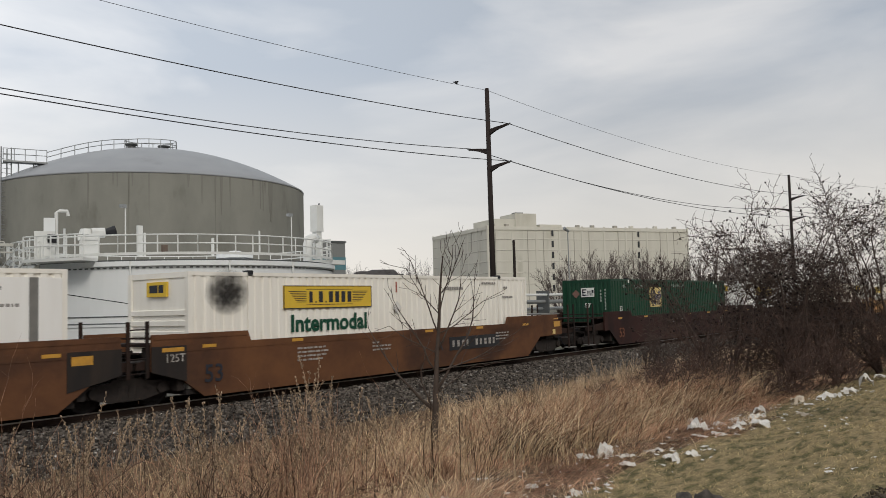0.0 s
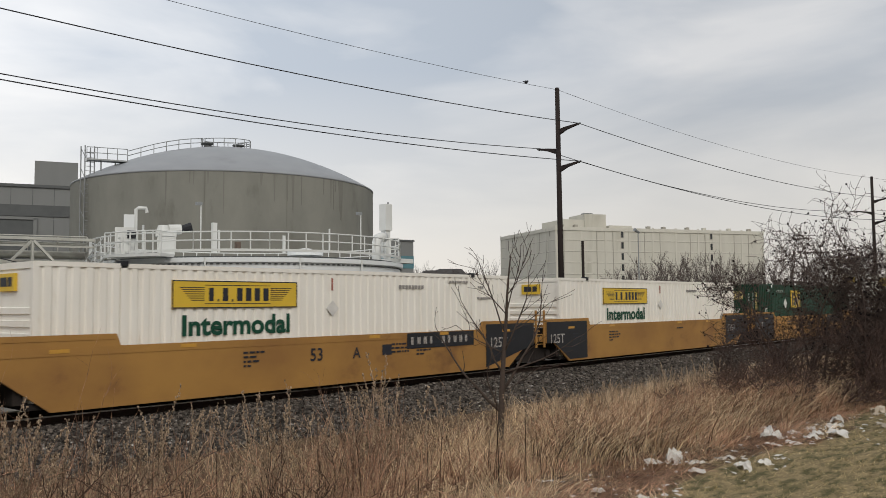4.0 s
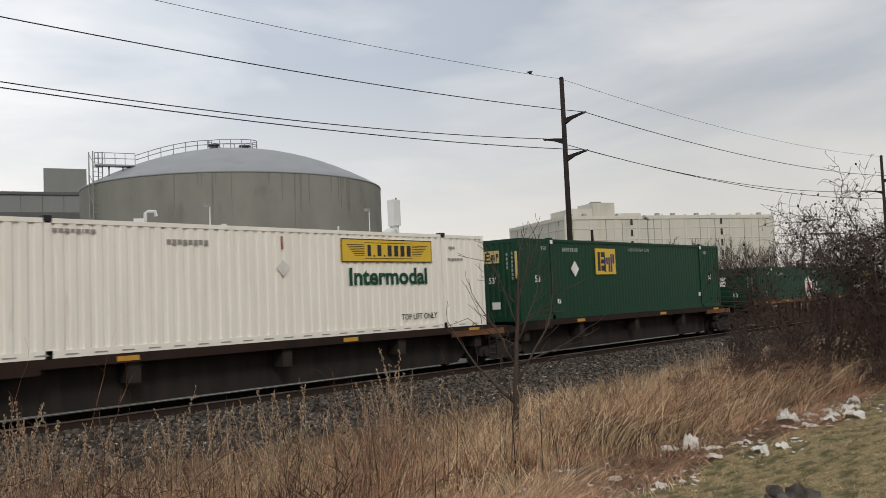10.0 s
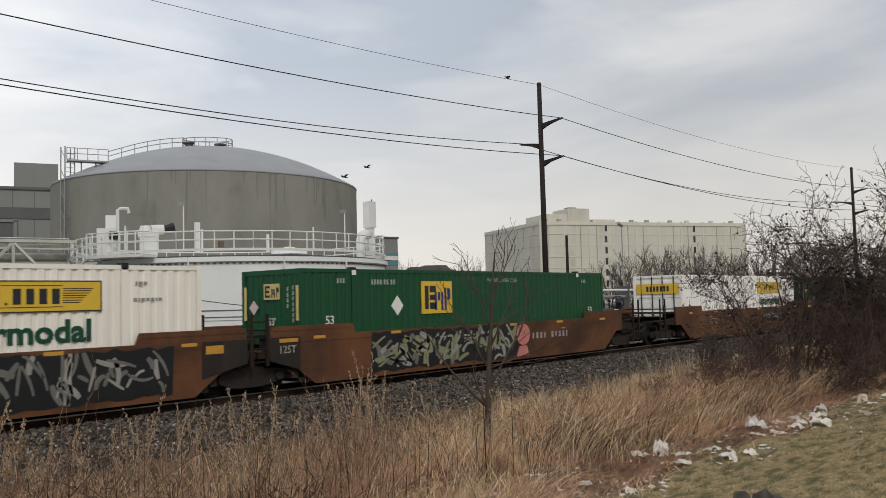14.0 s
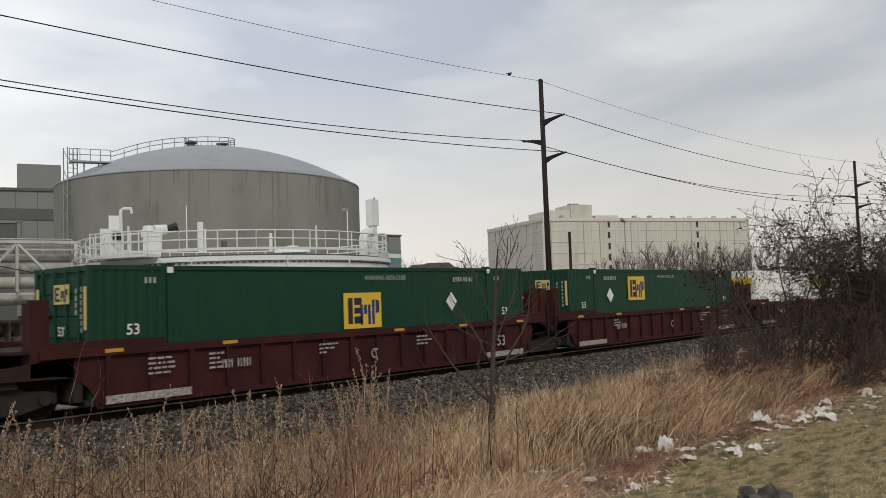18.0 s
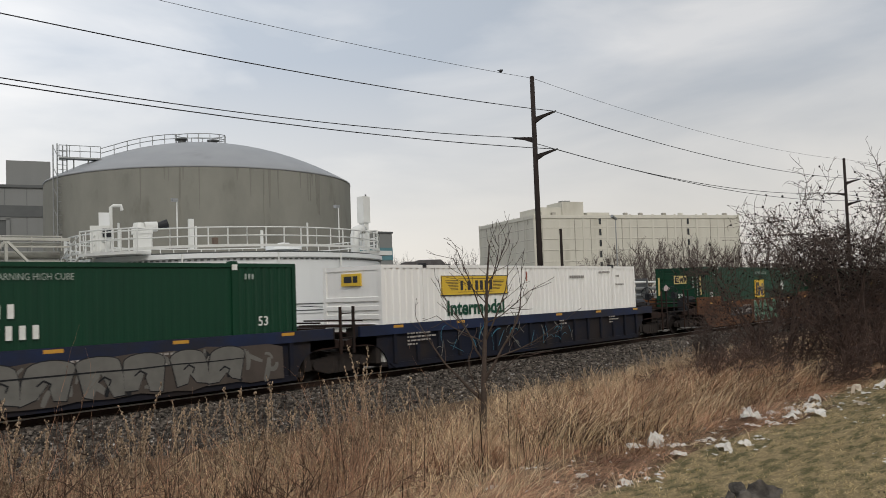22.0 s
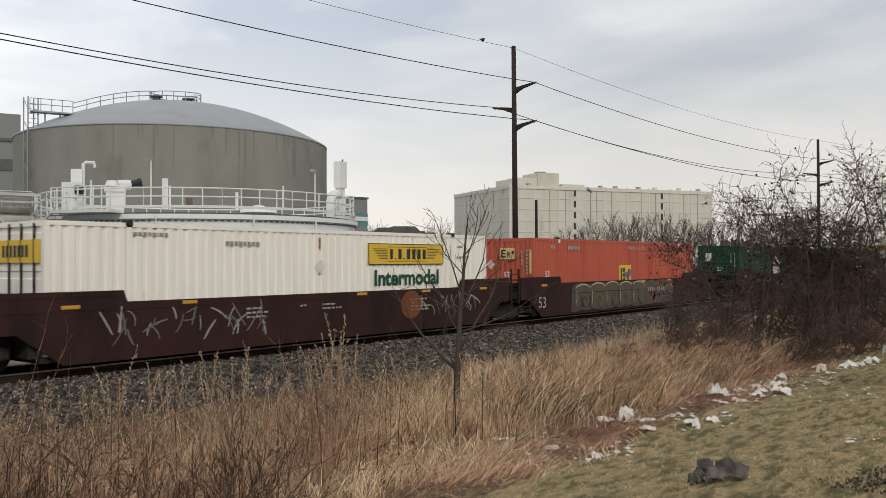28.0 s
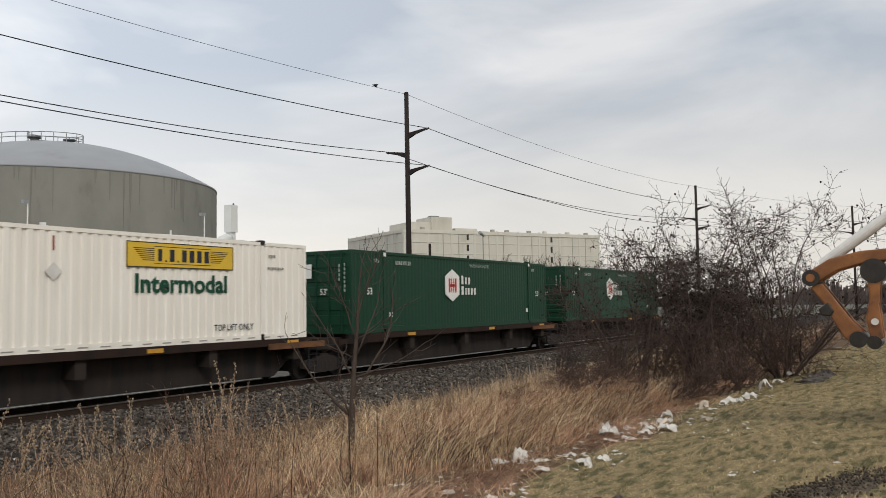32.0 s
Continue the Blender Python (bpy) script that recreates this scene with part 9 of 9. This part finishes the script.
# ---- paint marks and graffiti on the wagons ----
SPRAY = {k: surface("spray_" + k, c, 0.55, second=tuple(v * 0.75 for v in c), scale=3, amount=0.8) for k, c in {
    "teal": (0.05, 0.20, 0.19), "ink": (0.011, 0.012, 0.014), "beige": (0.36, 0.31, 0.24), "plum": (0.09, 0.06, 0.09), "olive": (0.23, 0.235, 0.13), "pale": (0.30, 0.29, 0.26),
    "sky": (0.045, 0.17, 0.25), "blue": (0.03, 0.13, 0.22), "pink": (0.55, 0.20, 0.17), "green": (0.07, 0.18, 0.11), "grey": (0.15, 0.145, 0.13), "tan": (0.075, 0.06, 0.05), "yellow": (0.26, 0.19, 0.045), "rust": (0.17, 0.055, 0.022), "khaki": (0.09, 0.075, 0.048), "cream": (0.5, 0.45, 0.36), "oxide": (0.20, 0.035, 0.025)}.items()}
SIDE = -1.503


def ribbon(s, pts, width, y):
    """A flat brush stroke along points (x, z)."""
    k = len(s.v)
    for i, (x, z) in enumerate(pts):
        a, b = pts[max(0, i - 1)], pts[min(len(pts) - 1, i + 1)]
        dx, dz = b[0] - a[0], b[1] - a[1]
        ln = math.hypot(dx, dz) or 1
        w = width * (0.55 + 0.45 * math.sin(math.pi * (i + 0.5) / len(pts)))
        s.v += [(x - dz / ln * w / 2, y, z + dx / ln * w / 2), (x + dz / ln * w / 2, y, z - dx / ln * w / 2)]
    for i in range(len(pts) - 1):
        s.face(k + 2 * i, k + 2 * i + 1, k + 2 * i + 3, k + 2 * i + 2)


def graffiti(wagon, x0, x1, z0, z1, back, colours, seed, thick=0.15, dense=1.0, slant=0.3):
    rnd = random.Random(seed)
    if back:
        n = 26
        top = [(x0 + (x1 - x0) * i / n, z1 - rnd.uniform(0, 0.10) * (1 if 0 < i < n else 2)) for i in range(n + 1)]
        low = [(x0 + (x1 - x0) * i / n + rnd.uniform(-0.1, 0.1), z0 + rnd.uniform(0, 0.10)) for i in range(n + 1)]
        s = Shape()
        for a, b in zip(low, top):
            s.v += [(a[0], SIDE, a[1]), (b[0], SIDE, b[1])]
        for i in range(n):
            s.face(2 * i, 2 * i + 2, 2 * i + 3, 2 * i + 1)
        part("graffiti_ground", s, SPRAY[back], wagon, "sprayed ground of a graffiti piece")
    for layer, col in enumerate(colours):
        s = Shape()
        y = SIDE - 0.0025 * (layer + 1)
        for i in range(int((x1 - x0) * 2.6 * dense)):
            cx = rnd.uniform(x0 + 0.2, x1 - 0.2)
            cz = rnd.uniform(z0 + 0.22, z1 - 0.22)
            ang = rnd.choice((slant, slant + 0.5, 1.3, -0.5, 2.2)) + rnd.gauss(0, 0.2)
            turn = rnd.gauss(0, 0.55)
            ln = rnd.uniform(0.25, 0.75)
            pts, px, pz = [], cx - math.cos(ang) * ln / 2, cz - math.sin(ang) * ln / 2
            for k in range(7):
                pts.append((min(x1, max(x0, px)), min(z1 - 0.05, max(z0 + 0.05, pz))))
                px += math.cos(ang) * ln / 6
                pz += math.sin(ang) * ln / 6
                ang += turn / 4
            ribbon(s, pts, thick * rnd.uniform(0.5, 1.5) * (1 - 0.12 * layer), y)
        tagged(part("graffiti_stroke", s, SPRAY[col], wagon, f"sprayed {col} strokes"), kind="stuff")


def bubble_row(wagon, x0, x1, z0, z1, fill, edge, seed, count, shine=None):
    """A row of tall sprayed block letters: rounded tops, straight legs with a gap between them."""
    w = (x1 - x0) / count
    h = z1 - z0
    for grow_by, col, y in ((0.025, edge, SIDE - 0.006), (0.0, fill, SIDE - 0.012)):
        rnd = random.Random(seed)
        s = Shape()
        for i in range(count):
            a, b = x0 + w * i + rnd.uniform(0.0, 0.08), x0 + w * (i + 1) - rnd.uniform(0.0, 0.08)
            m, half = (a + b) / 2 + rnd.uniform(-0.08, 0.08), (b - a) / 2 + grow_by
            slant = rnd.uniform(-0.10, 0.10)
            cut = rnd.uniform(0.3, 0.62) * h
            gap = half * rnd.uniform(0.2, 0.5) - grow_by * 0.5
            arch = h * rnd.uniform(0.14, 0.24)
            pts = [(m - half * 0.93 - slant, z0 + rnd.uniform(0, 0.14) - grow_by), (m - gap - slant * 0.6, z0 + rnd.uniform(0.0, 0.16) - grow_by), (m + slant * 0.3, z0 + cut - grow_by),
                   (m + gap - slant * 0.6, z0 + rnd.uniform(0.0, 0.16) - grow_by), (m + half * 0.93 - slant, z0 + rnd.uniform(0, 0.14) - grow_by), (m + half, z0 + h * 0.55)]
            pts += [(m + slant + half * math.cos(math.pi * k / 8), z1 - arch + (arch + grow_by) * math.sin(math.pi * k / 8)) for k in range(9)] + [(m - half, z0 + h * 0.55)]
            k, n = len(s.v), len(pts)
            s.v += [(px, y - 0.0005 * i, pz) for px, pz in pts]
            mid = len(s.v)
            s.v.append((m, y - 0.0005 * i, z0 + h * 0.66))
            for q in range(n):
                s.face(k + q, k + (q + 1) % n, mid)
        part("graffiti_lettering", s, SPRAY[col], wagon, f"tall rounded sprayed {col} letters")
    s = Shape()
    rnd = random.Random(seed + 1)
    ribbon(s, [(x0 + (x1 - x0) * q / 10, z1 - h * 0.36 + rnd.uniform(-0.015, 0.015)) for q in range(11)], 0.035, SIDE - 0.020)
    for i in range(count):
        cx = x0 + w * (i + 0.5) + rnd.uniform(-0.15, 0.15)
        zz = z0 + h * rnd.uniform(0.35, 0.5)
        ribbon(s, [(cx - 0.14, zz), (cx, zz + 0.10), (cx + 0.15, zz + 0.02), (cx + 0.1, zz - 0.1)], 0.05, SIDE - 0.020)
    part("graffiti_outline", s, SPRAY[edge], wagon)
    if shine:
        s = Shape()
        rnd = random.Random(seed + 2)
        for i in range(count):
            cx = x0 + w * (i + 0.5)
            top = z1 - 0.04 + rnd.uniform(-0.05, 0.02)
            ribbon(s, [(cx + w * 0.46 * math.cos(math.pi * (1 - q / 10)), top - 0.16 + 0.18 * math.sin(math.pi * q / 10)) for q in range(11)], 0.05, SIDE - 0.021)
            ribbon(s, [(cx - w * 0.4 + rnd.uniform(-0.03, 0.03), z0 + h * (0.2 + 0.1 * q)) for q in range(6)], 0.03, SIDE - 0.021)
        part("graffiti_outline", s, SPRAY[shine], wagon, "pale sprayed outline")


def number_plate(wagon, x, z, w, h=0.46, dark=True):
    """A dark panel with plain bars where the wagon's mark and number stand."""
    if dark:
        base = part("number_panel", Shape().box(x, x + w, SIDE - 0.002, SIDE + 0.01, z, z + h), BLACK, wagon, "dark panel with plain white bars")
    n = 10
    p = w / (n + 1.2)
    for i in range(n):
        if i != 4:
            a = x + p * (i + 0.6)
            part("number_bar", cube(a, a + p * (0.5 if i % 3 else 0.38), SIDE - 0.008, SIDE - 0.002, z + h * 0.26, z + h * 0.74), STENCIL, wagon)


def stencil(wagon, x, z, text, h, material):
    write(text, h, x, SIDE - 0.004, z, material, wagon, bold=0.012, name="stencil")


def small_marks(wagon, seed, material):
    """Rows of small stencilled notes that cannot be read."""
    rnd = random.Random(seed)
    for k in range(4):
        x = rnd.uniform(-7.5, 6.5)
        s = Shape()
        for row in range(rnd.randint(1, 4)):
            a = x
            for i in range(rnd.randint(2, 5)):
                wd = rnd.uniform(0.06, 0.2)
                s.box(a, a + wd, SIDE - 0.003, SIDE, 1.12 - row * 0.11, 1.17 - row * 0.11)
                a += wd + 0.04
        tagged(part("stencil_note", s, material, wagon), kind="stuff")


for num, wagon in WAGONS.items():
    if num not in FLATS:
        small_marks(wagon, 900 + num, STENCIL if WAGON[num][0] is not YELLOW_CAR else LETTER_DARK)
for num in (1, 2, 3, 4, 16):
    stencil(WAGONS[num], -7.75, 0.48, "53", 0.45, SPRAY["rust"] if num != 1 else LETTER_DARK)
stencil(WAGONS[1], -8.85, 1.05, "125T", 0.20, STENCIL)
for num in (16, 17):
    stencil(WAGONS[num], -8.95, 1.02, "125T", 0.20, STENCIL)
stencil(WAGONS[1], 1.85, 0.70, "A", 0.3, LETTER_DARK)
number_plate(WAGONS[1], 2.53, 0.66, 3.15)
number_plate(WAGONS[3], -5.36, 0.78, 1.92, 0.36, False)
for num in (5, 7):
    number_plate(WAGONS[num], 2.73, 0.98, 3.12)
    stencil(WAGONS[num], -0.96, 0.82, "53", 0.34, LETTER_DARK)
    stencil(WAGONS[num], 0.55, 0.82, "A", 0.3, LETTER_DARK)
    part("sign_square", Shape().box(1.7, 2.08, SIDE - 0.004, SIDE, 0.85, 1.15), LETTER_DARK, WAGONS[num], "small dark square")
for num, sides in ((0, (1,)), (1, (-1,)), (5, (1,)), (6, (-1, 1)), (7, (-1,)), (15, (1,)), (16, (-1, 1)), (17, (-1,)), (20, (-1, 1)), (21, (-1,)), (29, (1,)), (30, (-1, 1)), (31, (-1,))):
    for sx in sides:
        w = WAGONS[num]
        if num in (5, 6, 7):
            a, b = sorted((sx * 6.5, sx * 9.22))
            part("black_end", Shape().prism([(a, 0.22), (b, 0.86), (b, 1.62), (a, 1.62)] if sx > 0 else [(a, 0.86), (a + 0.5, 0.86), (a + 1.5, 0.22), (b, 0.22), (b, 1.62), (a, 1.62)], SIDE - 0.002, SIDE + 0.02), BLACK, w, "black painted end of the side")
            stencil(w, a + 0.25, 0.84, "125T", 0.34, STENCIL)
        elif num >= 29:
            c = -8.35 if sx < 0 else 6.75
            part("black_end", cube(c, c + 1.2, SIDE - 0.002, SIDE + 0.02, 0.34, 1.28), BLACK, w, "black painted patch")
            if sx < 0:
                stencil(w, -8.15, 0.5, "125T", 0.27, STENCIL)
            else:
                for k in range(5):
                    part("note_bar", cube(c + 0.25, c + 0.85 - 0.08 * (k % 3), SIDE - 0.006, SIDE - 0.002, 0.50 + 0.10 * k, 0.54 + 0.10 * k), STENCIL, w)
                part("reflector", cube(c + 0.3, c + 0.75, SIDE - 0.006, SIDE - 0.002, 1.08, 1.20), REFLECT, w, "yellow reflective plate")
        else:
            a, b = (7.95, 9.26) if sx > 0 else (-9.26, -8.28)
            part("black_end", Shape().prism([(a, 0.56), (b, 0.84), (b, 1.44), (a, 1.44)] if sx > 0 else [(a, 0.84), (b, 0.56), (b, 1.44), (a, 1.44)], SIDE - 0.002, SIDE + 0.02), SOOT_CAR, w, "black grimy end of the side")
            c = 8.05 if sx > 0 else -8.98
            part("reflector", Shape().box(c, c + (0.5 if sx > 0 else 0.62), SIDE - 0.006, SIDE - 0.003, 1.14 if sx > 0 else 1.30, 1.34 if sx > 0 else 1.40), REFLECT, w, "yellow reflective plate")
for i in range(7):
    part("letter_bar", cube(-3.24 + 1.03 * i, -3.15 + 1.03 * i, SIDE + 0.092, SIDE + 0.10, 0.86, 1.18), STENCIL, WAGONS[14], "chalky upright bar between the ribs")
ring_mark = Shape()
ribbon(ring_mark, [(6.05 + 0.17 * math.cos(2 * math.pi * i / 20), 1.05 + 0.17 * math.sin(2 * math.pi * i / 20)) for i in range(21)], 0.045, SIDE + 0.094)
part("ring_mark", ring_mark, STENCIL, WAGONS[14], "white painted ring")
graffiti(WAGONS[15], -1.6, 6.6, 0.24, 1.44, "ink", ("plum", "teal", "beige", "teal", "ink"), 41, 0.20, 1.3)
number_plate(WAGONS[15], -4.34, 0.82, 2.9, 0.42, False)
s = Shape()
for i, a in enumerate((-0.55, 0.1, 0.75)):
    s.box(a, a + 0.48, SIDE - 0.006, SIDE, 0.74, 1.2)
part("mark_bars", s, STENCIL, WAGONS[16], "bold white bars of the owner's mark")
graffiti(WAGONS[16], 1.8, 7.2, 0.24, 1.42, "ink", ("grey", "pale", "grey"), 42, 0.13, 1.2, 1.0)
graffiti(WAGONS[17], -5.6, 1.75, 0.22, 1.45, "ink", ("grey", "olive", "pale", "olive", "ink"), 43, 0.17, 1.4)
part("graffiti_figure", Shape().prism([(1.95 + 0.42 * math.cos(0.349 * i), 1.02 + 0.38 * math.sin(0.349 * i)) for i in range(18)], SIDE - 0.022, SIDE - 0.018), SPRAY["pink"], WAGONS[17], "round pink sprayed shape")
part("graffiti_figure", Shape().prism([(1.5, 0.26), (2.3, 0.26), (2.15, 0.62), (1.7, 0.62)], SIDE - 0.022, SIDE - 0.018), SPRAY["pink"], WAGONS[17])
number_plate(WAGONS[17], 2.4, 0.72, 2.8, 0.44, False)
s = Shape()
for i, a in enumerate((0.75, 1.4, 2.05)):
    s.box(a, a + 0.48, SIDE - 0.004, SIDE, 0.70, 1.26)
part("mark_bars", s, SPRAY["oxide"], WAGONS[20], "dull red bars of the owner's mark")
number_plate(WAGONS[21], 2.06, 0.74, 2.87, 0.44)
number_plate(WAGONS[18], 2.06, 0.74, 2.87, 0.44)
for num in (22, 23, 24):
    w = WAGONS[num]
    number_plate(w, -4.9, 0.66, 1.0, 0.44, False)
    for a in (-7.8, 5.6):
        part("white_stripe", Shape().box(a, a + 2.1, SIDE - 0.003, SIDE + 0.01, 0.24, 0.42), STENCIL, w, "white scuffed stripe")
    stencil(w, 6.2, 0.6, "53", 0.36, STENCIL)
    stencil(w, 0.2, 0.62, {22: "C", 23: "C", 24: "A"}[num], 0.3, STENCIL)
graffiti(WAGONS[25], -5.4, 5.9, 0.22, 1.44, "pale", ("plum", "tan", "plum"), 44, 0.22, 0.7)
part("graffiti_ground", Shape().box(-3.0, 4.3, SIDE - 0.0055, SIDE - 0.005, 0.24, 1.02), SPRAY["plum"], WAGONS[25], "dark sprayed shade behind the letters")
bubble_row(WAGONS[25], -2.6, 3.9, 0.30, 1.42, "sky", "ink", 45, 6, "teal")
graffiti(WAGONS[25], -2.6, 3.9, 0.26, 0.62, None, ("plum",), 46, 0.12, 0.5)
graffiti(WAGONS[26], -4.6, 7.4, 0.22, 1.24, "tan", ("grey", "ink", "grey"), 47, 0.12, 0.7, 1.2)
bubble_row(WAGONS[26], -3.6, 6.2, 0.30, 1.2, "grey", "ink", 58, 9)
graffiti(WAGONS[27], -6.0, 2.4, 0.3, 1.35, None, ("grey", "sky"), 48, 0.035, 1.0, 0.8)
write("NAVE", 1.12, -1.55, SIDE - 0.010, 0.24, SPRAY["green"], WAGONS[28], width=4.0, bold=0.05, name="graffiti_word")
write("NAVE", 1.18, -1.62, SIDE - 0.006, 0.21, SPRAY["pale"], WAGONS[28], width=4.14, bold=0.07, name="graffiti_edge")
number_plate(WAGONS[28], -5.05, 0.62, 3.1)
s = Shape()
for i, a in enumerate((2.75, 3.3, 3.85)):
    s.box(a, a + 0.38, SIDE - 0.006, SIDE, 0.80, 1.2)
part("mark_bars", s, STENCIL, WAGONS[28], "bold white bars of the owner's mark")
graffiti(WAGONS[28], 6.2, 7.4, 0.6, 1.4, None, ("pale",), 49, 0.03, 3.0)
for num, sd, a, b in ((32, 50, -1.0, 6.8), (34, 51, 3.9, 7.4), (34, 52, -7.0, -2.0), (36, 53, -8.2, -5.0)):
    graffiti(WAGONS[num], a, b, 0.4, 1.42, None, ("pale", "grey"), sd, 0.04, 1.3, 0.9)
n = 22
part("round_mark", Shape().prism([(3.66 + 0.5 * math.cos(2 * math.pi * i / n), 0.98 + 0.45 * math.sin(2 * math.pi * i / n)) for i in range(n)], SIDE - 0.003, SIDE), SPRAY["rust"], WAGONS[34], "faded round mark")
graffiti(WAGONS[35], -5.4, 4.8, 0.22, 1.44, "tan", ("khaki", "ink", "rust"), 54, 0.2, 0.8)
bubble_row(WAGONS[35], -5.2, 1.5, 0.28, 1.42, "khaki", "ink", 55, 5, "cream")
stencil(WAGONS[35], -8.05, 0.5, "53", 0.45, STENCIL)
number_plate(WAGONS[35], 1.75, 0.80, 2.4, 0.36, False)
bubble_row(WAGONS[36], -1.7, 3.0, 0.26, 1.28, "blue", "sky", 56, 6)
number_plate(WAGONS[36], -4.2, 0.86, 1.8, 0.36, False)
bubble_row(WAGONS[37], 0.9, 5.3, 0.34, 1.40, "yellow", "ink", 57, 5)
graffiti(WAGONS[37], 0.9, 5.3, 0.34, 1.38, None, ("yellow", "ink"), 57, 0.05, 0.9, 0.8)
number_plate(WAGONS[37], -5.4, 0.76, 1.4, 0.4)

# sooty smudge on one white container: a thin film that fades outward
SMUDGE = bpy.data.materials.new("soot_smudge")
SMUDGE.use_nodes = True
sn, sl = SMUDGE.node_tree.nodes, SMUDGE.node_tree.links
sb = sn["Principled BSDF"]
sb.inputs["Base Color"].default_value, sb.inputs["Roughness"].default_value = (0.03, 0.027, 0.024, 1), 0.9
s_co, s_gr, s_no, s_mu, s_po = sn.new("ShaderNodeTexCoord"), sn.new("ShaderNodeTexGradient"), sn.new("ShaderNodeTexNoise"), sn.new("ShaderNodeMath"), sn.new("ShaderNodeMath")
s_gr.gradient_type = "SPHERICAL"
s_no.inputs["Scale"].default_value = 4.0
s_mu.operation, s_po.operation = "MULTIPLY", "MULTIPLY"
s_po.inputs[1].default_value = 1.7
sl.new(s_co.outputs["Object"], s_gr.inputs["Vector"])
sl.new(s_co.outputs["Object"], s_no.inputs["Vector"])
sl.new(s_gr.outputs["Fac"], s_mu.inputs[0])
sl.new(s_no.outputs["Fac"], s_mu.inputs[1])
sl.new(s_mu.outputs[0], s_po.inputs[0])
sl.new(s_po.outputs[0], sb.inputs["Alpha"])
part("soot_smudge", Shape().box(-1, 1, 0, 0.01, -1, 1), SMUDGE, BOXES[1], "dark soot smudge", at=Matrix.Translation((-6.85, FACE - 0.002, 2.38)) @ Matrix.Diagonal((0.75, 1, 0.62, 1)))


def motions():
    """All of the train goes by at one even speed, towards -x."""
    for ob in MOVERS:
        x, y, z = ob.location
        walk(ob, [(t, pose(x - SPEED * t, y, z)) for t in (0.0, 16.0, 32.0)])

    for bird_thing, rows in FLIERS:
        walk(bird_thing, [(t, pose(x, y, z, 0, 0, 180)) for t, x, y, z in rows])


motions()
